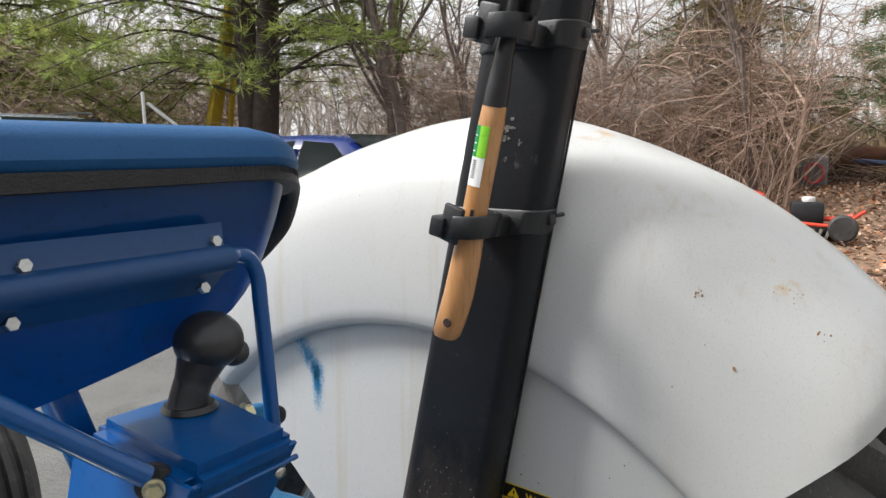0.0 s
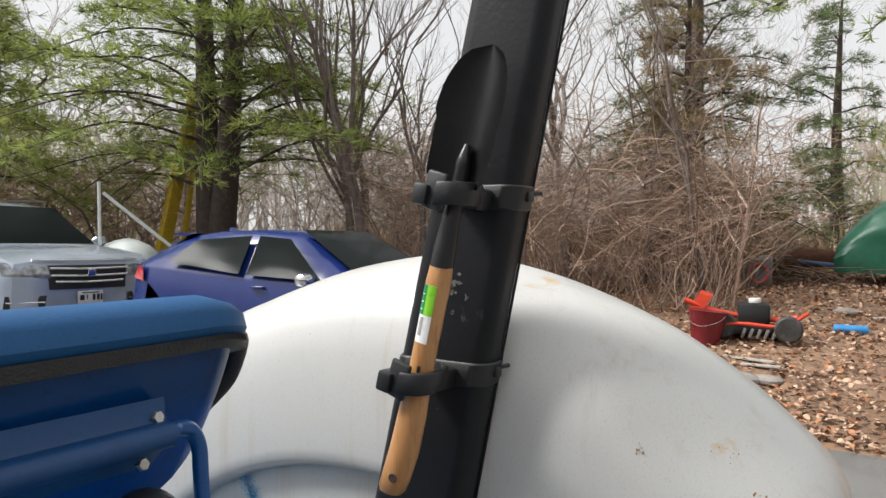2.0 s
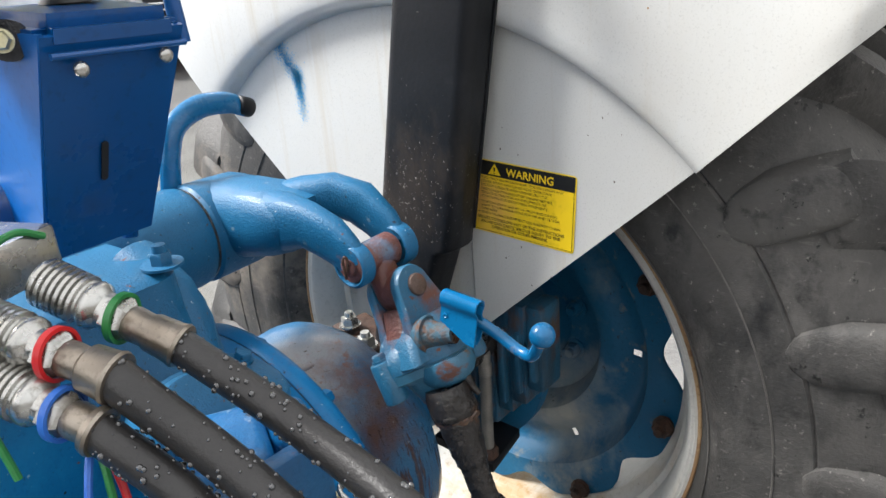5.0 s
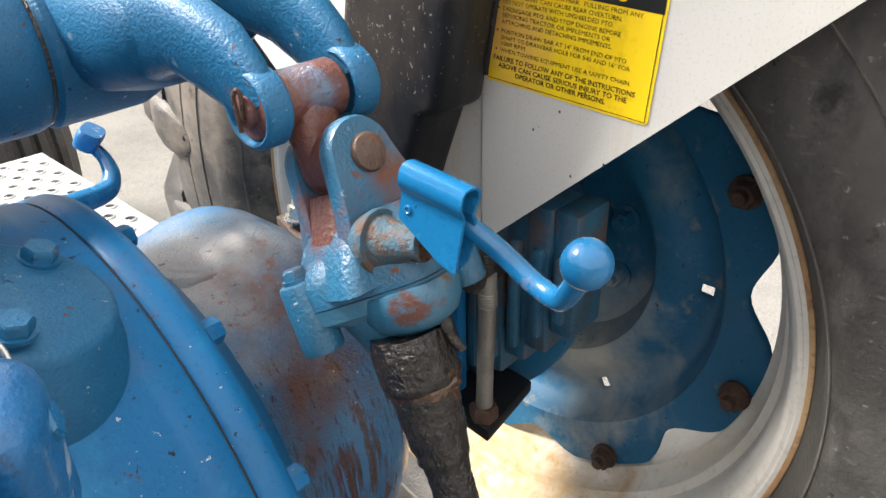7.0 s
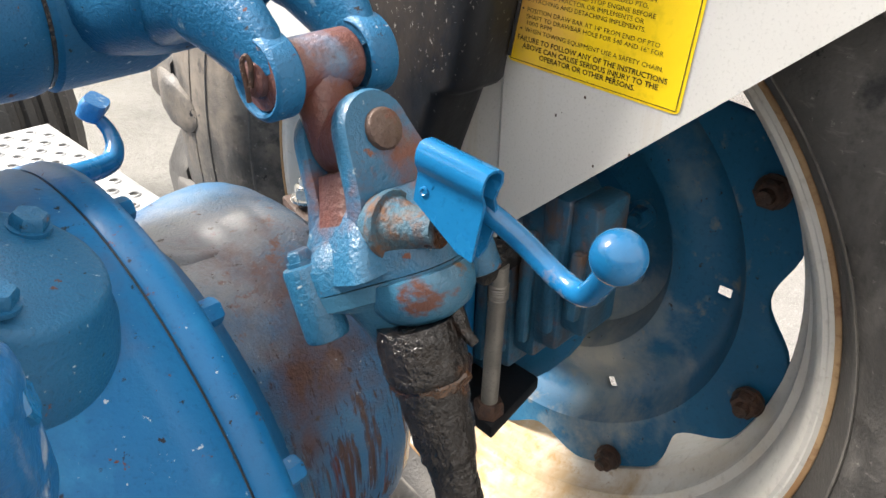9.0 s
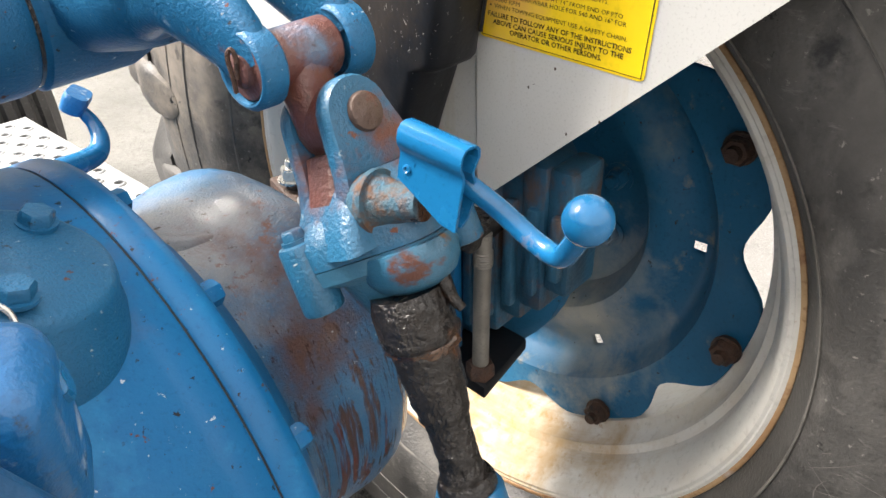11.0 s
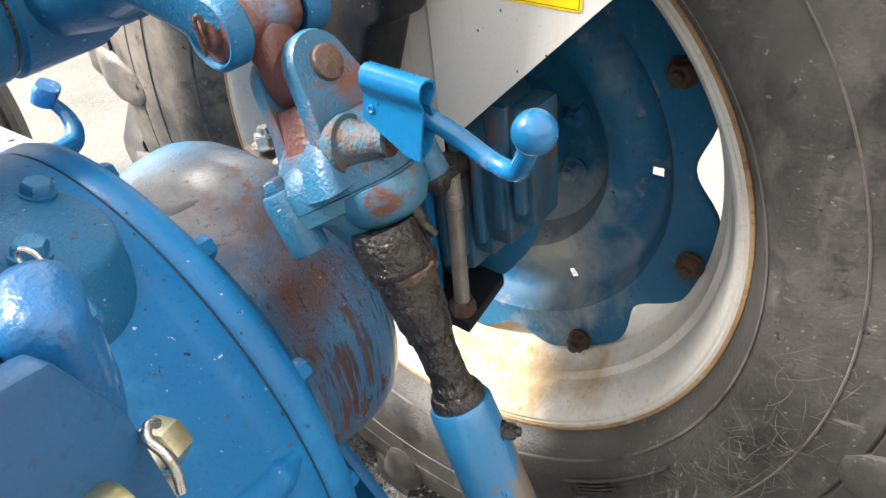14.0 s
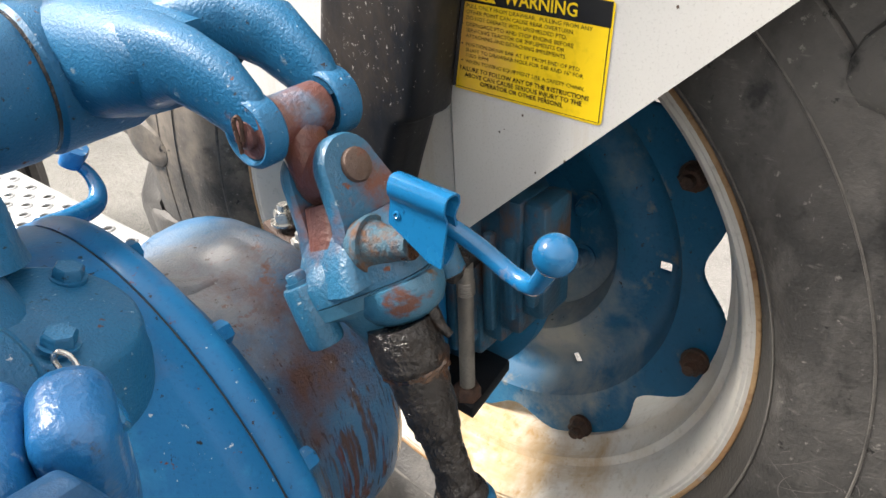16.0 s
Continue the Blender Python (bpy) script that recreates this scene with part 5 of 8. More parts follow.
def seat_line(t, z, lift=0.0):
    """The outline of the seat back, from the far left to the forward end of the right wing."""
    s = (1.395 - z) / 0.16
    narrow = 0.055 * max(0, s) ** 1.6
    lean = 0.035 * s
    xr = 0.372 - narrow
    if t < 0.6:
        return Vector((-0.28 + (xr - 0.075 + 0.28) * t / 0.6, -0.082 + lean - 0.012 * math.sin(t / 0.6 * math.pi) , z))
    a = (t - 0.6) / 0.4
    ang = min(1.0, a / 0.6) * math.pi / 2
    p = Vector((xr - 0.075 + 0.075 * math.sin(ang), -0.082 + lean + 0.075 * (1 - math.cos(ang)), z))
    if a > 0.6:
        p.y += (a - 0.6) / 0.4 * 0.11
    return p


grid = []
ts = [i / 40 for i in range(41)]
for k in range(15):
    row = []
    for t in ts:
        bottom = 1.238 + 0.045 * max(0, (t - 0.30) / 0.35) ** 2 if t < 0.65 else 1.238 + 0.045 + 0.16 * (t - 0.65) / 0.35
        z = 1.402 + (bottom - 1.402) * k / 14
        row.append(seat_line(t, z))
    grid.append(row)
shell = bmesh.new()
vs = [[shell.verts.new(p) for p in row] for row in grid]
for a, b in zip(vs, vs[1:]):
    for j in range(40):
        shell.faces.new((a[j], a[j + 1], b[j + 1], b[j]))
bmesh.ops.solidify(shell, geom=shell.faces[:], thickness=0.003)
part("seat_shell", shell, M_DEEP, seat, "glossy dark blue pressed seat shell")
pad_rings = []
for t in ts:
    p = seat_line(t, 1.395)
    q = seat_line(min(t + 0.01, 1.0), 1.395)
    if t > 0.99:
        q = p + (p - seat_line(0.98, 1.395))
    d = (q - p).normalized()
    out = Vector((d.y, -d.x, 0))
    drop = 0.0 if t < 0.62 else 0.055 * ((t - 0.62) / 0.38) ** 1.4
    ring = []
    for o, h in ((0.004, 0.010), (0.010, 0.014), (0.0135, 0.022), (0.010, 0.035), (0.0, 0.043), (-0.02, 0.047), (-0.045, 0.043), (-0.06, 0.026), (-0.055, 0.006), (-0.02, 0.004)):
        ring.append(p + out * o + Vector((0, 0, h - drop)))
    pad_rings.append(ring)
part("seat_cushion", loft(pad_rings), M_VINYL, seat, "padded blue vinyl seat roll")
trim_rings = []
for t in ts:
    p = seat_line(t, 1.395)
    q = seat_line(min(t + 0.01, 1.0), 1.395)
    if t > 0.99:
        q = p + (p - seat_line(0.98, 1.395))
    d = (q - p).normalized()
    out = Vector((d.y, -d.x, 0))
    drop = 0.0 if t < 0.62 else 0.055 * ((t - 0.62) / 0.38) ** 1.4
    trim_rings.append([p + out * o + Vector((0, 0, h - drop - (0.004 if i in (2, 3) else 0) * max(0, 1 - t * 1.6))) for i, (o, h) in enumerate(((-0.002, 0.0135), (0.0125, 0.0145), (0.0125, 0.0035), (-0.002, 0.0015)))])
part("edge_trim", loft(trim_rings), M_TRIM, seat, "black ribbed rubber edge trim")
WING = [(0.372, -0.035, 1.393), (0.398, -0.012, 1.391), (0.417, 0.004, 1.384), (0.425, 0.018, 1.364), (0.426, 0.030, 1.340), (0.416, 0.042, 1.318), (0.400, 0.050, 1.298)]
part("wing_trim", sweep(WING, [0.006, 0.009, 0.0115, 0.012, 0.011, 0.009, 0.006], 12, 6), M_TRIM, seat, "black rubber trim round the seat wing")
ring_a = smooth_line(WING[1:], 5)
lining = bmesh.new()
edge_a = [lining.verts.new(p) for p in ring_a]
edge_b = [lining.verts.new(Vector((0.362 - 0.05 * (k / (len(ring_a) - 1)), 0.012, 1.398 - 0.105 * k / (len(ring_a) - 1)))) for k in range(len(ring_a))]
for k in range(len(ring_a) - 1):
    lining.faces.new((edge_a[k], edge_a[k + 1], edge_b[k + 1], edge_b[k]))
bmesh.ops.solidify(lining, geom=lining.faces[:], thickness=0.004)
part("wing_lining", lining, M_VINYL, seat, "dark blue inside of the seat wing")
stitch = bmesh.new()
for i in range(44):
    t = 0.56 + 0.24 * i / 43
    p = seat_line(t, 1.395)
    q = seat_line(t + 0.005, 1.395)
    d = (q - p).normalized()
    out = Vector((d.y, -d.x, 0))
    drop = 0.0 if t < 0.62 else 0.055 * ((t - 0.62) / 0.38) ** 1.4
    box((0.0007, 0.0007, 0.005), place(p + out * 0.0125 + Vector((0, 0, 0.0125 - drop)), (0, 0, 1)), 0, 1, stitch)
part("stitching", stitch, M_TRIM, seat, "fine dark seat stitching")
# pressed bracket across the back of the shell, bolts and rods
br = bmesh.new()
loft([[(x, y, z) for y, z in [(-0.0925 + 0.01 * (1 - s), 1.366), (-0.0940, 1.352), (-0.096, 1.348), (-0.107, 1.346), (-0.112, 1.338), (-0.107, 1.330), (-0.096, 1.327), (-0.090, 1.322), (-0.076, 1.308), (-0.07, 1.31), (-0.07, 1.36)]] for x, s in ((-0.1, 1), (0.2, 1), (0.247, 1), (0.251, 1))], br)
sweep([(-0.12, -0.104, 1.338), (0.05, -0.104, 1.338), (0.248, -0.1035, 1.339)], 0.0105, 16, 4, bm=br)
bracket = part("seat_bracket", br, material("dull_dark_blue_paint", ((0.003, 0.042, 0.14), (0.004, 0.052, 0.165)), 8, (0.4, 0.55), bump=0.05, grain=200), seat, "dark blue pressed seat bracket")
for at in ((0.242, -0.0925, 1.351), (0.236, -0.0835, 1.314), (0.098, -0.0925, 1.351), (0.092, -0.0835, 1.314)):
    part("bracket_bolt", hexhead(at, (0, -1, 0.25), 0.0092, 0.0065, 0.0), M_STEEL, bracket, "zinc hex bolt")
part("bent_rod", sweep([(0.15, -0.104, 1.338), (0.24, -0.102, 1.339), (0.260, -0.096, 1.339), (0.277, -0.092, 1.334), (0.287, -0.091, 1.318), (0.289, -0.092, 1.29), (0.290, -0.096, 1.24), (0.291, -0.10, 1.185)], 0.0066, 16, 8), M_DEEP, seat, "bent blue guard rod")
part("brace_rod", sweep([(-0.09, -0.085, 1.405), (0.02, -0.112, 1.315), (0.138, -0.150, 1.213)], 0.0075, 14, 4), M_DEEP, seat, "blue brace rod")
part("seat_post", box((0.022, 0.03, 0.14), pose(0.172, -0.005, 1.19, 0, -18, 0), 0.004), M_DEEP, seat)

# control console with lever
con = bmesh.new()
loft([[(0.149, -0.1755, 1.193), (0.2505, -0.169, 1.190), (0.263, -0.045, 1.20), (0.155, -0.045, 1.202)],
      [(0.150, -0.184, 1.219), (0.247, -0.178, 1.216), (0.260, -0.050, 1.223), (0.157, -0.050, 1.224)]], con)
bmesh.ops.bevel(con, geom=con.edges[:], offset=0.009, segments=4, affect="EDGES")
console = part("control_console", con, M_DEEP, tractor, "dark blue sheet-metal lever console")
face = [(0.150, -0.179, 1.206), (0.249, -0.173, 1.203), (0.236, -0.088, 1.045), (0.152, -0.092, 1.045)]
nrm = (Vector(face[1]) - Vector(face[0])).cross(Vector(face[3]) - Vector(face[0])).normalized()
bm = loft([[Vector(p) for p in face], [Vector(p) + nrm * 0.003 * (-1 if nrm.y < 0 else 1) for p in face]])
part("face_plate", bm, M_DEEP, console)
bm = loft([[(0.149, -0.180, 1.208), (0.149, -0.045, 1.212), (0.149, 0.02, 1.03), (0.149, -0.085, 1.04)], [(0.152, -0.180, 1.208), (0.152, -0.045, 1.212), (0.152, 0.02, 1.03), (0.152, -0.085, 1.04)]])
part("side_plate", bm, material("mid_blue_sheet", ((0.003, 0.085, 0.32), (0.004, 0.10, 0.36)), 5, (0.3, 0.45), bump=0.03, grain=100, coat=0.15, spec=0.35), console, "brighter blue side plate")
bm = loft([[(0.246, -0.172, 1.205), (0.259, -0.045, 1.212), (0.246, 0.0, 1.045), (0.234, -0.088, 1.045)], [(0.243, -0.172, 1.205), (0.256, -0.045, 1.212), (0.243, 0.0, 1.045), (0.231, -0.088, 1.045)]])
part("side_plate", bm, M_DEEP, console)
fd = (Vector(face[3]) - Vector(face[0])).normalized()
fo = -nrm if nrm.y > 0 else nrm
slot_c = Vector((0.192, -0.127, 1.118))
part("slot", plate(ring_box(0, 0, 0.005, 0.034, 0.0024, 4), 0.001, Matrix.Translation(slot_c + fo * 0.004) @ Matrix((Vector((1, 0, 0)), fd * -1, fo)).transposed().to_4x4()), M_INK_SHADE, console)
seam_lip = sweep([Vector((0.154, -0.1755, 1.196)) + fo * 0.003, Vector((0.249, -0.169, 1.193)) + fo * 0.003], 0.0022, 8, 1)
part("folded_lip", seam_lip, M_DEEP, console)
for at in ((0.172, -0.172, 1.186), (0.233, -0.168, 1.186)):
    part("console_screw", ball(Vector(at) + fo * 0.003, 0.0052, sub=16, squash=(1, 0.6, 1)), M_STEEL, console, "domed zinc screw")
part("console_bolt", hexhead((0.138, -0.157, 1.206), (-0.5, -0.86, 0.1), 0.0105, 0.009, 0.0072), M_BRASS, console, "yellow zinc hex bolt")
part("rubber_washer", lathe([(-0.004, 0.0), (-0.004, 0.0125), (0.004, 0.0125), (0.004, 0.0)], (0.146, -0.146, 1.205), (-0.6, -0.8, 0.1), 28), M_TRIM, console)
part("console_bolt", hexhead((0.262, -0.098, 1.205), (1, -0.3, 0.1), 0.012, 0.008, 0.009), M_BRASS, console)
part("pivot_lug", loft([oval((0.139, -0.030, 1.077), (1, 0, 0), 0.045, 0.05), oval((0.150, -0.030, 1.077), (1, 0, 0), 0.05, 0.056)]), M_DEEP, console)
part("pivot_bolt", hexhead((0.137, -0.034, 1.079), (-0.95, -0.30, 0.05), 0.019, 0.011, 0.0145), M_STEEL, console, "large zinc pivot bolt")
part("pivot_washer", lathe([(-0.003, 0.0), (-0.003, 0.022), (0.003, 0.022), (0.003, 0.0)], (0.150, -0.010, 1.084), (-0.95, -0.3, 0.05), 28), M_TRIM, console)
part("lever_boot", lathe([(0, 0.0), (0, 0.022), (0.004, 0.019), (0.004, 0.0)], (0.217, -0.088, 1.2225), (0, 0, 1), 28), M_INK_SHADE, console)
kn = sweep([(0.213, -0.088, 1.214), (0.216, -0.088, 1.228), (0.221, -0.089, 1.243), (0.227, -0.090, 1.256), (0.231, -0.091, 1.266)], [0.0165, 0.0150, 0.0148, 0.0185, 0.022], 28, 5)
ball((0.235, -0.0915, 1.273), 0.0272, kn, 36, (1.0, 1.0, 0.86))
ball((0.254, -0.098, 1.260), 0.0125, kn, 18, (1, 1, 0.9))
part("lever_knob", kn, M_KNOB, console, "black plastic lever knob, wet, with a thumb bump")

# hydraulic couplers, hoses and tags
part("valve_block", box((0.11, 0.085, 0.034), pose(0.070, -0.140, 1.076, 0, 0, 22), 0.004), M_STEEL, tractor, "wet grey hydraulic valve block")
HOSES = (((0.110, -0.187, 1.0685), (0.147, -0.268, 1.028), [(0.163, -0.346, 0.992), (0.158, -0.455, 0.965), (0.14, -0.56, 0.90), (0.12, -0.64, 0.74), (0.10, -0.68, 0.45)], 0.0108),
         ((0.0696, -0.188, 1.060), (0.104, -0.272, 1.030), [(0.128, -0.345, 0.975), (0.128, -0.44, 0.935), (0.11, -0.55, 0.86), (0.085, -0.63, 0.70), (0.07, -0.66, 0.42)], 0.0125),
         ((0.060, -0.203, 1.034), (0.087, -0.275, 1.006), [(0.105, -0.33, 0.962), (0.104, -0.42, 0.90), (0.08, -0.53, 0.82), (0.055, -0.60, 0.66), (0.04, -0.63, 0.40)], 0.0115))
TAGS = (M_GREENP, M_REDP, M_BLUEP)
drops_rand = random.Random(9)
for (a, b, tail, r), tag in zip(HOSES, TAGS):
    a, b = Vector(a), Vector(b)
    d = (b - a).normalized()
    L = (b - a).length
    prof = [(0.0, 0.0), (0.0, 0.0135)]
    for k in range(7):
        s = 0.002 + k * 0.0042
        prof += [(s, 0.0138), (s + 0.0008, 0.0160), (s + 0.0030, 0.0160), (s + 0.0038, 0.0138)]
    prof += [(0.0325, 0.0135), (0.036, 0.0155), (0.040, 0.0150), (0.044, 0.0115), (0.049, 0.0115), (0.0492, 0.0)]
    coupler = part("hose_coupler", lathe(prof, a, d, 32), M_STEEL, tractor, "ribbed steel quick coupler")
    part("coupler_nut", hexhead(a + d * 0.048, d, 0.023, 0.013), M_STEEL, coupler)
    part("ferrule", lathe([(0.060, 0.0), (0.060, 0.0098), (0.064, 0.0110), (0.074, 0.0105), (0.077, r + 0.0012), (L - 0.006, r + 0.0022), (L - 0.002, r + 0.0034), (L, r + 0.0026), (L, 0.0)], a, d, 28), M_FERRULE, coupler, "bronze-tinted crimped ferrule")
    part("cable_tie", lathe([(-0.0022, 0.0135), (-0.0022, 0.0160), (0.0022, 0.0160), (0.0022, 0.0135), (-0.0022, 0.0135)], a + d * 0.056, (d + Vector((0, 0, 0.25))).normalized(), 28), tag, coupler, "coloured cable tie")
    line = [b - d * 0.004] + [Vector(p) for p in tail]
    hose = part("hose", sweep(line, r, 20, 12), M_HOSE, tractor, "black rubber hydraulic hose beaded with water")
    pts = smooth_line(line, 12)
    wet = bmesh.new()
    for i in range(240):
        k = drops_rand.randrange(0, 40)
        p, q = pts[k], pts[k + 1]
        dd = (q - p).normalized()
        base = p + (q - p) * drops_rand.random()
        rot = frame_of(dd)
        an = drops_rand.uniform(0, 2 * math.pi)
        s = drops_rand.uniform(0.0006, 0.0022)
        ball(base + rot @ Vector((math.cos(an) * r * 1.0, math.sin(an) * r * 1.0, 0)), s, wet, 8, (1, 1, 1))
    tagged(part("water_beading", wet, M_DROP, hose, "beads of water"), kind="stuff")
for pts, m, nm in (([(0.126, -0.165, 1.088), (0.108, -0.172, 1.097), (0.085, -0.186, 1.094), (0.062, -0.200, 1.076), (0.050, -0.214, 1.035), (0.052, -0.235, 0.98)], M_GREENP, "green_cord"),
                   ([(0.03, -0.15, 1.085), (0.045, -0.17, 1.088), (0.058, -0.17, 1.083)], M_REDP, "red_cord"),
                   ([(0.085, -0.245, 1.02), (0.088, -0.262, 1.0), (0.089, -0.275, 0.97), (0.084, -0.29, 0.93), (0.075, -0.30, 0.88)], M_REDP, "red_cord"),
                   ([(0.088, -0.26, 1.01), (0.082, -0.278, 0.985), (0.078, -0.285, 0.955), (0.075, -0.29, 0.92)], M_GREENP, "green_cord"),
                   ([(0.09, -0.255, 1.0), (0.076, -0.27, 0.985), (0.066, -0.28, 0.96), (0.062, -0.29, 0.92)], M_BLUEP, "blue_cord")):
    part(nm, sweep(pts, 0.0024, 8, 8), m, tractor)
part("lower_valve", box((0.13, 0.09, 0.16), pose(0.05, -0.14, 0.935, 0, 0, 22), 0.008), M_BLUE, tractor, "blue valve body")
part("steel_line", sweep([(0.12, -0.14, 0.99), (0.15, -0.17, 0.96), (0.17, -0.22, 0.90), (0.17, -0.25, 0.8)], 0.006, 12, 8), M_BRIGHT, tractor)

# right foot step, pedals, lever
step_bm = box((0.34, 0.78, 0.004), pose(0.55, 0.93, 0.452), 0.001, 1)
box((0.006, 0.78, 0.03), pose(0.72, 0.93, 0.439), 0.001, 1, step_bm)
step = part("foot_step", step_bm, M_GALV, tractor, "galvanised perforated foot step")
for i in range(18):
    for j in range(7):
        x, y = 0.693 - j * 0.047 - (i % 2) * 0.0235, 0.565 + i * 0.042
        if x > 0.40:
            bm = lathe([(0.0, 0.0145), (0.003, 0.0120), (0.004, 0.0098), (0.002, 0.0086)], (x, y, 0.454), (0, 0, 1), 12)
            part("punched_hole", bm, M_GALV, step, smooth=False)
            # black disc paints the shade inside the uncut hole
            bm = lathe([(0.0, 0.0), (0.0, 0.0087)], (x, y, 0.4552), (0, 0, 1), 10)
            part("hole_shadow", bm, M_INK_SHADE, step, smooth=False)
PED = Vector((0.5092, 0.3937, 0.7749))
part("pedal_rod", sweep([(0.5112, 0.3889, 0.7649), (0.5171, 0.38, 0.7492), (0.5127, 0.3629, 0.7333), (0.4976, 0.3524, 0.7227), (0.4594, 0.3338, 0.7273), (0.4201, 0.3167, 0.7363)], [0.0075, 0.0085, 0.0105, 0.0125, 0.0135, 0.0140], 14, 8), M_BRIGHT, tractor, "curved blue pedal rod")
part("pedal_pad", loft([oval(PED + Vector((0.012, -0.010, 0.022)) * s, (0.42, -0.35, 0.85), w, w * 0.72, 16, p=3.4) for s, w in ((-0.55, 0.018), (-0.35, 0.036), (0.25, 0.041), (0.5, 0.036))]), M_WORN, tractor, "chipped blue pedal end")
part("hook_lever", sweep([(0.36, 0.13, 0.95), (0.375, 0.125, 1.0), (0.385, 0.125, 1.045), (0.40, 0.127, 1.075), (0.435, 0.13, 1.090), (0.475, 0.132, 1.088), (0.50, 0.134, 1.078)], [0.013, 0.012, 0.012, 0.013, 0.014, 0.014, 0.013], 12, 8, flat=0.55), M_BRIGHT, tractor, "hooked blue control lever")
part("lever_end", rod((0.492, 0.133, 1.082), (0.512, 0.134, 1.074), 0.0125, segs=18, round_=0.003), M_BLACK, tractor)
part("quadrant_lever", plate([(-0.011, -0.075), (0.011, -0.075), (0.016, 0.06)] + arc(0, 0.07, 0.016, 0, 180, 6) + [(-0.016, 0.06)], 0.006, pose(0.30, 0.06, 1.065, 90, 18, 30), 0.002), M_DEEP, tractor, "flat blue quadrant lever")
# axle-top bolts near the fender bracket
part("fender_bracket", box((0.06, 0.10, 0.012), pose(0.588, 0.055, 0.732, 6, 0, -12), 0.003), M_RUSTY, tractor, "muddy fender bracket")
for at in ((0.578, 0.078, 0.748), (0.552, 0.02, 0.744)):
    part("bracket_bolt", hexhead(at, (0, 0, 1), 0.022, 0.014, 0.016, shank=0.007), M_STEEL, tractor)
# front wheel and engine side far ahead
FW = Vector((0.17, 1.98, 0.33))
fw = part("front_wheel", lathe([(0.50, 0.0), (0.50, 0.14), (0.53, 0.20), (0.52, 0.215), (0.72, 0.215), (0.72, 0.0)], FW, X_AX, 48), M_RIM, tractor, "front wheel with ribbed tyre")
fprof = [(0.52, 0.21), (0.505, 0.25), (0.50, 0.30), (0.51, 0.345), (0.535, 0.37), (0.545, 0.385), (0.565, 0.388), (0.572, 0.376), (0.582, 0.376), (0.59, 0.392), (0.61, 0.394), (0.617, 0.378), (0.627, 0.378)]
fprof += [(1.244 - x, r) for x, r in reversed(fprof)]
part("tyre", lathe(fprof, FW, X_AX, 64), M_TYRE, fw, "black ribbed front tyre")
part("engine_block", box((0.5, 1.3, 0.55), pose(0.0, 1.15, 0.62), 0.05, 3), M_BLUE, tractor)
part("front_axle", sweep([(0.0, 1.98, 0.42), (0.35, 1.98, 0.42), (0.55, 1.98, 0.36), (0.72, 1.98, 0.33)], [0.05, 0.048, 0.042, 0.036], 16, 6), M_BLUE, tractor, "blue front axle beam")
part("engine_hood", box((0.52, 1.2, 0.34), pose(-0.05, 1.55, 1.02), 0.06, 4), M_DEEP, tractor)
part("foot_well", box((0.36, 0.5, 0.02), pose(0.2, 0.72, 0.62), 0.004), M_BLUE, tractor)
part("air_hose", lathe([(0, 0.0)] + [(i * 0.012, 0.045 + 0.004 * (i % 2)) for i in range(14)] + [(0.168, 0.0)], (0.10, 0.30, 1.02), (-0.4, -0.3, 0.35), 24), M_ROD, tractor, "grey corrugated hose")
part("axle_housing", lathe([(-0.78, 0.0), (-0.78, 0.085), (-0.40, 0.10), (-0.28, 0.15), (-0.28, 0.0)], HUB, X_AX, 32), M_BLUE, tractor)
# far-side rear wheel, on the other end of the axle
far_wheel = part("rear_wheel", lathe([(-1.06, 0.0), (-1.06, 0.37), (-0.76, 0.38), (-0.76, 0.0)], HUB, X_AX, 48), M_RIM, tractor)
part("tyre", lathe([(-1.15 + (x - 0.69), r) for x, r in tyre_profile(0)], HUB + Vector((0.0, 0, 0)), X_AX, 64), M_TYRE, far_wheel)

# tool clips on the post
AX = Vector((0.0, -0.2035, 0.979)).normalized()          # along the post
PB = Vector((0, 0.979, 0.2035))                          # across its face, forward


def on_post(s, along, out):
    """A point by its height, its way forward from the post's rear edge and its stand-off from the inner face."""
    return Vector((POST_X0 - out, post_y(s) - 0.108 + along, s))


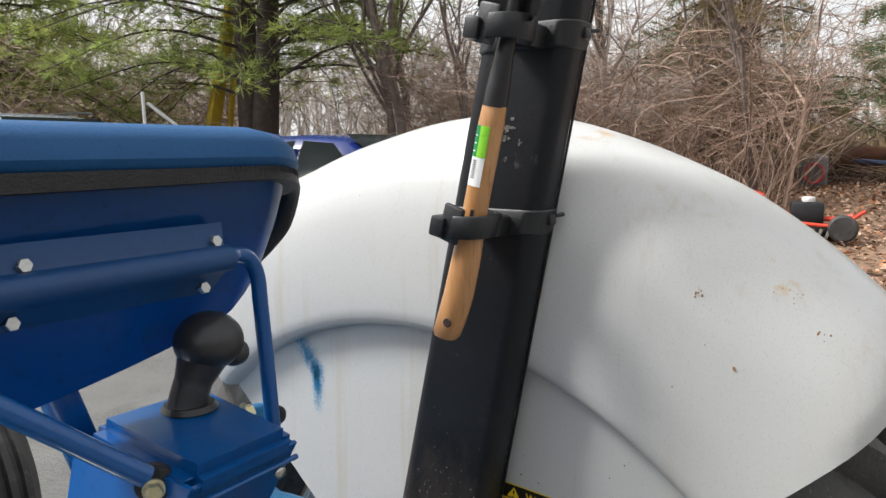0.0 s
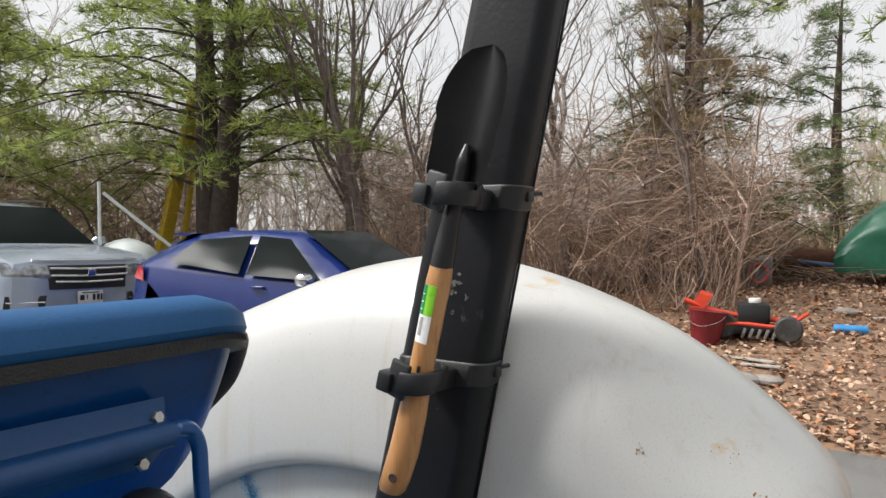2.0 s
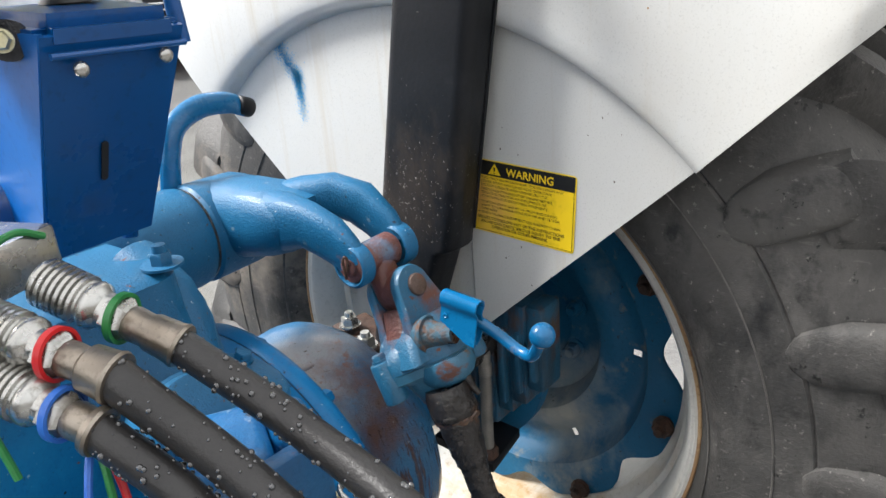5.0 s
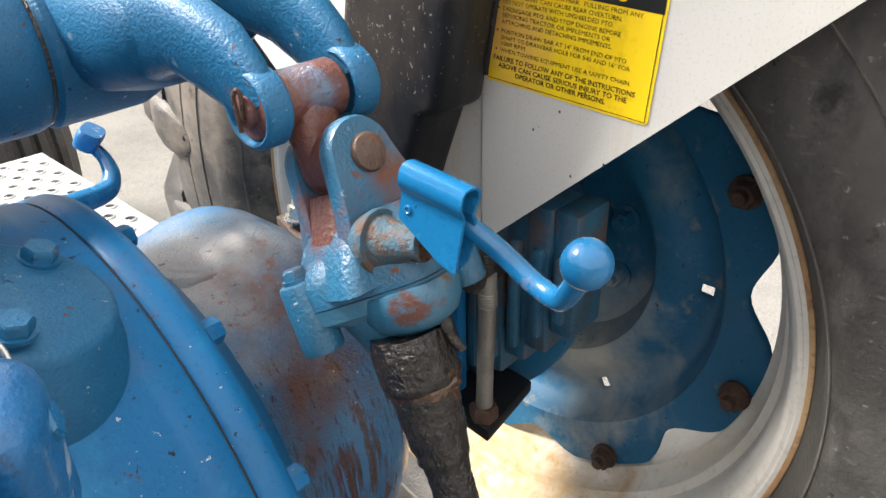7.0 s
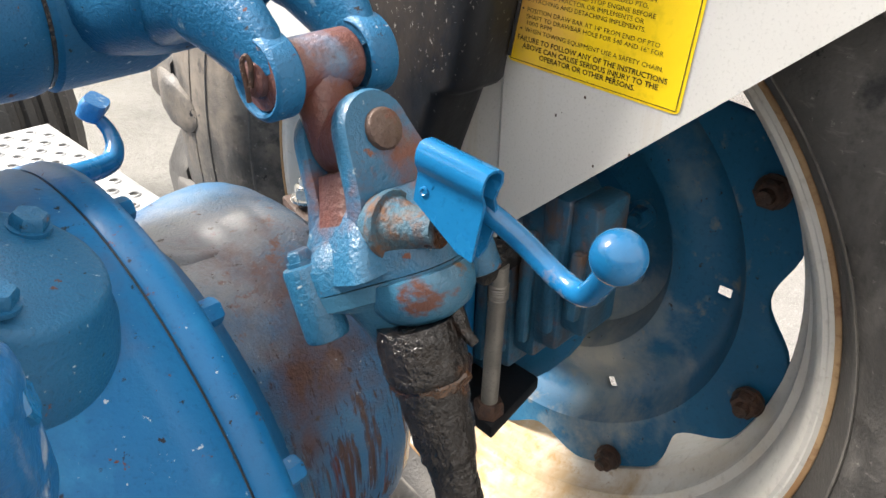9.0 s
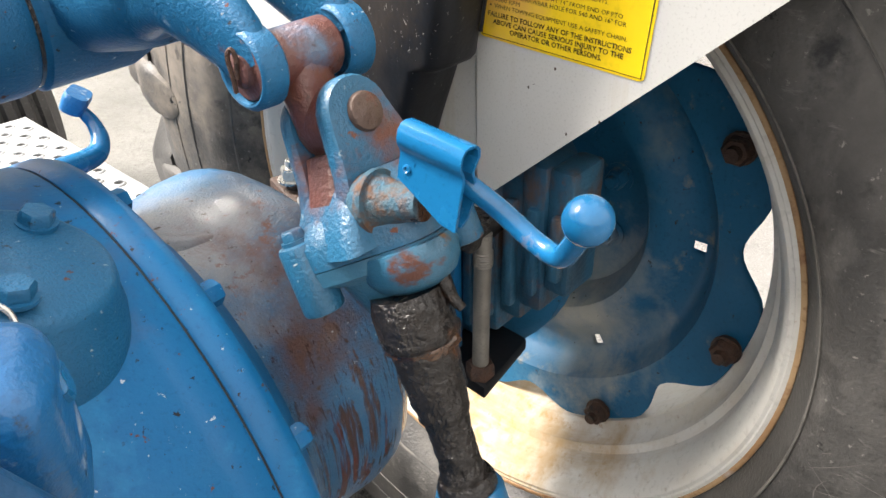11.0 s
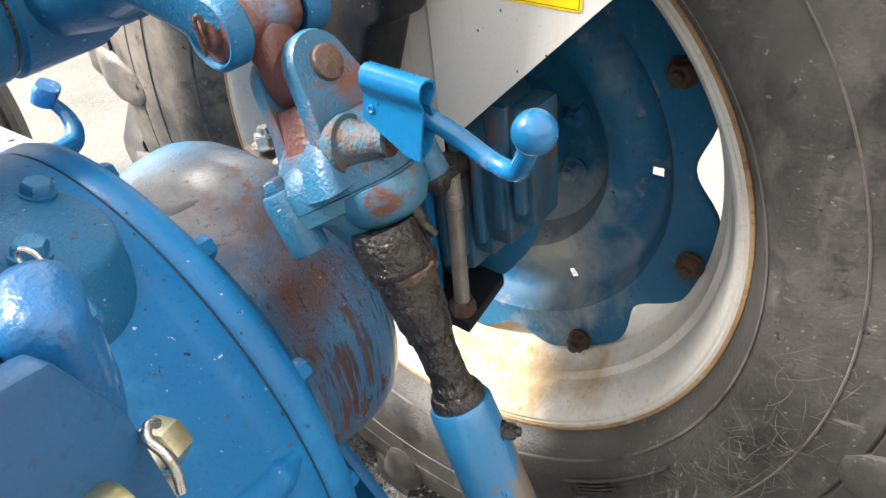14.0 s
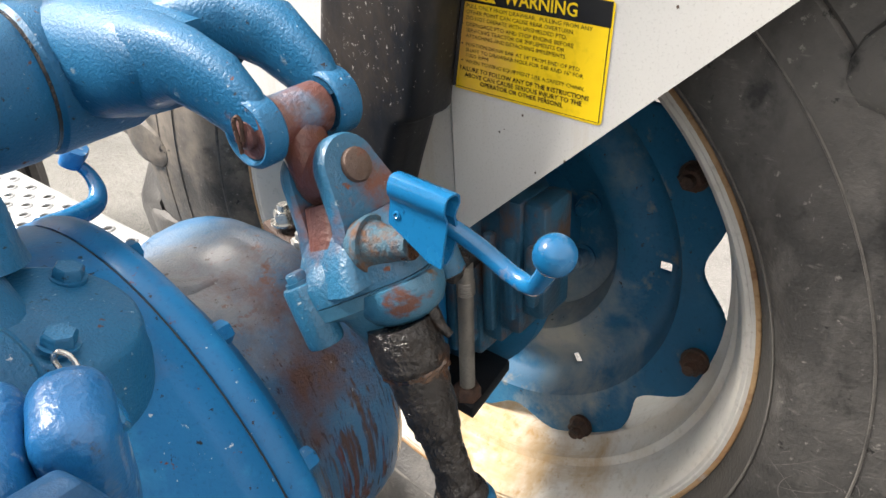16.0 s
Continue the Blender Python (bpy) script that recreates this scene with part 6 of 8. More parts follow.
for z in (1.343, 1.541):
    clip = thing("tool_clip", on_post(z, 0.05, 0.0), "black plastic tool clip strapped round the post", "tool clip", "tool clips on the post")
    strap = []
    for dz in (-0.014, -0.012, 0.012, 0.014):
        g = 0.0015 if abs(dz) > 0.013 else 0.003
        strap.append([(x, y - 0.2075 * dz, z + dz) for x, y in ring_box((POST_X0 + POST_X1) / 2, (post_y(z) + post_rear(z)) / 2, POST_X1 - POST_X0 + 2 * g, post_y(z) - post_rear(z) + 2 * g, 0.021, 6)])
    part("strap", loft(strap, cap=False), M_CLIP, clip)
    turn = Matrix((X_AX, PB, AX)).transposed().to_4x4()
    part("clip_base", box((0.032, 0.044, 0.024), Matrix.Translation(on_post(z, 0.044, 0.017)) @ turn, 0.004), M_CLIP, clip)
    band_pts = [on_post(z, a, o) for a, o in ((0.044, 0.002), (0.030, 0.018), (0.0195, 0.040), (0.0175, 0.062), (0.024, 0.0765), (0.034, 0.0815), (0.046, 0.0815))]
    rows = []
    for i, p in enumerate(band_pts):
        d = (band_pts[min(i + 1, 6)] - band_pts[max(i - 1, 0)]).normalized()
        o = d.cross(AX).normalized()
        rows.append([p + o * a * 0.0032 + AX * b * 0.012 for a, b in ((-1, -0.85), (-0.6, -1), (0.6, -1), (1, -0.85), (1, 0.85), (0.6, 1), (-0.6, 1), (-1, 0.85))])
    part("clip_arm", loft(rows), M_CLIP, clip, "curved black clip arm")
    part("clip_tab", box((0.007, 0.026, 0.040), Matrix.Translation(on_post(z + 0.003, 0.050, 0.0775)) @ turn @ pose(0, 0, 0, 4, 0, -8), 0.003), M_CLIP, clip)
    part("clip_jaw", box((0.020, 0.017, 0.022), Matrix.Translation(on_post(z, 0.064, 0.076)) @ turn, 0.003), M_CLIP, clip)
    part("strap_buckle", box((0.014, 0.006, 0.012), Matrix.Translation((POST_X1 - 0.024, post_rear(z) - 0.004, z + 0.002)), 0.002), M_CLIP, clip)
    part("strap_end", rod((POST_X1 - 0.014, post_rear(z) - 0.004, z + 0.006), (POST_X1 - 0.004, post_rear(z) - 0.009, z + 0.007), 0.0024, segs=10), M_CLIP, clip)

# garden trowel held in the clips
TR0 = Vector((0.520, -0.137, 1.238))                       # hang hole
TRD = Vector((0.006, -0.0905, 0.452)).normalized()
trowel = thing("garden_trowel", TR0, "hand trowel with ash handle and black blade, blade upwards", "trowel")
side = PB - TRD * PB.dot(TRD)
side.normalize()
front = TRD.cross(side)
if front.x > 0:
    front = -front


def tr(s, w=0.0, o=0.0):
    return TR0 + TRD * s + side * w + front * o


hp = [(-0.022, 0.006), (-0.021, 0.0115), (-0.016, 0.0142), (0.0, 0.0150), (0.03, 0.0152), (0.07, 0.0146), (0.11, 0.0138), (0.15, 0.0132), (0.19, 0.0134), (0.215, 0.0138), (0.232, 0.0128), (0.240, 0.0105)]
hb = bmesh.new()
loft([[tr(s, math.cos(t) * r * (1.12 if s < 0.09 else 1.0) + 0.008 * max(0, (0.06 - s) / 0.08) ** 2, math.sin(t) * r * 0.92) for t in [2 * math.pi * j / 28 for j in range(28)]] for s, r in hp], hb)
handle = part("handle", hb, M_ASH, trowel, "pale varnished ash handle")
part("hang_hole", lathe([(0.0, 0.0), (0.0, 0.0042), (-0.0012, 0.0055)], tr(0, 0.0015, 0.0142), front, 20), M_RUSTY, handle, "drilled hang hole")
part("ferrule", sweep([tr(0.232), tr(0.25), tr(0.28), tr(0.30, 0, -0.001), tr(0.335, 0.0, -0.004)], [0.0125, 0.0122, 0.0098, 0.0088, 0.0082], 18, 6), M_BLADE, trowel, "black steel ferrule and shank")
part("tang", sweep([tr(0.325, 0, -0.003), tr(0.345, 0, -0.0015), tr(0.362, 0, -0.003)], [0.0085, 0.0075, 0.003], 14, 6), M_BLADE, trowel)
nb = 18
blade_rows = []
for i in range(nb + 1):
    u = i / nb
    s = 0.318 + 0.150 * u
    half = 0.0395 * (1 - 0.12 * (1 - u)) if u < 0.45 else 0.0395 * math.sqrt(max(0.0, 1 - ((u - 0.45) / 0.55) ** 2.3))
    if u < 0.06:
        half *= 0.80 + 0.2 * u / 0.06
    half = max(half, 0.0012)
    row = []
    for j in range(13):
        v = -1 + j / 6
        row.append(tr(s, v * half, -0.010 + 0.020 * v * v * (half / 0.0395) - 0.006 * u + 0.004 * (1 - u)))
    blade_rows.append(row)
bb = bmesh.new()
vv = [[bb.verts.new(p) for p in row] for row in blade_rows]
for a, b in zip(vv, vv[1:]):
    for j in range(12):
        bb.faces.new((a[j], a[j + 1], b[j + 1], b[j]))
bmesh.ops.solidify(bb, geom=bb.faces[:], thickness=0.0014)
part("blade", bb, M_BLADE, trowel, "curved black-coated steel blade")


def handle_patch(s0, s1, a0, a1, mat, name, lift=0.0004):
    bm = bmesh.new()
    rows = []
    for i in range(7):
        s = s0 + (s1 - s0) * i / 6
        r = 0.0
        for (sa, ra), (sb, rb) in zip(hp, hp[1:]):
            if sa <= s <= sb:
                r = ra + (rb - ra) * (s - sa) / (sb - sa)
        rows.append([bm.verts.new(tr(s, math.cos(radians(a)) * (r + lift), math.sin(radians(a)) * (r * 0.92 + lift))) for a in [a0 + (a1 - a0) * j / 8 for j in range(9)]])
    for a, b in zip(rows, rows[1:]):
        for j in range(8):
            bm.faces.new((a[j], a[j + 1], b[j + 1], b[j]))
    return part(name, bm, mat, handle)


tag = handle_patch(0.150, 0.212, 42, 118, M_PAPER, "price_label")
tag["label"] = "green and white price label"
handle_patch(0.180, 0.212, 75, 118, M_LIME, "label_band", 0.0007)
handle_patch(0.180, 0.212, 42, 75, M_FOREST, "label_band", 0.0007)
for k in range(9):
    handle_patch(0.158 + k * 0.0022, 0.1592 + k * 0.0022, 60, 82, M_INK_SHADE, "code_bar", 0.0007)
for k in range(3):
    handle_patch(0.185 + k * 0.008, 0.1862 + k * 0.008, 50, 66, M_PAPER, "label_line", 0.001)
handle_patch(0.108, 0.116, 92, 118, M_INK_SHADE, "printed_mark", 0.0005)
handle_patch(0.119, 0.126, 98, 114, M_INK_SHADE, "printed_mark", 0.0005)

# ---------------------------------------------------------------- ground
M_ASPHALT = material("wet_asphalt", ((0.085, 0.085, 0.084), (0.125, 0.124, 0.120)), 2.2, (0.22, 0.42), bump=0.55, grain=75,
                     stains=(((0.40, 0.39, 0.375), 330, 0.50, 0.66, 0.25), ((0.03, 0.03, 0.03), 260, 0.54, 0.68, 0.15), ((0.19, 0.187, 0.18), 0.7, 0.5, 0.75, 0.4)), spec=0.6)
M_LEAF = material("leaf_litter_ground", ((0.16, 0.095, 0.060), (0.27, 0.175, 0.11)), 1.6, (0.7, 0.9), bump=0.6, grain=24,
                  stains=(((0.30, 0.20, 0.13), 26, 0.55, 0.66, 0.9), ((0.035, 0.022, 0.016), 18, 0.56, 0.68, 0.9), ((0.26, 0.13, 0.06), 5, 0.55, 0.7, 0.9)))


def on_drive(x, y):
    """Whether the asphalt drive covers a spot; beyond its ragged edge lies leaf litter."""
    edge = 5.55 + 0.12 * math.sin(y * 1.7) + 0.08 * math.sin(y * 4.1 + 1)
    return x < edge + max(0.0, y - 1.5) * 1.6


bm = bmesh.new()
xs = [-60, -30, -15, -8, -4, -2] + [i * 0.2 for i in range(-5, 70)] + [15, 17, 20, 25, 32, 45, 70]
ys = [-60, -30, -15, -8, -5] + [i * 0.2 for i in range(-20, 70)] + [15, 17, 20, 25, 32, 45, 70]
vs = [[bm.verts.new((x, y, ground_z(x, y) + (0.02 * noise.noise((x * 0.9, y * 0.9, 0)) if not on_drive(x, y) else 0.0))) for y in ys] for x in xs]
for i in range(len(xs) - 1):
    for j in range(len(ys) - 1):
        f = bm.faces.new((vs[i][j], vs[i + 1][j], vs[i + 1][j + 1], vs[i][j + 1]))
        f.material_index = 0 if on_drive((xs[i] + xs[i + 1]) / 2, (ys[j] + ys[j + 1]) / 2) else 1
ground = part("ground", bm, [M_ASPHALT, M_LEAF])
tagged(ground, "wet asphalt drive running into brown leaf litter", "ground", kind="structure")

# scattered leaves and grit
rb = random.Random(21)


def card(bm, at, size, rot, curl=0.25):
    """A small curled leaf."""
    w, h = size
    pts = [(-0.5, 0, 0), (-0.2, 0.42, curl), (0.25, 0.38, curl * 0.7), (0.55, 0, 0.1), (0.2, -0.4, curl), (-0.25, -0.36, curl * 0.8)]
    bm.faces.new([bm.verts.new(Vector(at) + rot @ Vector((x * w, y * h, z * h))) for x, y, z in pts])


def random_turn(r, tilt=0.5):
    return Euler((r.gauss(0, tilt), r.gauss(0, tilt), r.uniform(0, 6.28))).to_matrix()


M_DRYLEAF = [material("dry_leaf_" + n, (c, tuple(v * 1.25 for v in c)), 30, (0.6, 0.8), bump=0.1, grain=120) for n, c in
             (("brown", (0.24, 0.135, 0.08)), ("tan", (0.46, 0.31, 0.21)), ("dark", (0.09, 0.052, 0.036)), ("rust", (0.38, 0.17, 0.075)))]
litter = bmesh.new()
for _ in range(16000):
    u = rb.random() ** 1.3
    x, y = 5.4 + u * 8.5, rb.uniform(-2.6, 3.6) - 0.6 + u * 1.0
    if on_drive(x, y) and rb.random() > 0.03:
        continue
    s = rb.uniform(0.025, 0.075)
    card(litter, (x, y, ground_z(x, y) + 0.02 + rb.uniform(0, 0.02)), (s, s * rb.uniform(0.5, 0.9)), random_turn(rb, 0.4))
for f in litter.faces:
    f.material_index = rb.choice((0, 0, 1, 1, 1, 2, 3))
tagged(part("leaf_litter", litter, M_DRYLEAF, smooth=False), "brown and tan fallen leaves", "leaves", kind="stuff")
grit = bmesh.new()
for _ in range(14000):
    x, y = rb.uniform(0.35, 1.3), rb.uniform(-0.3, 1.2)
    s = rb.uniform(0.0025, 0.0075)
    own = [grit.verts.new((x + s * dx, y + s * dy, ground_z(x, y) + s * dz * 0.6)) for dx, dy, dz in ((1, 0, 0), (0, 1, 0.2), (-1, 0.2, 0), (0.1, -1, 0.1), (0, 0, 1.2))]
    for k in range(4):
        grit.faces.new((own[k], own[(k + 1) % 4], own[4]))
tagged(part("asphalt_grit", grit, material("pale_grit", ((0.07, 0.07, 0.07), (0.24, 0.235, 0.225)), 60, (0.06, 0.2), bump=0.1, island=(0.3, 1.8)), smooth=False), "pale wet stones in the asphalt", "grit", kind="stuff")
tagged(part("red_tag", sweep([(0.56, 0.02, -0.045), (0.60, 0.0, -0.04), (0.64, -0.012, -0.045)], [0.004, 0.008, 0.004], 8, 4), M_REDP), "scrap of red plastic lying on asphalt", "litter")

# ---------------------------------------------------------------- cars
M_CARBLUE = material("violet_blue_car_paint", ((0.010, 0.024, 0.13), (0.013, 0.030, 0.155)), 3, (0.2, 0.3), 0.0, bump=0, coat=0.5, spec=0.35)
M_CARGREY = material("silver_blue_car_paint", ((0.36, 0.42, 0.52), (0.42, 0.48, 0.58)), 3, (0.2, 0.3), 0.45, bump=0, coat=0.6)
M_CHROME = material("chrome", ((0.7, 0.7, 0.72), (0.62, 0.62, 0.64)), 10, (0.08, 0.15), 1.0, bump=0)
M_DARK = material("dark_plastic", ((0.012, 0.012, 0.013), (0.02, 0.02, 0.021)), 20, (0.4, 0.6), bump=0.1)
M_TAIL = material("red_lamp_lens", ((0.45, 0.012, 0.02), (0.35, 0.01, 0.018)), 10, (0.1, 0.2), bump=0, coat=0.8)
M_PLATE = material("white_number_plate", ((0.6, 0.6, 0.62), (0.55, 0.55, 0.57)), 10, (0.3, 0.4), bump=0)
M_LAMP = material("clear_lamp", ((0.12, 0.13, 0.14), (0.4, 0.41, 0.42)), 9, (0.08, 0.15), 0.5, bump=0, coat=1.0)
M_GLASS = bpy.data.materials.new("car_window_glass")
M_GLASS.use_nodes = True
_g = M_GLASS.node_tree.nodes["Principled BSDF"]
_g.inputs["Base Color"].default_value = (0.014, 0.018, 0.018, 1)
_g.inputs["Roughness"].default_value = 0.16
_g.inputs["Specular IOR Level"].default_value = 0.02


def car_body(stations, segs=10):
    """Skins cross-sections (y, half width at sill, at belt, at roof, sill z, belt z, roof z): one half mirrored."""
    rings = []
    for y, ws, wb, wr, zs, zb, zr in stations:
        half = [(ws * 0.86, zs), (ws, zs + 0.08), (ws * 1.015, zs + (zb - zs) * 0.5), (wb, zb - 0.03), (wb * 0.985, zb)]
        if zr > zb + 0.02:
            half += [(wr + (wb - wr) * 0.35, zb + (zr - zb) * 0.62), (wr, zr - 0.06), (wr * 0.9, zr - 0.015), (wr * 0.5, zr)]
        else:
            half += [(wb * 0.95, zb + 0.004), (wb * 0.8, zb + 0.018), (wb * 0.6, zb + 0.026), (wb * 0.3, zb + 0.03)]
        rings.append([(x, y, z) for x, z in half] + [(-x, y, z) for x, z in reversed(half)])
    return loft(rings)


def moved(bm, m):
    bm.transform(m)
    return bm


def car_wheel(m, x, y, r, parent):
    w = part("wheel", moved(lathe([(-0.1, 0.0), (-0.1, r * 0.62), (-0.06, r * 0.66), (0.08, r * 0.66), (0.08, 0.0)], (x, y, r), (1 if x > 0 else -1, 0, 0), 32), m), M_CHROME, parent, "alloy wheel")
    part("tyre", moved(lathe([(-0.09, r * 0.64), (-0.11, r * 0.75), (-0.10, r * 0.94), (-0.07, r), (0.07, r), (0.10, r * 0.94), (0.11, r * 0.75), (0.09, r * 0.64)], (x, y, r), X_AX, 40), m), M_TYRE, w, "black car tyre")


def quad_panel(corners, thick, m, n=6):
    """A slightly bulged four-cornered panel; corners go round."""
    a, b, c, d = [Vector(p) for p in corners]
    nr = (b - a).cross(d - a).normalized()
    bm = bmesh.new()
    rows = []
    for i in range(n + 1):
        u = i / n
        rows.append([bm.verts.new((a * (1 - u) + b * u) * (1 - v) + (d * (1 - u) + c * u) * v + nr * thick * (1 - (2 * u - 1) ** 4) * (1 - (2 * v - 1) ** 4)) for v in [j / n for j in range(n + 1)]])
    for p, q in zip(rows, rows[1:]):
        for j in range(n):
            bm.faces.new((p[j], q[j], q[j + 1], p[j + 1]))
    bm.transform(m)
    return bm


# violet-blue hatchback; built nose towards -y, flank towards -x
HB = pose(5.39, 4.03, 0.164, 0, 0, 4) @ Matrix.Diagonal((0.95, 0.95, 0.95, 1))
hatch = thing("hatchback_car", (5.39, 4.03, 0.164), "violet-blue two-door hatchback parked on the drive", "car")
part("body", moved(car_body([(-2.08, 0.55, 0.55, 0.5, 0.34, 0.62, 0.62), (-2.0, 0.72, 0.72, 0.6, 0.26, 0.72, 0.72), (-1.7, 0.84, 0.82, 0.6, 0.22, 0.84, 0.84), (-1.2, 0.87, 0.84, 0.6, 0.2, 0.92, 0.92), (-0.88, 0.87, 0.85, 0.62, 0.2, 0.95, 0.97),
                             (-0.45, 0.87, 0.86, 0.60, 0.2, 0.955, 1.25), (-0.05, 0.87, 0.86, 0.60, 0.2, 0.965, 1.42), (0.5, 0.87, 0.86, 0.60, 0.2, 0.985, 1.455), (1.0, 0.87, 0.86, 0.58, 0.2, 1.01, 1.44), (1.45, 0.87, 0.85, 0.555, 0.22, 1.04, 1.385),
                             (1.78, 0.85, 0.82, 0.53, 0.26, 1.06, 1.30), (1.98, 0.80, 0.77, 0.52, 0.34, 1.05, 1.12), (2.1, 0.70, 0.66, 0.5, 0.42, 0.85, 0.85)]), HB), M_CARBLUE, hatch, "violet-blue car body")
for name, cs in (("side_window", [(-0.862, -0.52, 0.985), (-0.862, 0.36, 1.01), (-0.665, 0.36, 1.385), (-0.672, -0.02, 1.36)]), ("rear_side_window", [(-0.862, 0.46, 1.015), (-0.848, 1.42, 1.10), (-0.66, 1.20, 1.33), (-0.662, 0.46, 1.385)])):
    for sgn in (1, -1):
        part(name, quad_panel([(x * sgn + (-0.022 if x < 0 else 0.022) * sgn, y, z + 0.004) for x, y, z in cs][::sgn], 0.012, HB), M_GLASS, hatch, "dark reflecting side window")
part("windscreen", quad_panel([(-0.74, -0.90, 1.0), (0.74, -0.90, 1.0), (0.56, -0.07, 1.455), (-0.56, -0.07, 1.455)], 0.045, HB), M_GLASS, hatch, "raked windscreen reflecting bare branches")
part("rear_window", quad_panel([(0.6, 1.97, 1.08), (-0.6, 1.97, 1.08), (-0.5, 1.50, 1.385), (0.5, 1.50, 1.385)], 0.02, HB), M_GLASS, hatch)
part("roof_spoiler", moved(loft([[(x, 1.38, 1.40), (x, 1.62, 1.405), (x, 1.70, 1.39), (x, 1.5, 1.365)] for x in (-0.56, -0.5, 0.5, 0.56)]), HB), M_CARBLUE, hatch, "small roof spoiler")
part("aerial_fin", moved(loft([[(-0.02, 1.22, 1.425), (0.02, 1.22, 1.425), (0.02, 1.42, 1.40), (-0.02, 1.42, 1.40)], [(-0.005, 1.36, 1.475), (0.005, 1.36, 1.475), (0.005, 1.40, 1.47), (-0.005, 1.40, 1.47)]]), HB), M_CARBLUE, hatch)
for sgn in (-1, 1):
    part("door_mirror", moved(loft([[(sgn * 0.88 + sgn * o, -0.42 + dy * 1.0, 1.0 + dz) for dy, dz in ring_box(0, 0, w, h, min(w, h) * 0.45, 4)] for o, w, h in ((0.0, 0.06, 0.05), (0.03, 0.13, 0.10), (0.10, 0.16, 0.125), (0.17, 0.13, 0.10), (0.19, 0.06, 0.05))]), HB), M_CHROME, hatch, "silver door mirror cap")
    part("tail_lamp", quad_panel([(sgn * 0.862, 1.78, 0.90), (sgn * 0.825, 1.96, 0.92), (sgn * 0.80, 1.93, 1.04), (sgn * 0.850, 1.80, 1.06)][::sgn * -1 or 1], 0.012, HB), M_TAIL, hatch, "red tail lamp")
    for y in (-1.32, 1.30):
        car_wheel(HB, sgn * 0.755, y, 0.31, hatch)
part("door_handle", moved(box((0.03, 0.16, 0.025), pose(-0.885, 0.22, 0.90), 0.008), HB), M_CARBLUE, hatch)

# silver-blue sport utility vehicle, nose towards -y
SV = pose(5.0, 9.49, 0.18, 0, 0, -3.2)
suv = thing("suv_car", (5.0, 9.49, 0.18), "silver-blue sport utility vehicle with chrome grille bars", "car")
part("body", moved(car_body([(-2.28, 0.60, 0.60, 0.5, 0.40, 0.78, 0.78), (-2.22, 0.80, 0.80, 0.6, 0.30, 0.95, 0.95), (-2.0, 0.90, 0.88, 0.6, 0.26, 1.03, 1.03), (-1.5, 0.925, 0.90, 0.6, 0.26, 1.09, 1.09), (-1.0, 0.925, 0.91, 0.62, 0.26, 1.12, 1.14),
                             (-0.6, 0.925, 0.91, 0.66, 0.26, 1.13, 1.42), (-0.2, 0.925, 0.91, 0.68, 0.26, 1.13, 1.63), (0.5, 0.925, 0.91, 0.68, 0.26, 1.13, 1.70), (1.4, 0.925, 0.91, 0.68, 0.26, 1.14, 1.69), (2.0, 0.92, 0.90, 0.66, 0.28, 1.15, 1.62),
                             (2.25, 0.90, 0.87, 0.62, 0.32, 1.14, 1.40), (2.32, 0.85, 0.8, 0.6, 0.4, 1.0, 1.0)]), SV), M_CARGREY, suv, "silver-blue body")
part("windscreen", quad_panel([(-0.80, -1.0, 1.15), (0.80, -1.0, 1.15), (0.64, -0.22, 1.63), (-0.64, -0.22, 1.63)], 0.03, SV), M_GLASS, suv, "dark windscreen")
for sgn in (-1, 1):
    part("side_window", quad_panel([(sgn * 0.915, -0.6, 1.17), (sgn * 0.915, 1.9, 1.18), (sgn * 0.71, 1.75, 1.58), (sgn * 0.735, -0.1, 1.58)][::sgn * -1 or 1], 0.01, SV), M_GLASS, suv)
    part("roof_rail", moved(sweep([(sgn * 0.62, -0.1, 1.66), (sgn * 0.63, 0.1, 1.72), (sgn * 0.63, 1.5, 1.72), (sgn * 0.62, 1.75, 1.67)], 0.018, 8, 4), SV), M_DARK, suv, "black roof rail")
    part("headlamp", quad_panel([(sgn * 0.44, -2.315, 0.79), (sgn * 0.90, -2.20, 0.82), (sgn * 0.925, -2.10, 0.97), (sgn * 0.47, -2.29, 0.92)][::sgn or 1], 0.03, SV), M_LAMP, suv, "dark headlamp with clear lens")
    part("fog_lamp", quad_panel([(sgn * 0.50, -2.29, 0.44), (sgn * 0.88, -2.17, 0.44), (sgn * 0.86, -2.18, 0.60), (sgn * 0.48, -2.30, 0.60)][::sgn or 1], 0.01, SV), M_DARK, suv)
    part("fog_bar", moved(sweep([(sgn * 0.50, -2.31, 0.53), (sgn * 0.86, -2.19, 0.53)], 0.010, 8, 1), SV), M_CHROME, suv)
    part("door_mirror", moved(loft([[(sgn * (0.92 + o), -0.72 + dy, 1.17 + dz) for dy, dz in ring_box(0, 0, w, h, min(w, h) * 0.4, 4)] for o, w, h in ((0.0, 0.06, 0.06), (0.04, 0.14, 0.15), (0.16, 0.14, 0.15), (0.20, 0.07, 0.07))]), SV), M_CARGREY, suv, "door mirror")
    for y in (-1.38, 1.36):
        car_wheel(SV, sgn * 0.84, y, 0.36, suv)
part("grille", quad_panel([(-0.45, -2.295, 0.66), (0.45, -2.295, 0.66), (0.47, -2.265, 0.93), (-0.47, -2.265, 0.93)], 0.02, SV), M_DARK, suv, "black grille")
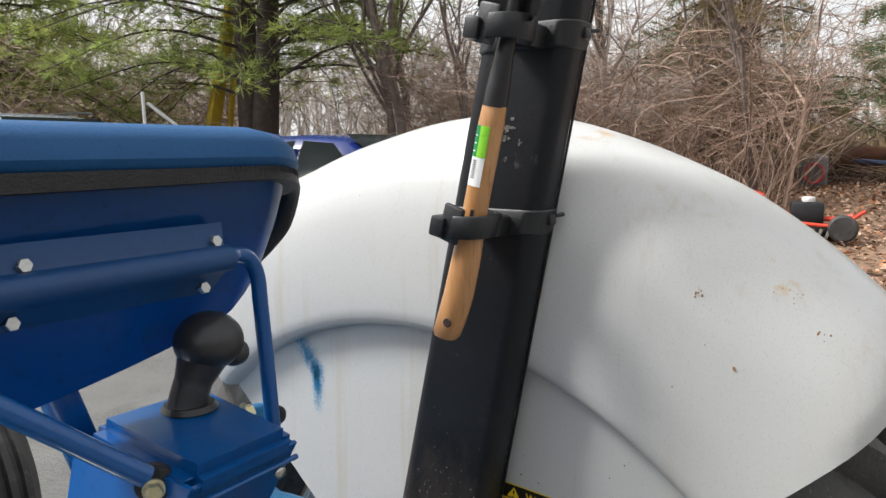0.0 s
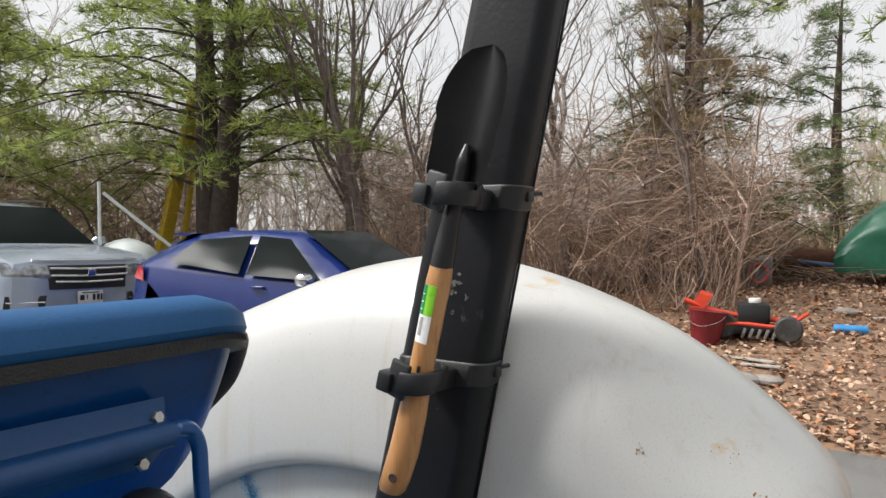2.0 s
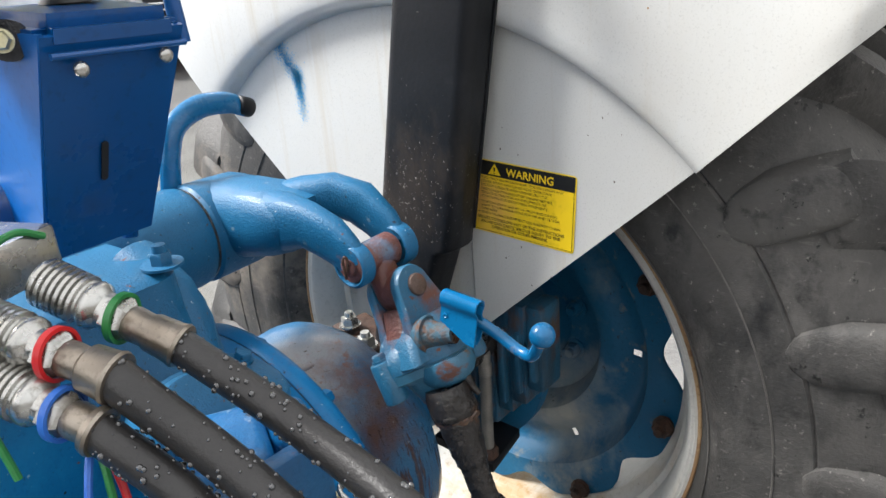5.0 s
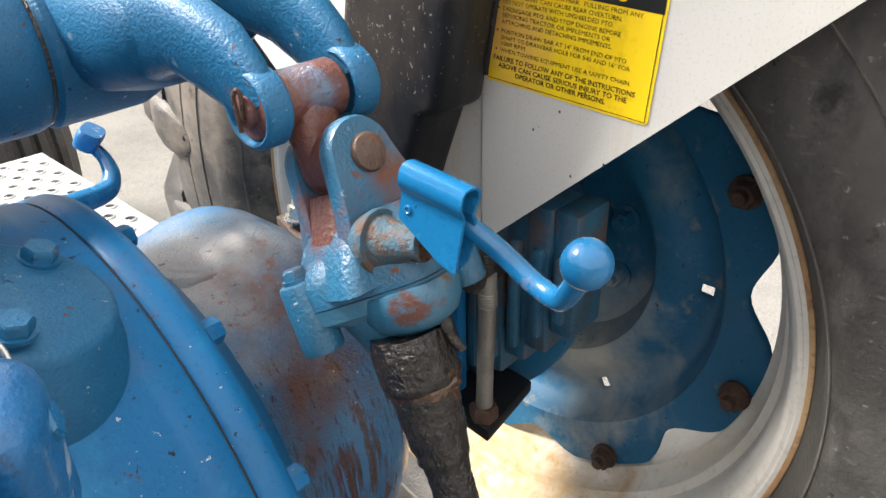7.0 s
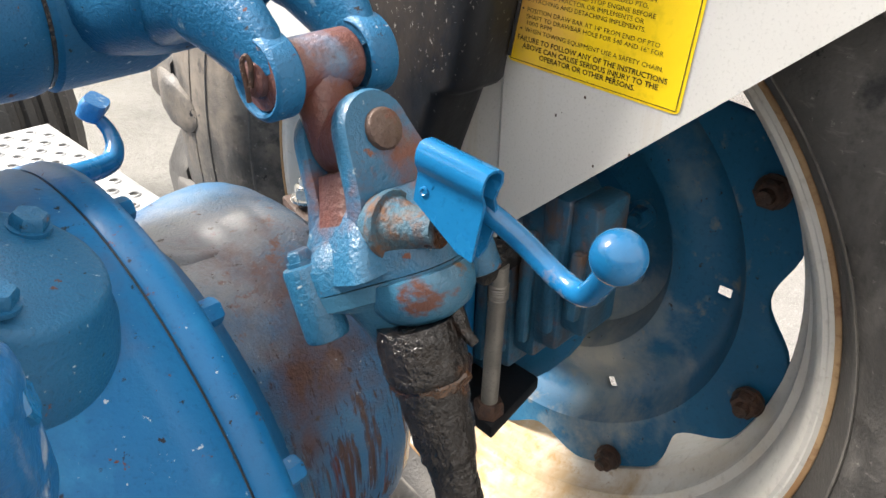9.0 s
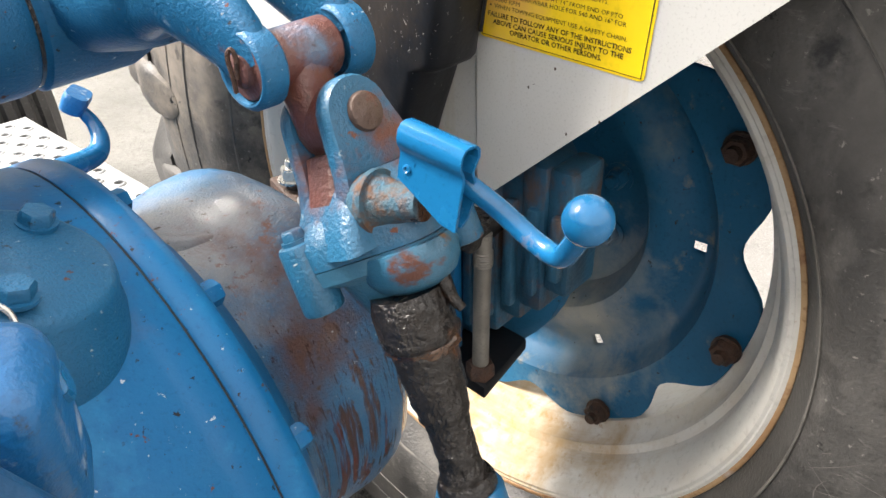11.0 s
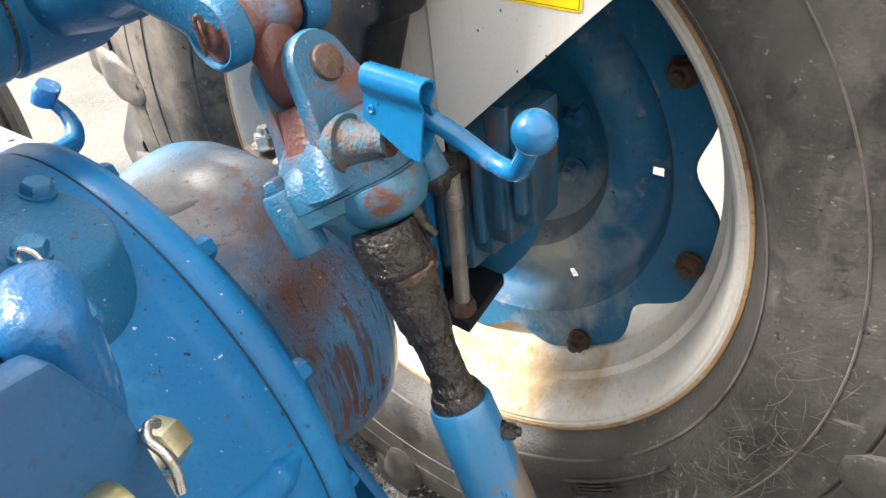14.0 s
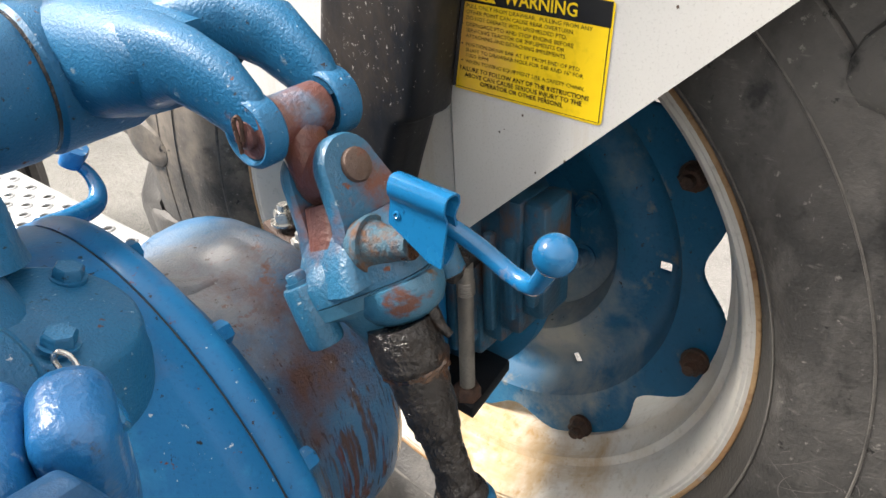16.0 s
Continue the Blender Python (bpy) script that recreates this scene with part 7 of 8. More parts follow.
for z, w in ((0.90, 0.46), (0.82, 0.45), (0.75, 0.40)):
    part("grille_bar", moved(sweep([(-w, -2.315, z), (0, -2.335, z - 0.01), (w, -2.315, z)], 0.016, 8, 4), SV), M_CHROME, suv, "chrome grille bar")
part("badge", moved(box((0.10, 0.02, 0.085), pose(0, -2.35, 0.845), 0.006), SV), M_CHROME, suv, "square chrome badge")
part("hood_lip", moved(sweep([(-0.62, -2.24, 0.99), (0, -2.275, 0.985), (0.62, -2.24, 0.99)], 0.012, 8, 4), SV), M_CHROME, suv)
plate_ob = part("number_plate", moved(box((0.30, 0.01, 0.15), pose(0, -2.325, 0.56), 0.003), SV), M_PLATE, suv, "pale number plate")
for x, z, w, h in ((-0.10, 0.56, 0.05, 0.06), (-0.04, 0.565, 0.012, 0.05), (0.04, 0.56, 0.03, 0.07), (0.09, 0.56, 0.03, 0.07), (0.13, 0.56, 0.02, 0.07), (0.0, 0.615, 0.2, 0.012)):
    part("plate_bar", moved(box((w, 0.004, h), pose(x, -2.3315, z), 0), SV), M_INK_SHADE, plate_ob)
part("bumper_intake", quad_panel([(-0.42, -2.30, 0.38), (0.42, -2.30, 0.38), (0.42, -2.305, 0.47), (-0.42, -2.305, 0.47)], 0.01, SV), M_DARK, suv)

# ---------------------------------------------------------------- yard things
def gz(x, y):
    return ground_z(x, y)


reel_at = (10.9, 0.86)
z0 = gz(*reel_at)
reel = thing("cord_reel", (*reel_at, z0), "grey plastic box with red cord coiled on it", "cord reel")
part("case", box((0.16, 0.34, 0.44), pose(*reel_at, z0 + 0.23, 0, -8, 8), 0.04, 3), material("grey_plastic", ((0.15, 0.155, 0.16), (0.2, 0.2, 0.21)), 12, (0.5, 0.65), bump=0.1), reel, "grey moulded case")
M_SCARLET = material("scarlet_cord", ((0.62, 0.03, 0.03), (0.5, 0.03, 0.04)), 12, (0.4, 0.5), bump=0.1)
coil = bmesh.new()
for k in range(3):
    sweep([(reel_at[0] - 0.10 - 0.012 * k, reel_at[1] - 0.02 + (0.105 + 0.008 * k) * math.cos(a), z0 + 0.20 + (0.12 + 0.006 * k) * math.sin(a)) for a in [2 * math.pi * i / 16 for i in range(17)]], 0.011, 8, 2, bm=coil)
part("cord", coil, M_SCARLET, reel, "coiled red cord")

M_ORANGE = material("orange_red_paint", ((0.68, 0.06, 0.02), (0.58, 0.05, 0.02)), 12, (0.35, 0.5), bump=0.05, stains=((GREY_DIRT, 18, 0.6, 0.75, 0.7),))
mow_at = (7.75, 0.60)
z0 = gz(*mow_at)
mower = thing("garden_tiller", (*mow_at, z0), "orange-red garden machine lying in the leaves", "garden machine")


def mo(x, y, z):
    return (mow_at[0] + x, mow_at[1] + y, z0 + z)


part("frame", sweep([mo(-0.1, 0.55, 0.36), mo(-0.05, 0.25, 0.26), mo(0.0, 0.0, 0.22), mo(0.02, -0.35, 0.20), mo(0.0, -0.52, 0.24)], 0.028, 10, 6), M_ORANGE, mower)
part("fender_plate", loft([[mo(-0.1, 0.40, 0.20), mo(0.1, 0.42, 0.22), mo(0.1, 0.30, 0.42), mo(-0.1, 0.28, 0.40)], [mo(-0.1, 0.52, 0.24), mo(0.1, 0.54, 0.26), mo(0.1, 0.42, 0.46), mo(-0.1, 0.40, 0.44)]]), M_ORANGE, mower, "orange sheet guard")
part("deck", box((0.34, 0.62, 0.10), pose(*mo(0.02, -0.15, 0.10), 0, 0, 8), 0.03, 2), M_DARK, mower)
part("engine", box((0.26, 0.30, 0.22), pose(*mo(0.05, -0.10, 0.25), 0, 0, 12), 0.03, 2), M_DARK, mower, "black engine")
part("fuel_cap", rod(mo(0.0, -0.12, 0.36), mo(0.0, -0.12, 0.41), 0.06, segs=16, round_=0.01), M_PAPER, mower)
for y in (-0.45, 0.15):
    part("wheel", lathe([(-0.05, 0.0), (-0.05, 0.11), (-0.03, 0.13), (0.03, 0.13), (0.05, 0.11), (0.05, 0.0)], mo(-0.16, y, 0.13), (1, 0.15, 0), 24), M_TYRE, mower)
part("side_rail", sweep([mo(-0.18, 0.35, 0.10), mo(-0.19, 0.0, 0.16), mo(-0.18, -0.4, 0.16), mo(-0.14, -0.62, 0.30)], 0.018, 8, 6), M_ORANGE, mower)
for k in range(5):
    part("tine", box((0.02, 0.03, 0.10), pose(*mo(-0.2, -0.05 - k * 0.07, 0.07), 20, 0, 0), 0.004), M_ROD, mower)

bk = (7.45, 0.90)
z0 = gz(*bk)
bucket = thing("bucket", (*bk, z0), "dark red plastic bucket on the leaves", "bucket")
part("tub", lathe([(0.0, 0.0), (0.0, 0.13), (0.31, 0.18), (0.33, 0.195), (0.335, 0.19), (0.32, 0.172), (0.02, 0.12), (0.02, 0.0)], (*bk, z0), (0.05, -0.08, 1), 32), material("dark_red_plastic", ((0.19, 0.012, 0.02), (0.15, 0.012, 0.018)), 8, (0.4, 0.55), bump=0.05), bucket, "tapered red tub")
part("bail", sweep([(bk[0], bk[1] + 0.19, z0 + 0.31), (bk[0] - 0.1, bk[1] + 0.15, z0 + 0.24), (bk[0] - 0.19, bk[1], z0 + 0.19), (bk[0] - 0.1, bk[1] - 0.16, z0 + 0.24), (bk[0], bk[1] - 0.2, z0 + 0.31)], 0.004, 6, 4), M_STEEL, bucket)
tb = (8.13, -0.37)
z0 = gz(*tb)
tagged(part("blue_tube", rod((tb[0], tb[1] + 0.16, z0 + 0.05), (tb[0] + 0.05, tb[1] - 0.14, z0 + 0.05), 0.045, segs=20, round_=0.01), material("sky_blue_plastic", ((0.03, 0.22, 0.52), (0.05, 0.28, 0.58)), 9, (0.4, 0.5), bump=0.05)), "short sky-blue plastic tube lying on leaves", "tube")
M_PALEWOOD = material("weathered_pale_wood", ((0.35, 0.32, 0.28), (0.45, 0.42, 0.38)), 9, (0.7, 0.85), bump=0.2, stretch=(1, 6, 1))
for i, (x, y, w, rz, lab) in enumerate(((7.0, 0.42, 0.52, 62, "weathered pale board lying on leaves"), (6.85, 0.30, 0.34, 80, "weathered pale board lying on leaves"), (8.7, -0.7, 0.3, 100, "weathered pale board lying on leaves"))):
    tagged(part("board", box((w, 0.06, 0.02), pose(x, y, gz(x, y) + 0.035, 0, 2, rz), 0.004), M_PALEWOOD), lab, "board", "boards in the leaves")
for i, (x, y, s) in enumerate(((6.45, 0.42, 0.13), (6.5, 0.22, 0.10), (7.3, -0.9, 0.07), (8.9, -0.3, 0.09))):
    bm = ball((x, y, gz(x, y) + s * 0.3), s, sub=14, squash=(1, 1.5, 0.5))
    for v in bm.verts:
        v.co += v.co.normalized() * 0.015 * noise.noise(v.co * 9)
    tagged(part("stone", bm, material("field_stone_%d" % i, ((0.22, 0.20, 0.18), (0.3, 0.28, 0.25)), 12, (0.7, 0.85), bump=0.3)), "grey field stone in the leaves", "stone", "field stones")

# tarpaulin-covered load on a trailer
tx, ty = 12.4, -0.80
z0 = gz(tx, ty) - 0.12
trailer = thing("utility_trailer", (tx, ty, z0), "small wooden-sided trailer with blue steel frame", "trailer")
M_BLUESTEEL = material("blue_trailer_steel", ((0.05, 0.10, 0.24), (0.08, 0.14, 0.28)), 9, (0.45, 0.6), bump=0.1)
part("drawbar", sweep([(tx - 0.55, ty + 1.25, z0 + 0.42), (tx - 0.5, ty + 0.5, z0 + 0.36), (tx - 0.5, ty - 0.2, z0 + 0.34)], 0.035, 8, 3), M_BLUESTEEL, trailer, "blue drawbar")
part("bed", box((1.2, 1.9, 0.08), pose(tx, ty - 0.55, z0 + 0.42), 0.01), M_PALEWOOD, trailer)
for k in range(3):
    part("side_board", box((0.03, 1.0, 0.16), pose(tx - 0.62, ty - 1.0, z0 + 0.56 + k * 0.18), 0.006), M_PALEWOOD, trailer, "weathered side board")
for y in (-0.42, -1.4):
    part("stake", box((0.05, 0.05, 0.72), pose(tx - 0.66, ty + y, z0 + 0.72), 0.006), M_BLUESTEEL, trailer)
part("wheel", lathe([(-0.08, 0.0), (-0.08, 0.22), (-0.05, 0.28), (0.05, 0.28), (0.08, 0.22), (0.08, 0.0)], (tx - 0.62, ty - 0.95, z0 + 0.28), X_AX, 28), M_TYRE, trailer)
part("prop_stand", sweep([(tx - 0.55, ty - 0.25, z0 + 0.36), (tx - 0.60, ty - 0.20, z0)], 0.02, 8, 1), M_STEEL, trailer)
M_TARP = material("green_tarpaulin", ((0.006, 0.085, 0.045), (0.01, 0.12, 0.065)), 3, (0.35, 0.5), bump=0.25, grain=14)
bm = bmesh.new()
rings = []
for i in range(25):
    u = i / 24
    y = ty + 0.75 - 2.1 * u
    hgt = 0.98 * math.sin(min(1.0, u * 2.2 + 0.12) * math.pi / 2) ** 0.8
    row = []
    for j in range(29):
        a = math.pi * j / 28
        x = tx - 0.72 * math.cos(a)
        z = z0 + 0.40 + hgt * math.sin(a) ** 0.55
        fold = 0.03 * math.sin(a * 14 + u * 9) * (1 - math.sin(a)) + 0.03 * noise.noise((x * 3, y * 3, z * 3))
        row.append((x - fold, y + 0.02 * math.sin(a * 9), z + 0.03 * noise.noise((y * 2, a * 2, 1)) - (0.12 if j in (0, 28) else 0)))
    rings.append(row)
loft(rings, bm, cap=False, closed=False)
tagged(part("tarpaulin", bm, M_TARP), "creased dark green tarpaulin over a trailer load", "tarpaulin")

# yellow derrick leg and white pole beyond the cars
M_YEL = material("faded_yellow_steel", ((0.62, 0.42, 0.02), (0.5, 0.33, 0.02)), 8, (0.45, 0.6), bump=0.1, stains=((RUST, 14, 0.6, 0.72, 0.8),))
z0 = gz(7.9, 9.6)
mast = thing("yellow_mast", (7.9, 9.6, z0), "leaning yellow steel mast behind the parked cars", "mast")
part("leg", loft([[(7.72 + dx, 9.75 + dy, z0) for dx, dy in ring_box(0, 0, 0.24, 0.14, 0.02, 2)], [(8.17 + dx, 9.35 + dy, z0 + 3.3) for dx, dy in ring_box(0, 0, 0.20, 0.12, 0.02, 2)]]), M_YEL, mast, "yellow box-section leg")
part("leg", loft([[(8.02 + dx, 9.55 + dy, z0) for dx, dy in ring_box(0, 0, 0.08, 0.08, 0.01, 2)], [(8.25 + dx, 9.3 + dy, z0 + 3.2) for dx, dy in ring_box(0, 0, 0.08, 0.08, 0.01, 2)]]), M_YEL, mast)
z0 = gz(6.2, 8.5)
pole = thing("white_pole", (6.2, 8.5, z0), "thin white pole leaning against a stake", "pole")
part("stake", rod((5.95, 8.6, z0), (5.91, 8.62, z0 + 1.75), 0.022, segs=10), M_PAPER, pole)
part("rail", rod((5.95, 8.58, z0 + 1.6), (6.65, 8.0, z0 + 0.85), 0.025, segs=10), M_PAPER, pole)
bm = ball((6.2, 8.4, z0 + 0.55), 0.55, sub=20, squash=(0.7, 1.1, 0.8))
for v in bm.verts:
    v.co.z += 0.05 * noise.noise(v.co * 3)
tagged(part("sheeting_mound", bm, material("pale_sheeting", ((0.6, 0.64, 0.62), (0.5, 0.56, 0.54)), 4, (0.4, 0.6), bump=0.2)), "heap under pale plastic sheeting", "heap")
bm = bmesh.new()
for i in range(60):
    x, y = 11.6 + rb.uniform(-0.4, 0.4), 0.35 + rb.gauss(0, 0.5)
    zz = gz(x, y)
    d = Vector((rb.gauss(0, 0.5), rb.gauss(0, 0.8), rb.uniform(-0.05, 0.5)))
    p = Vector((x, y, zz + rb.uniform(0, 0.25)))
    sweep([p - d * 0.4, p + Vector((0, 0, 0.06)), p + d * 0.5], [0.012, 0.009, 0.004], 4, 2, bm=bm)
tagged(part("brush_pile", bm, material("brush_bark", ((0.10, 0.065, 0.045), (0.17, 0.12, 0.09)), 12, (0.8, 0.9), bump=0.2)), "pile of cut brush", "brush pile", kind="stuff")
bm = sweep([(12.6, 0.85, gz(12.6, 0.85) + 0.28), (12.7, 0.4, gz(12.7, 0.4) + 0.34), (12.8, -0.2, gz(12.8, -0.2) + 0.28)], [0.15, 0.17, 0.14], 14, 4)
tagged(part("log", bm, material("red_brown_bark", ((0.14, 0.06, 0.035), (0.2, 0.09, 0.05)), 9, (0.8, 0.9), bump=0.4)), "red-brown log on the brush pile", "log")

# ---------------------------------------------------------------- trees and thicket
M_BARK = material("grey_brown_bark", ((0.115, 0.088, 0.072), (0.20, 0.16, 0.135)), 10, (0.8, 0.9), bump=0.5, grain=60)
M_PINEBARK = material("dark_pine_bark", ((0.045, 0.030, 0.025), (0.075, 0.052, 0.042)), 12, (0.8, 0.9), bump=0.6, grain=50)
M_TWIG = material("tan_twig", ((0.33, 0.22, 0.16), (0.48, 0.36, 0.28)), 6, (0.75, 0.9), bump=0.1, island=(0.30, 1.5))
M_GREYTWIG = material("grey_twig", ((0.34, 0.27, 0.23), (0.48, 0.41, 0.36)), 6, (0.75, 0.9), bump=0.1, island=(0.30, 1.5))
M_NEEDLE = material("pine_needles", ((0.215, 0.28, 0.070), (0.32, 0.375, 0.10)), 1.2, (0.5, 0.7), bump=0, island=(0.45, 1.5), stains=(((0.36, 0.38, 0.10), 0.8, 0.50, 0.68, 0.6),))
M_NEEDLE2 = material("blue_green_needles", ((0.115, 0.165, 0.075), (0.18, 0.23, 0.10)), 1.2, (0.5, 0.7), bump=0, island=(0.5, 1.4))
# lighter copy of M_NEEDLE with the sunlight put into its colour
M_SUNNEEDLE = material("needles_with_sun_painted_in", ((0.30, 0.36, 0.095), (0.42, 0.46, 0.14)), 1.2, (0.5, 0.7), bump=0, island=(0.5, 1.4))
M_SPRING = material("spring_leaves", ((0.42, 0.44, 0.13), (0.54, 0.53, 0.20)), 2, (0.5, 0.7), bump=0)

M_LARCH = material("larch_buds", ((0.30, 0.24, 0.11), (0.40, 0.31, 0.17)), 1.5, (0.6, 0.8), bump=0, island=(0.5, 1.3))


def let_light_through(m, share):
    """Thin leaves pass part of the light on."""
    nt = m.node_tree
    p = nt.nodes["Principled BSDF"]
    tl = nt.nodes.new("ShaderNodeBsdfTranslucent")
    mx = nt.nodes.new("ShaderNodeMixShader")
    mx.inputs[0].default_value = share
    nt.links.new(p.inputs["Base Color"].links[0].from_socket, tl.inputs["Color"])
    nt.links.new(p.outputs[0], mx.inputs[1])
    nt.links.new(tl.outputs[0], mx.inputs[2])
    nt.links.new(mx.outputs[0], nt.nodes["Material Output"].inputs["Surface"])


for leafy in (M_NEEDLE, M_SUNNEEDLE, M_NEEDLE2, M_SPRING, M_LARCH):
    let_light_through(leafy, 0.62)


def tuft_into(bm, at, size, d, r, n=7):
    """A spray of needles: thin blades fanning out from a twig end."""
    at = Vector(at)
    for _ in range(n):
        v = (d + Vector((r.gauss(0, 0.7), r.gauss(0, 0.7), r.gauss(0, 0.5)))).normalized() * size * r.uniform(0.6, 1.2)
        w = v.cross(Vector((r.gauss(0, 1), r.gauss(0, 1), r.gauss(0, 1)))).normalized() * size * 0.070
        a, b, c, e = at - w * 0.4, at + w * 0.4, at + v + w * 0.25, at + v - w * 0.25
        bm.faces.new([bm.verts.new(p) for p in (a, b, c, e)])


def pine(at, height, reach, base, seed, mat, name_label, stems=1, lean=(0, 0), bare_to=0.25, tufts=1.0, sides=None, boughs=46):
    r = random.Random(seed)
    at = Vector(at)
    t = thing("pine_tree", at, name_label, "pine tree")
    trunk = bmesh.new()
    crown = bmesh.new()
    limbs = bmesh.new()
    for s in range(stems):
        off = Vector((0, -0.28 * s, 0))
        ln = Vector((lean[0] + 0.25 * s, lean[1] - 0.35 * s, 0))
        pts = [at + off * 0.4 + Vector((0, 0, -0.1)), at + off + ln * 0.2 + Vector((0, 0, height * 0.2)), at + off * 1.4 + ln * 0.5 + Vector((0.05, 0.05, height * 0.5)), at + off * 1.6 + ln + Vector((0, 0, height))]
        sweep(pts, [base, base * 0.8, base * 0.55, base * 0.06], 10, 5, bm=trunk)
        line = smooth_line(pts, 12)
        n = int(boughs / stems)
        for k in range(n):
            u = bare_to + (0.98 - bare_to) * k / n
            p = line[min(int(u * (len(line) - 1)), len(line) - 1)]
            a = r.uniform(0, 2 * math.pi) if sides is None else r.gauss(sides, 1.3)
            L = reach * (1 - u * 0.58) * r.uniform(0.55, 1.1)
            d = Vector((math.cos(a), math.sin(a), r.uniform(-0.12, 0.22)))
            end = p + d * L + Vector((0, 0, -0.10 * L))
            mid = p + d * L * 0.5 + Vector((0, 0, 0.08 * L))
            sweep([p, mid, end], [0.035 * (1 - u) + 0.012, 0.016, 0.005], 5, 4, bm=limbs)
            bl = smooth_line([p, mid, end], 10)
            for q in range(int(30 * tufts)):
                w = r.uniform(0.25, 1.0)
                c = bl[min(int(w * (len(bl) - 1)), len(bl) - 1)]
                sd = Vector((-d.y, d.x, 0)) * r.gauss(0, 0.30) * L * (1.15 - w) + Vector((0, 0, r.gauss(0, 0.05)))
                tuft_into(crown, c + sd, r.uniform(0.10, 0.19), (d * 0.6 + sd.normalized() * 0.6 + Vector((0, 0, 0.15))).normalized(), r, 11)
                if q % 4 == 0:
                    sweep([c, c + sd], [0.006, 0.003], 3, 1, bm=limbs, cap=False)
    part("trunk", trunk, M_PINEBARK, t, "dark furrowed trunk")
    tagged(part("boughwork", limbs, M_PINEBARK, t), kind="stuff")
    tagged(part("needle_crown", crown, mat, t, "sprays of needles", smooth=False), kind="stuff")
    return t


def bare_tree(at, height, base, seed, mat, label, spread=0.5, depth=5, fork=3):
    r = random.Random(seed)
    at = Vector(at)
    t = thing("bare_tree", at, label, "tree", "bare trees along the drive")
    trunk, twigs = bmesh.new(), bmesh.new()

    def grow(p, d, L, rad, lev):
        mid = p + d * L * 0.5 + Vector((r.gauss(0, 0.05), r.gauss(0, 0.05), 0)) * L
        end = p + d * L + Vector((r.gauss(0, 0.05), r.gauss(0, 0.05), 0.02)) * L
        sweep([p, mid, end], [rad, rad * 0.85, rad * 0.66], 6 if lev < 2 else 4 if lev < 3 else 3, 3 if lev < 3 else 2, cap=False, bm=trunk if lev < 2 else twigs)
        if lev >= depth:
            return
        for k in range(fork if lev else fork + 1):
            nd = (d + Vector((r.gauss(0, spread), r.gauss(0, spread), r.uniform(-0.1, 0.45)))).normalized()
            start = mid + (end - mid) * r.random() if k else end
            grow(start, nd, L * r.uniform(0.58, 0.85), rad * r.uniform(0.40, 0.58), lev + 1)

    grow(at - Vector((0, 0, 0.1)), Vector((r.gauss(0, 0.08), r.gauss(0, 0.08), 1)).normalized(), height * 0.34, base, 0)
    part("trunk", trunk, mat, t, "slender grey-brown trunk")
    tagged(part("twig_crown", twigs, mat, t, "fine bare twigs"), kind="stuff")
    return t


pine((7.75, 8.45, gz(7.75, 8.45)), 8.5, 5.0, 0.24, 3, M_NEEDLE, "tall two-stemmed pine with long level boughs", stems=2, lean=(-0.3, 0.2), bare_to=0.33, tufts=3.0, boughs=100)
pine((5.6, 12.6, gz(5.6, 12.6)), 8.0, 3.6, 0.20, 13, M_SUNNEEDLE, "pine with drooping boughs, sunlight painted into the needles", bare_to=0.36, tufts=3.0, boughs=60)
pine((12.6, 2.1, gz(12.6, 2.1)), 8.5, 3.0, 0.18, 5, M_NEEDLE2, "blue-green pine rising behind the thicket", bare_to=0.22, tufts=1.9)
pine((17.5, 0.2, gz(17.5, 0.2)), 6.2, 2.4, 0.18, 7, M_NEEDLE2, "small dense pine at the field edge", bare_to=0.1, tufts=1.4)
pine((9.2, -1.15, gz(9.2, -1.15)), 7.5, 3.0, 0.14, 17, M_NEEDLE, "pine with boughs hanging into view", bare_to=0.62, tufts=1.2)
pine((6.5, 14.1, gz(6.5, 14.1)), 9.0, 4.0, 0.18, 43, M_SUNNEEDLE, "pine with open level boughs, sunlight painted into the needles", bare_to=0.44, tufts=2.2, boughs=50)
pine((11.5, 2.0, gz(11.5, 2.0)), 6.8, 1.7, 0.09, 41, M_LARCH, "feathery tan larch just coming into leaf", bare_to=0.12, tufts=1.5, boughs=70)
for x, y, h, b, sd, m, sp in ((7.75, 5.55, 7.2, 0.075, 11, M_BARK, 0.30), (8.1, 5.9, 6.8, 0.06, 36, M_BARK, 0.28), (8.6, 6.3, 6.0, 0.06, 12, M_BARK, 0.32), (8.3, 4.9, 5.2, 0.05, 15, M_BARK, 0.36), (9.2, 1.25, 5.6, 0.038, 16, M_BARK, 0.34), (9.6, 3.2, 5.5, 0.055, 18, M_GREYTWIG, 0.38),
                             (10.2, 2.3, 5.0, 0.042, 19, M_BARK, 0.42), (10.5, 7.8, 6.5, 0.1, 22, M_BARK, 0.35), (8.9, 0.9, 4.0, 0.030, 23, M_TWIG, 0.45), (6.6, 13.5, 6, 0.1, 24, M_GREYTWIG, 0.4), (13.0, 4.6, 7, 0.12, 25, M_BARK, 0.35), (10.5, -1.8, 6.5, 0.08, 27, M_BARK, 0.4)):
    bare_tree((x, y, gz(x, y)), h, b, sd, m, "bare grey-brown deciduous tree in early spring" if h > 5 else "low bare shrub tree in early spring", sp)

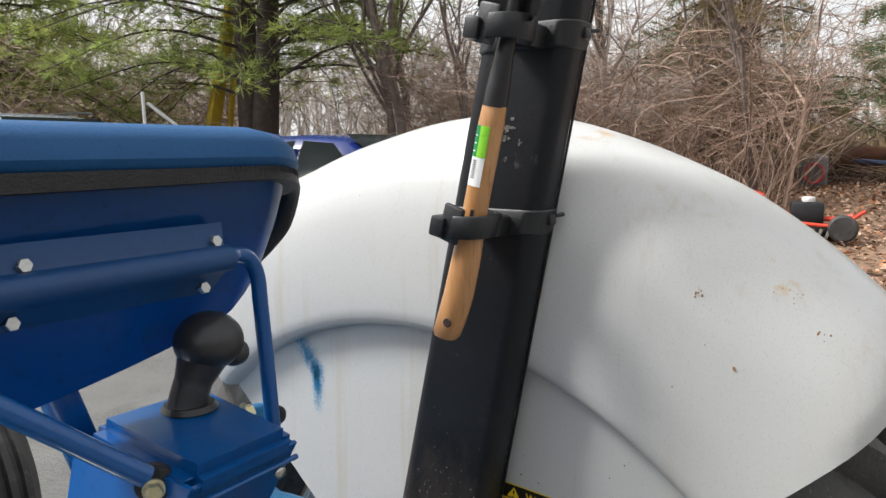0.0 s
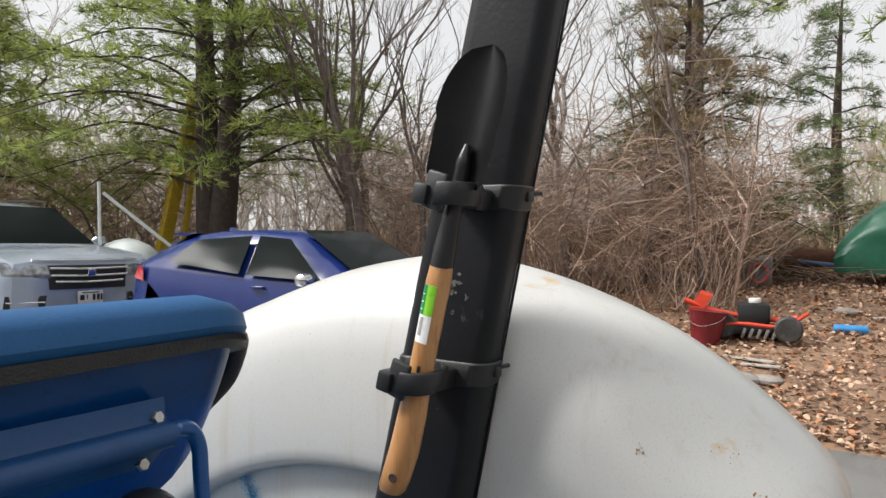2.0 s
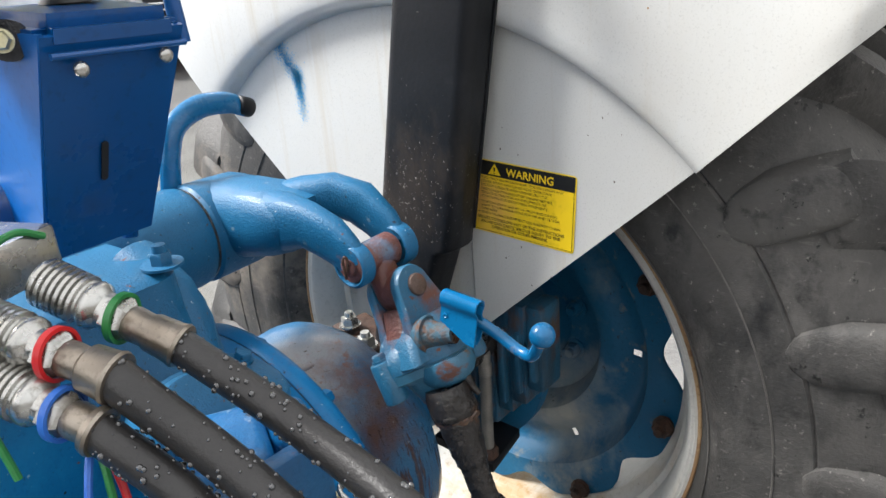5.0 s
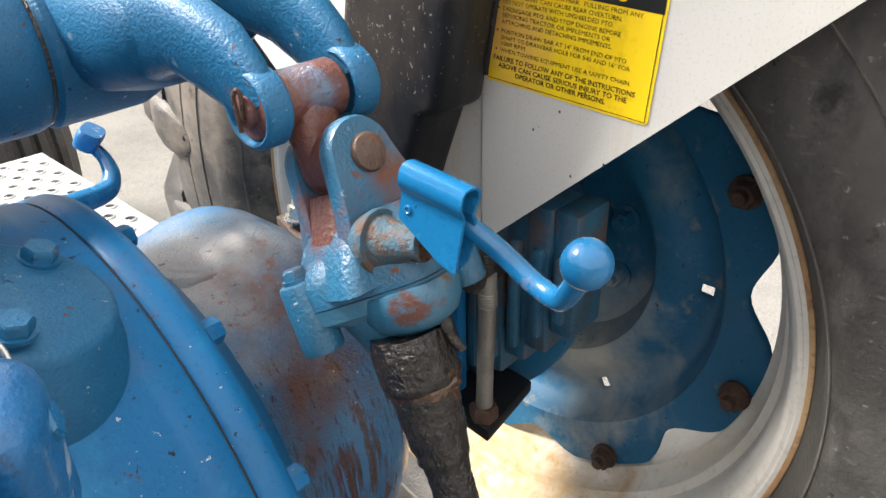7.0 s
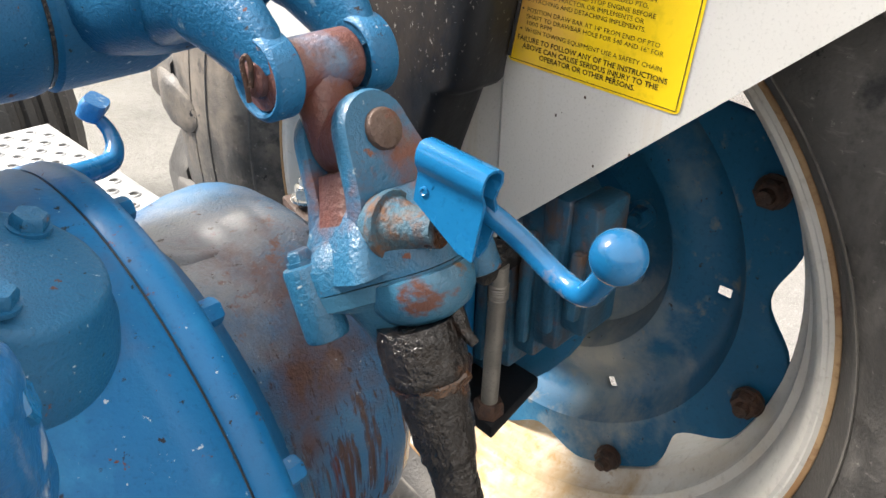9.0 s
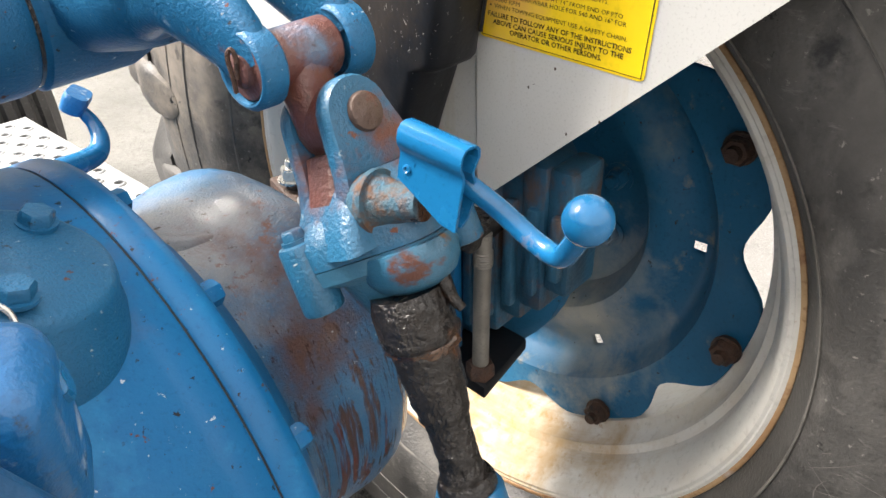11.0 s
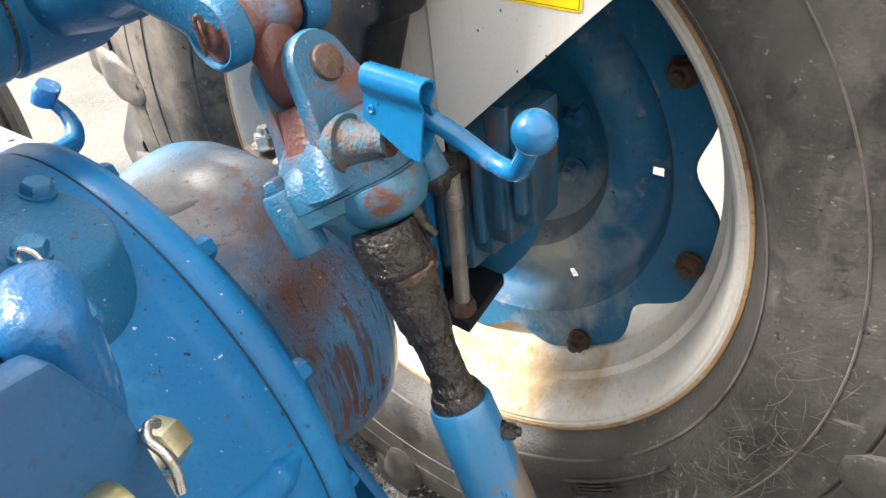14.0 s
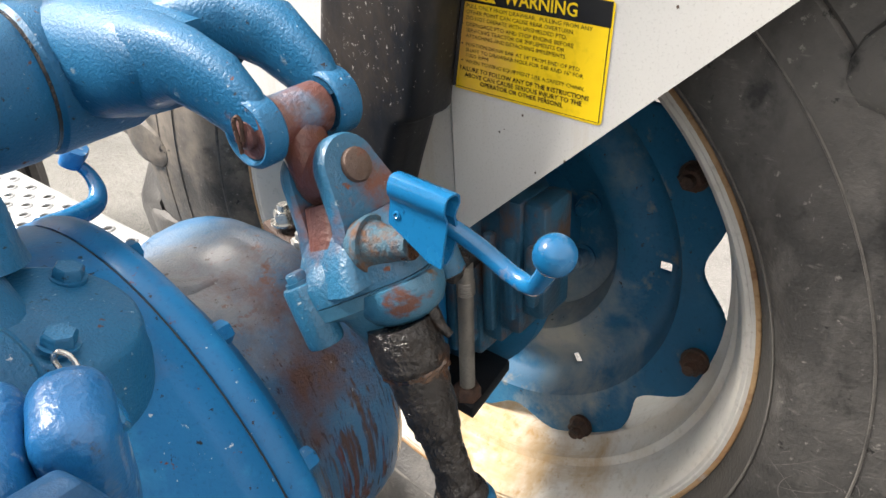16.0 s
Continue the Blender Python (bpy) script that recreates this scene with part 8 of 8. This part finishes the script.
# tangle of stems along the edge
def thicket(name, label, count, xr, yr, hr, mat, seed, rad=0.008, lean=0.35, keep=None):
    r = random.Random(seed)
    bm = bmesh.new()
    for _ in range(count):
        x, y = r.uniform(*xr), r.uniform(*yr)
        if keep and not keep(x, y):
            continue
        h = r.uniform(*hr)
        base = Vector((x, y, gz(x, y) - 0.05))
        d = Vector((r.gauss(0, lean), r.gauss(0, lean), 1))
        kink = Vector((r.gauss(0, 0.12), r.gauss(0, 0.12), 0)) * h
        sag = Vector((r.gauss(0, 0.24), r.gauss(0, 0.24), r.uniform(-0.35, 0.0))) * h
        p1, p2, p3 = base + d * h * 0.4 + kink, base + d * h * 0.75 + sag * 0.35 - kink, base + d * h + sag
        thick = rad * r.uniform(0.5, 1.7)
        sweep([base, p1, p2, p3], [thick, thick * 0.8, thick * 0.5, thick * 0.25], 3, 3, bm=bm, cap=False)
        for k in range(7):
            q = p1 + (p2 - p1) * r.random() if k < 3 else p2 + (p3 - p2) * r.random()
            e = q + Vector((r.gauss(0, 0.75), r.gauss(0, 0.75), r.uniform(-0.35, 0.7))) * h * r.uniform(0.12, 0.34)
            m = (q + e) / 2 + Vector((r.gauss(0, 0.05), r.gauss(0, 0.05), 0.04)) * h * 0.5
            sweep([q, m, e], [thick * 0.5, thick * 0.36, thick * 0.16], 3, 2, bm=bm, cap=False)
            for _k in range(2):
                f = m + (e - m) * r.random()
                sweep([f, f + Vector((r.gauss(0, 0.6), r.gauss(0, 0.6), r.uniform(-0.3, 0.6))) * h * 0.10], [thick * 0.25, thick * 0.12], 3, 1, bm=bm, cap=False)
    return tagged(part(name, bm, mat), label, "thicket", kind="stuff")


thicket("near_thicket", "tangled tan brush along the drive", 980, (8.0, 11.4), (0.9, 6.5), (0.7, 2.6), M_TWIG, 31, 0.0062, 0.36, keep=lambda x, y: x > 8.0 + 0.5 * max(0, 2 - y))
thicket("middle_thicket", "grey-brown brush and saplings", 330, (9.0, 15.0), (2.0, 12.0), (1.2, 3.8), M_GREYTWIG, 32, 0.009, 0.36)
thicket("far_thicket", "pale brush behind the parked cars", 620, (3.0, 11.0), (11.0, 17.0), (1.0, 2.9), M_TWIG, 33, 0.014, 0.45)
thicket("field_edge_brush", "sparse brush at the field edge", 150, (11.5, 14.5), (0.6, 2.8), (0.6, 1.8), M_TWIG, 34, 0.010, 0.5)
bm = bmesh.new()
r5 = random.Random(35)
for _ in range(12000):
    x, y = r5.uniform(2.5, 9.5), r5.uniform(11.0, 16.0)
    z = gz(x, y) + r5.uniform(0.4, 2.8)
    tuft_into(bm, (x, y, z), 0.10, Vector((0, 0, 1)), r5, 3)
tagged(part("budding_shrubs", bm, M_SPRING, smooth=False), "shrubs in yellow-green spring leaf", "shrub", kind="stuff")
bm = bmesh.new()
for _ in range(3500):
    x, y = r5.gauss(14.5, 0.7), r5.gauss(-1.3, 0.55)
    z = gz(x, y) + r5.uniform(0.6, 2.6)
    tuft_into(bm, (x, y, z), 0.11, Vector((0, 0, 1)), r5, 3)
tagged(part("yellow_shrub", bm, M_SPRING, smooth=False), "bright yellow-green shrub beyond the trailer", "shrub")

# tan field, far wood edge
bm = bmesh.new()
for _ in range(9000):
    x, y = r5.uniform(13.5, 30), r5.uniform(-7, 12)
    h = r5.uniform(0.5, 1.1)
    p = Vector((x, y, gz(x, y)))
    w = Vector((r5.gauss(0, 1), r5.gauss(0, 1), 0)).normalized() * 0.05
    tip = p + Vector((r5.gauss(0, 0.2), r5.gauss(0, 0.2), h))
    bm.faces.new([bm.verts.new(q) for q in (p - w, p + w, tip)])
tagged(part("dry_grass", bm, material("dry_field_grass", ((0.42, 0.30, 0.18), (0.52, 0.39, 0.25)), 0.6, (0.8, 0.9), bump=0), smooth=False), "tan dry grass of the field", "grass", kind="stuff")
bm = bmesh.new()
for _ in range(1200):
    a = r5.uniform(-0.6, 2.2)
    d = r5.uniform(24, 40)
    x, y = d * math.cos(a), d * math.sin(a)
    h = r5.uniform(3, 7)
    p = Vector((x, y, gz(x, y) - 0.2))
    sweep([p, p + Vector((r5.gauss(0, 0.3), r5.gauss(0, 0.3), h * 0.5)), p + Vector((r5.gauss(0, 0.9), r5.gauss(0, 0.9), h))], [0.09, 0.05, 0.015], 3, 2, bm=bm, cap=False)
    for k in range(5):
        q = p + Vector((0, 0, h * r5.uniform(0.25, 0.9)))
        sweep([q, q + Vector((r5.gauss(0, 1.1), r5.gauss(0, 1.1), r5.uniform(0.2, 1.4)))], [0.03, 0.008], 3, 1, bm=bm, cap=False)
# distance haze is put into this pale bark colour
tagged(part("far_wood", bm, material("far_bark_with_haze_in_colour", ((0.42, 0.38, 0.345), (0.52, 0.48, 0.44)), 0.5, (0.85, 0.95), bump=0)), "bare wood in the distance, haze painted into its colour", "wood", kind="stuff")

# unseen bank added to close the place behind the camera and cut low skylight
bm = bmesh.new()
rows = []
for i in range(73):
    a = radians(128 + 200 * i / 72)
    d = 17 + 2.5 * noise.noise((math.cos(a) * 3, math.sin(a) * 3, 0))
    top = 3.6 + 1.4 * noise.noise((i * 0.35, 0, 0)) + 0.8 * noise.noise((i * 1.7, 3, 0))
    rows.append([bm.verts.new((d * k * math.cos(a), d * k * math.sin(a), z)) for k, z in ((0.96, -0.5), (0.98, top * 0.35), (1.0, top * 0.7), (1.06, top), (1.3, top * 0.6), (1.4, -0.5))])
for p, q in zip(rows, rows[1:]):
    for k in range(5):
        bm.faces.new((p[k], q[k], q[k + 1], p[k + 1]))
tagged(part("backdrop", bm, material("added_unseen_bank", ((0.06, 0.05, 0.04), (0.12, 0.10, 0.075)), 0.8, (0.9, 1.0), bump=0.5, grain=6)), "unseen brown bank added behind the camera to cut low skylight", "woods", kind="structure")
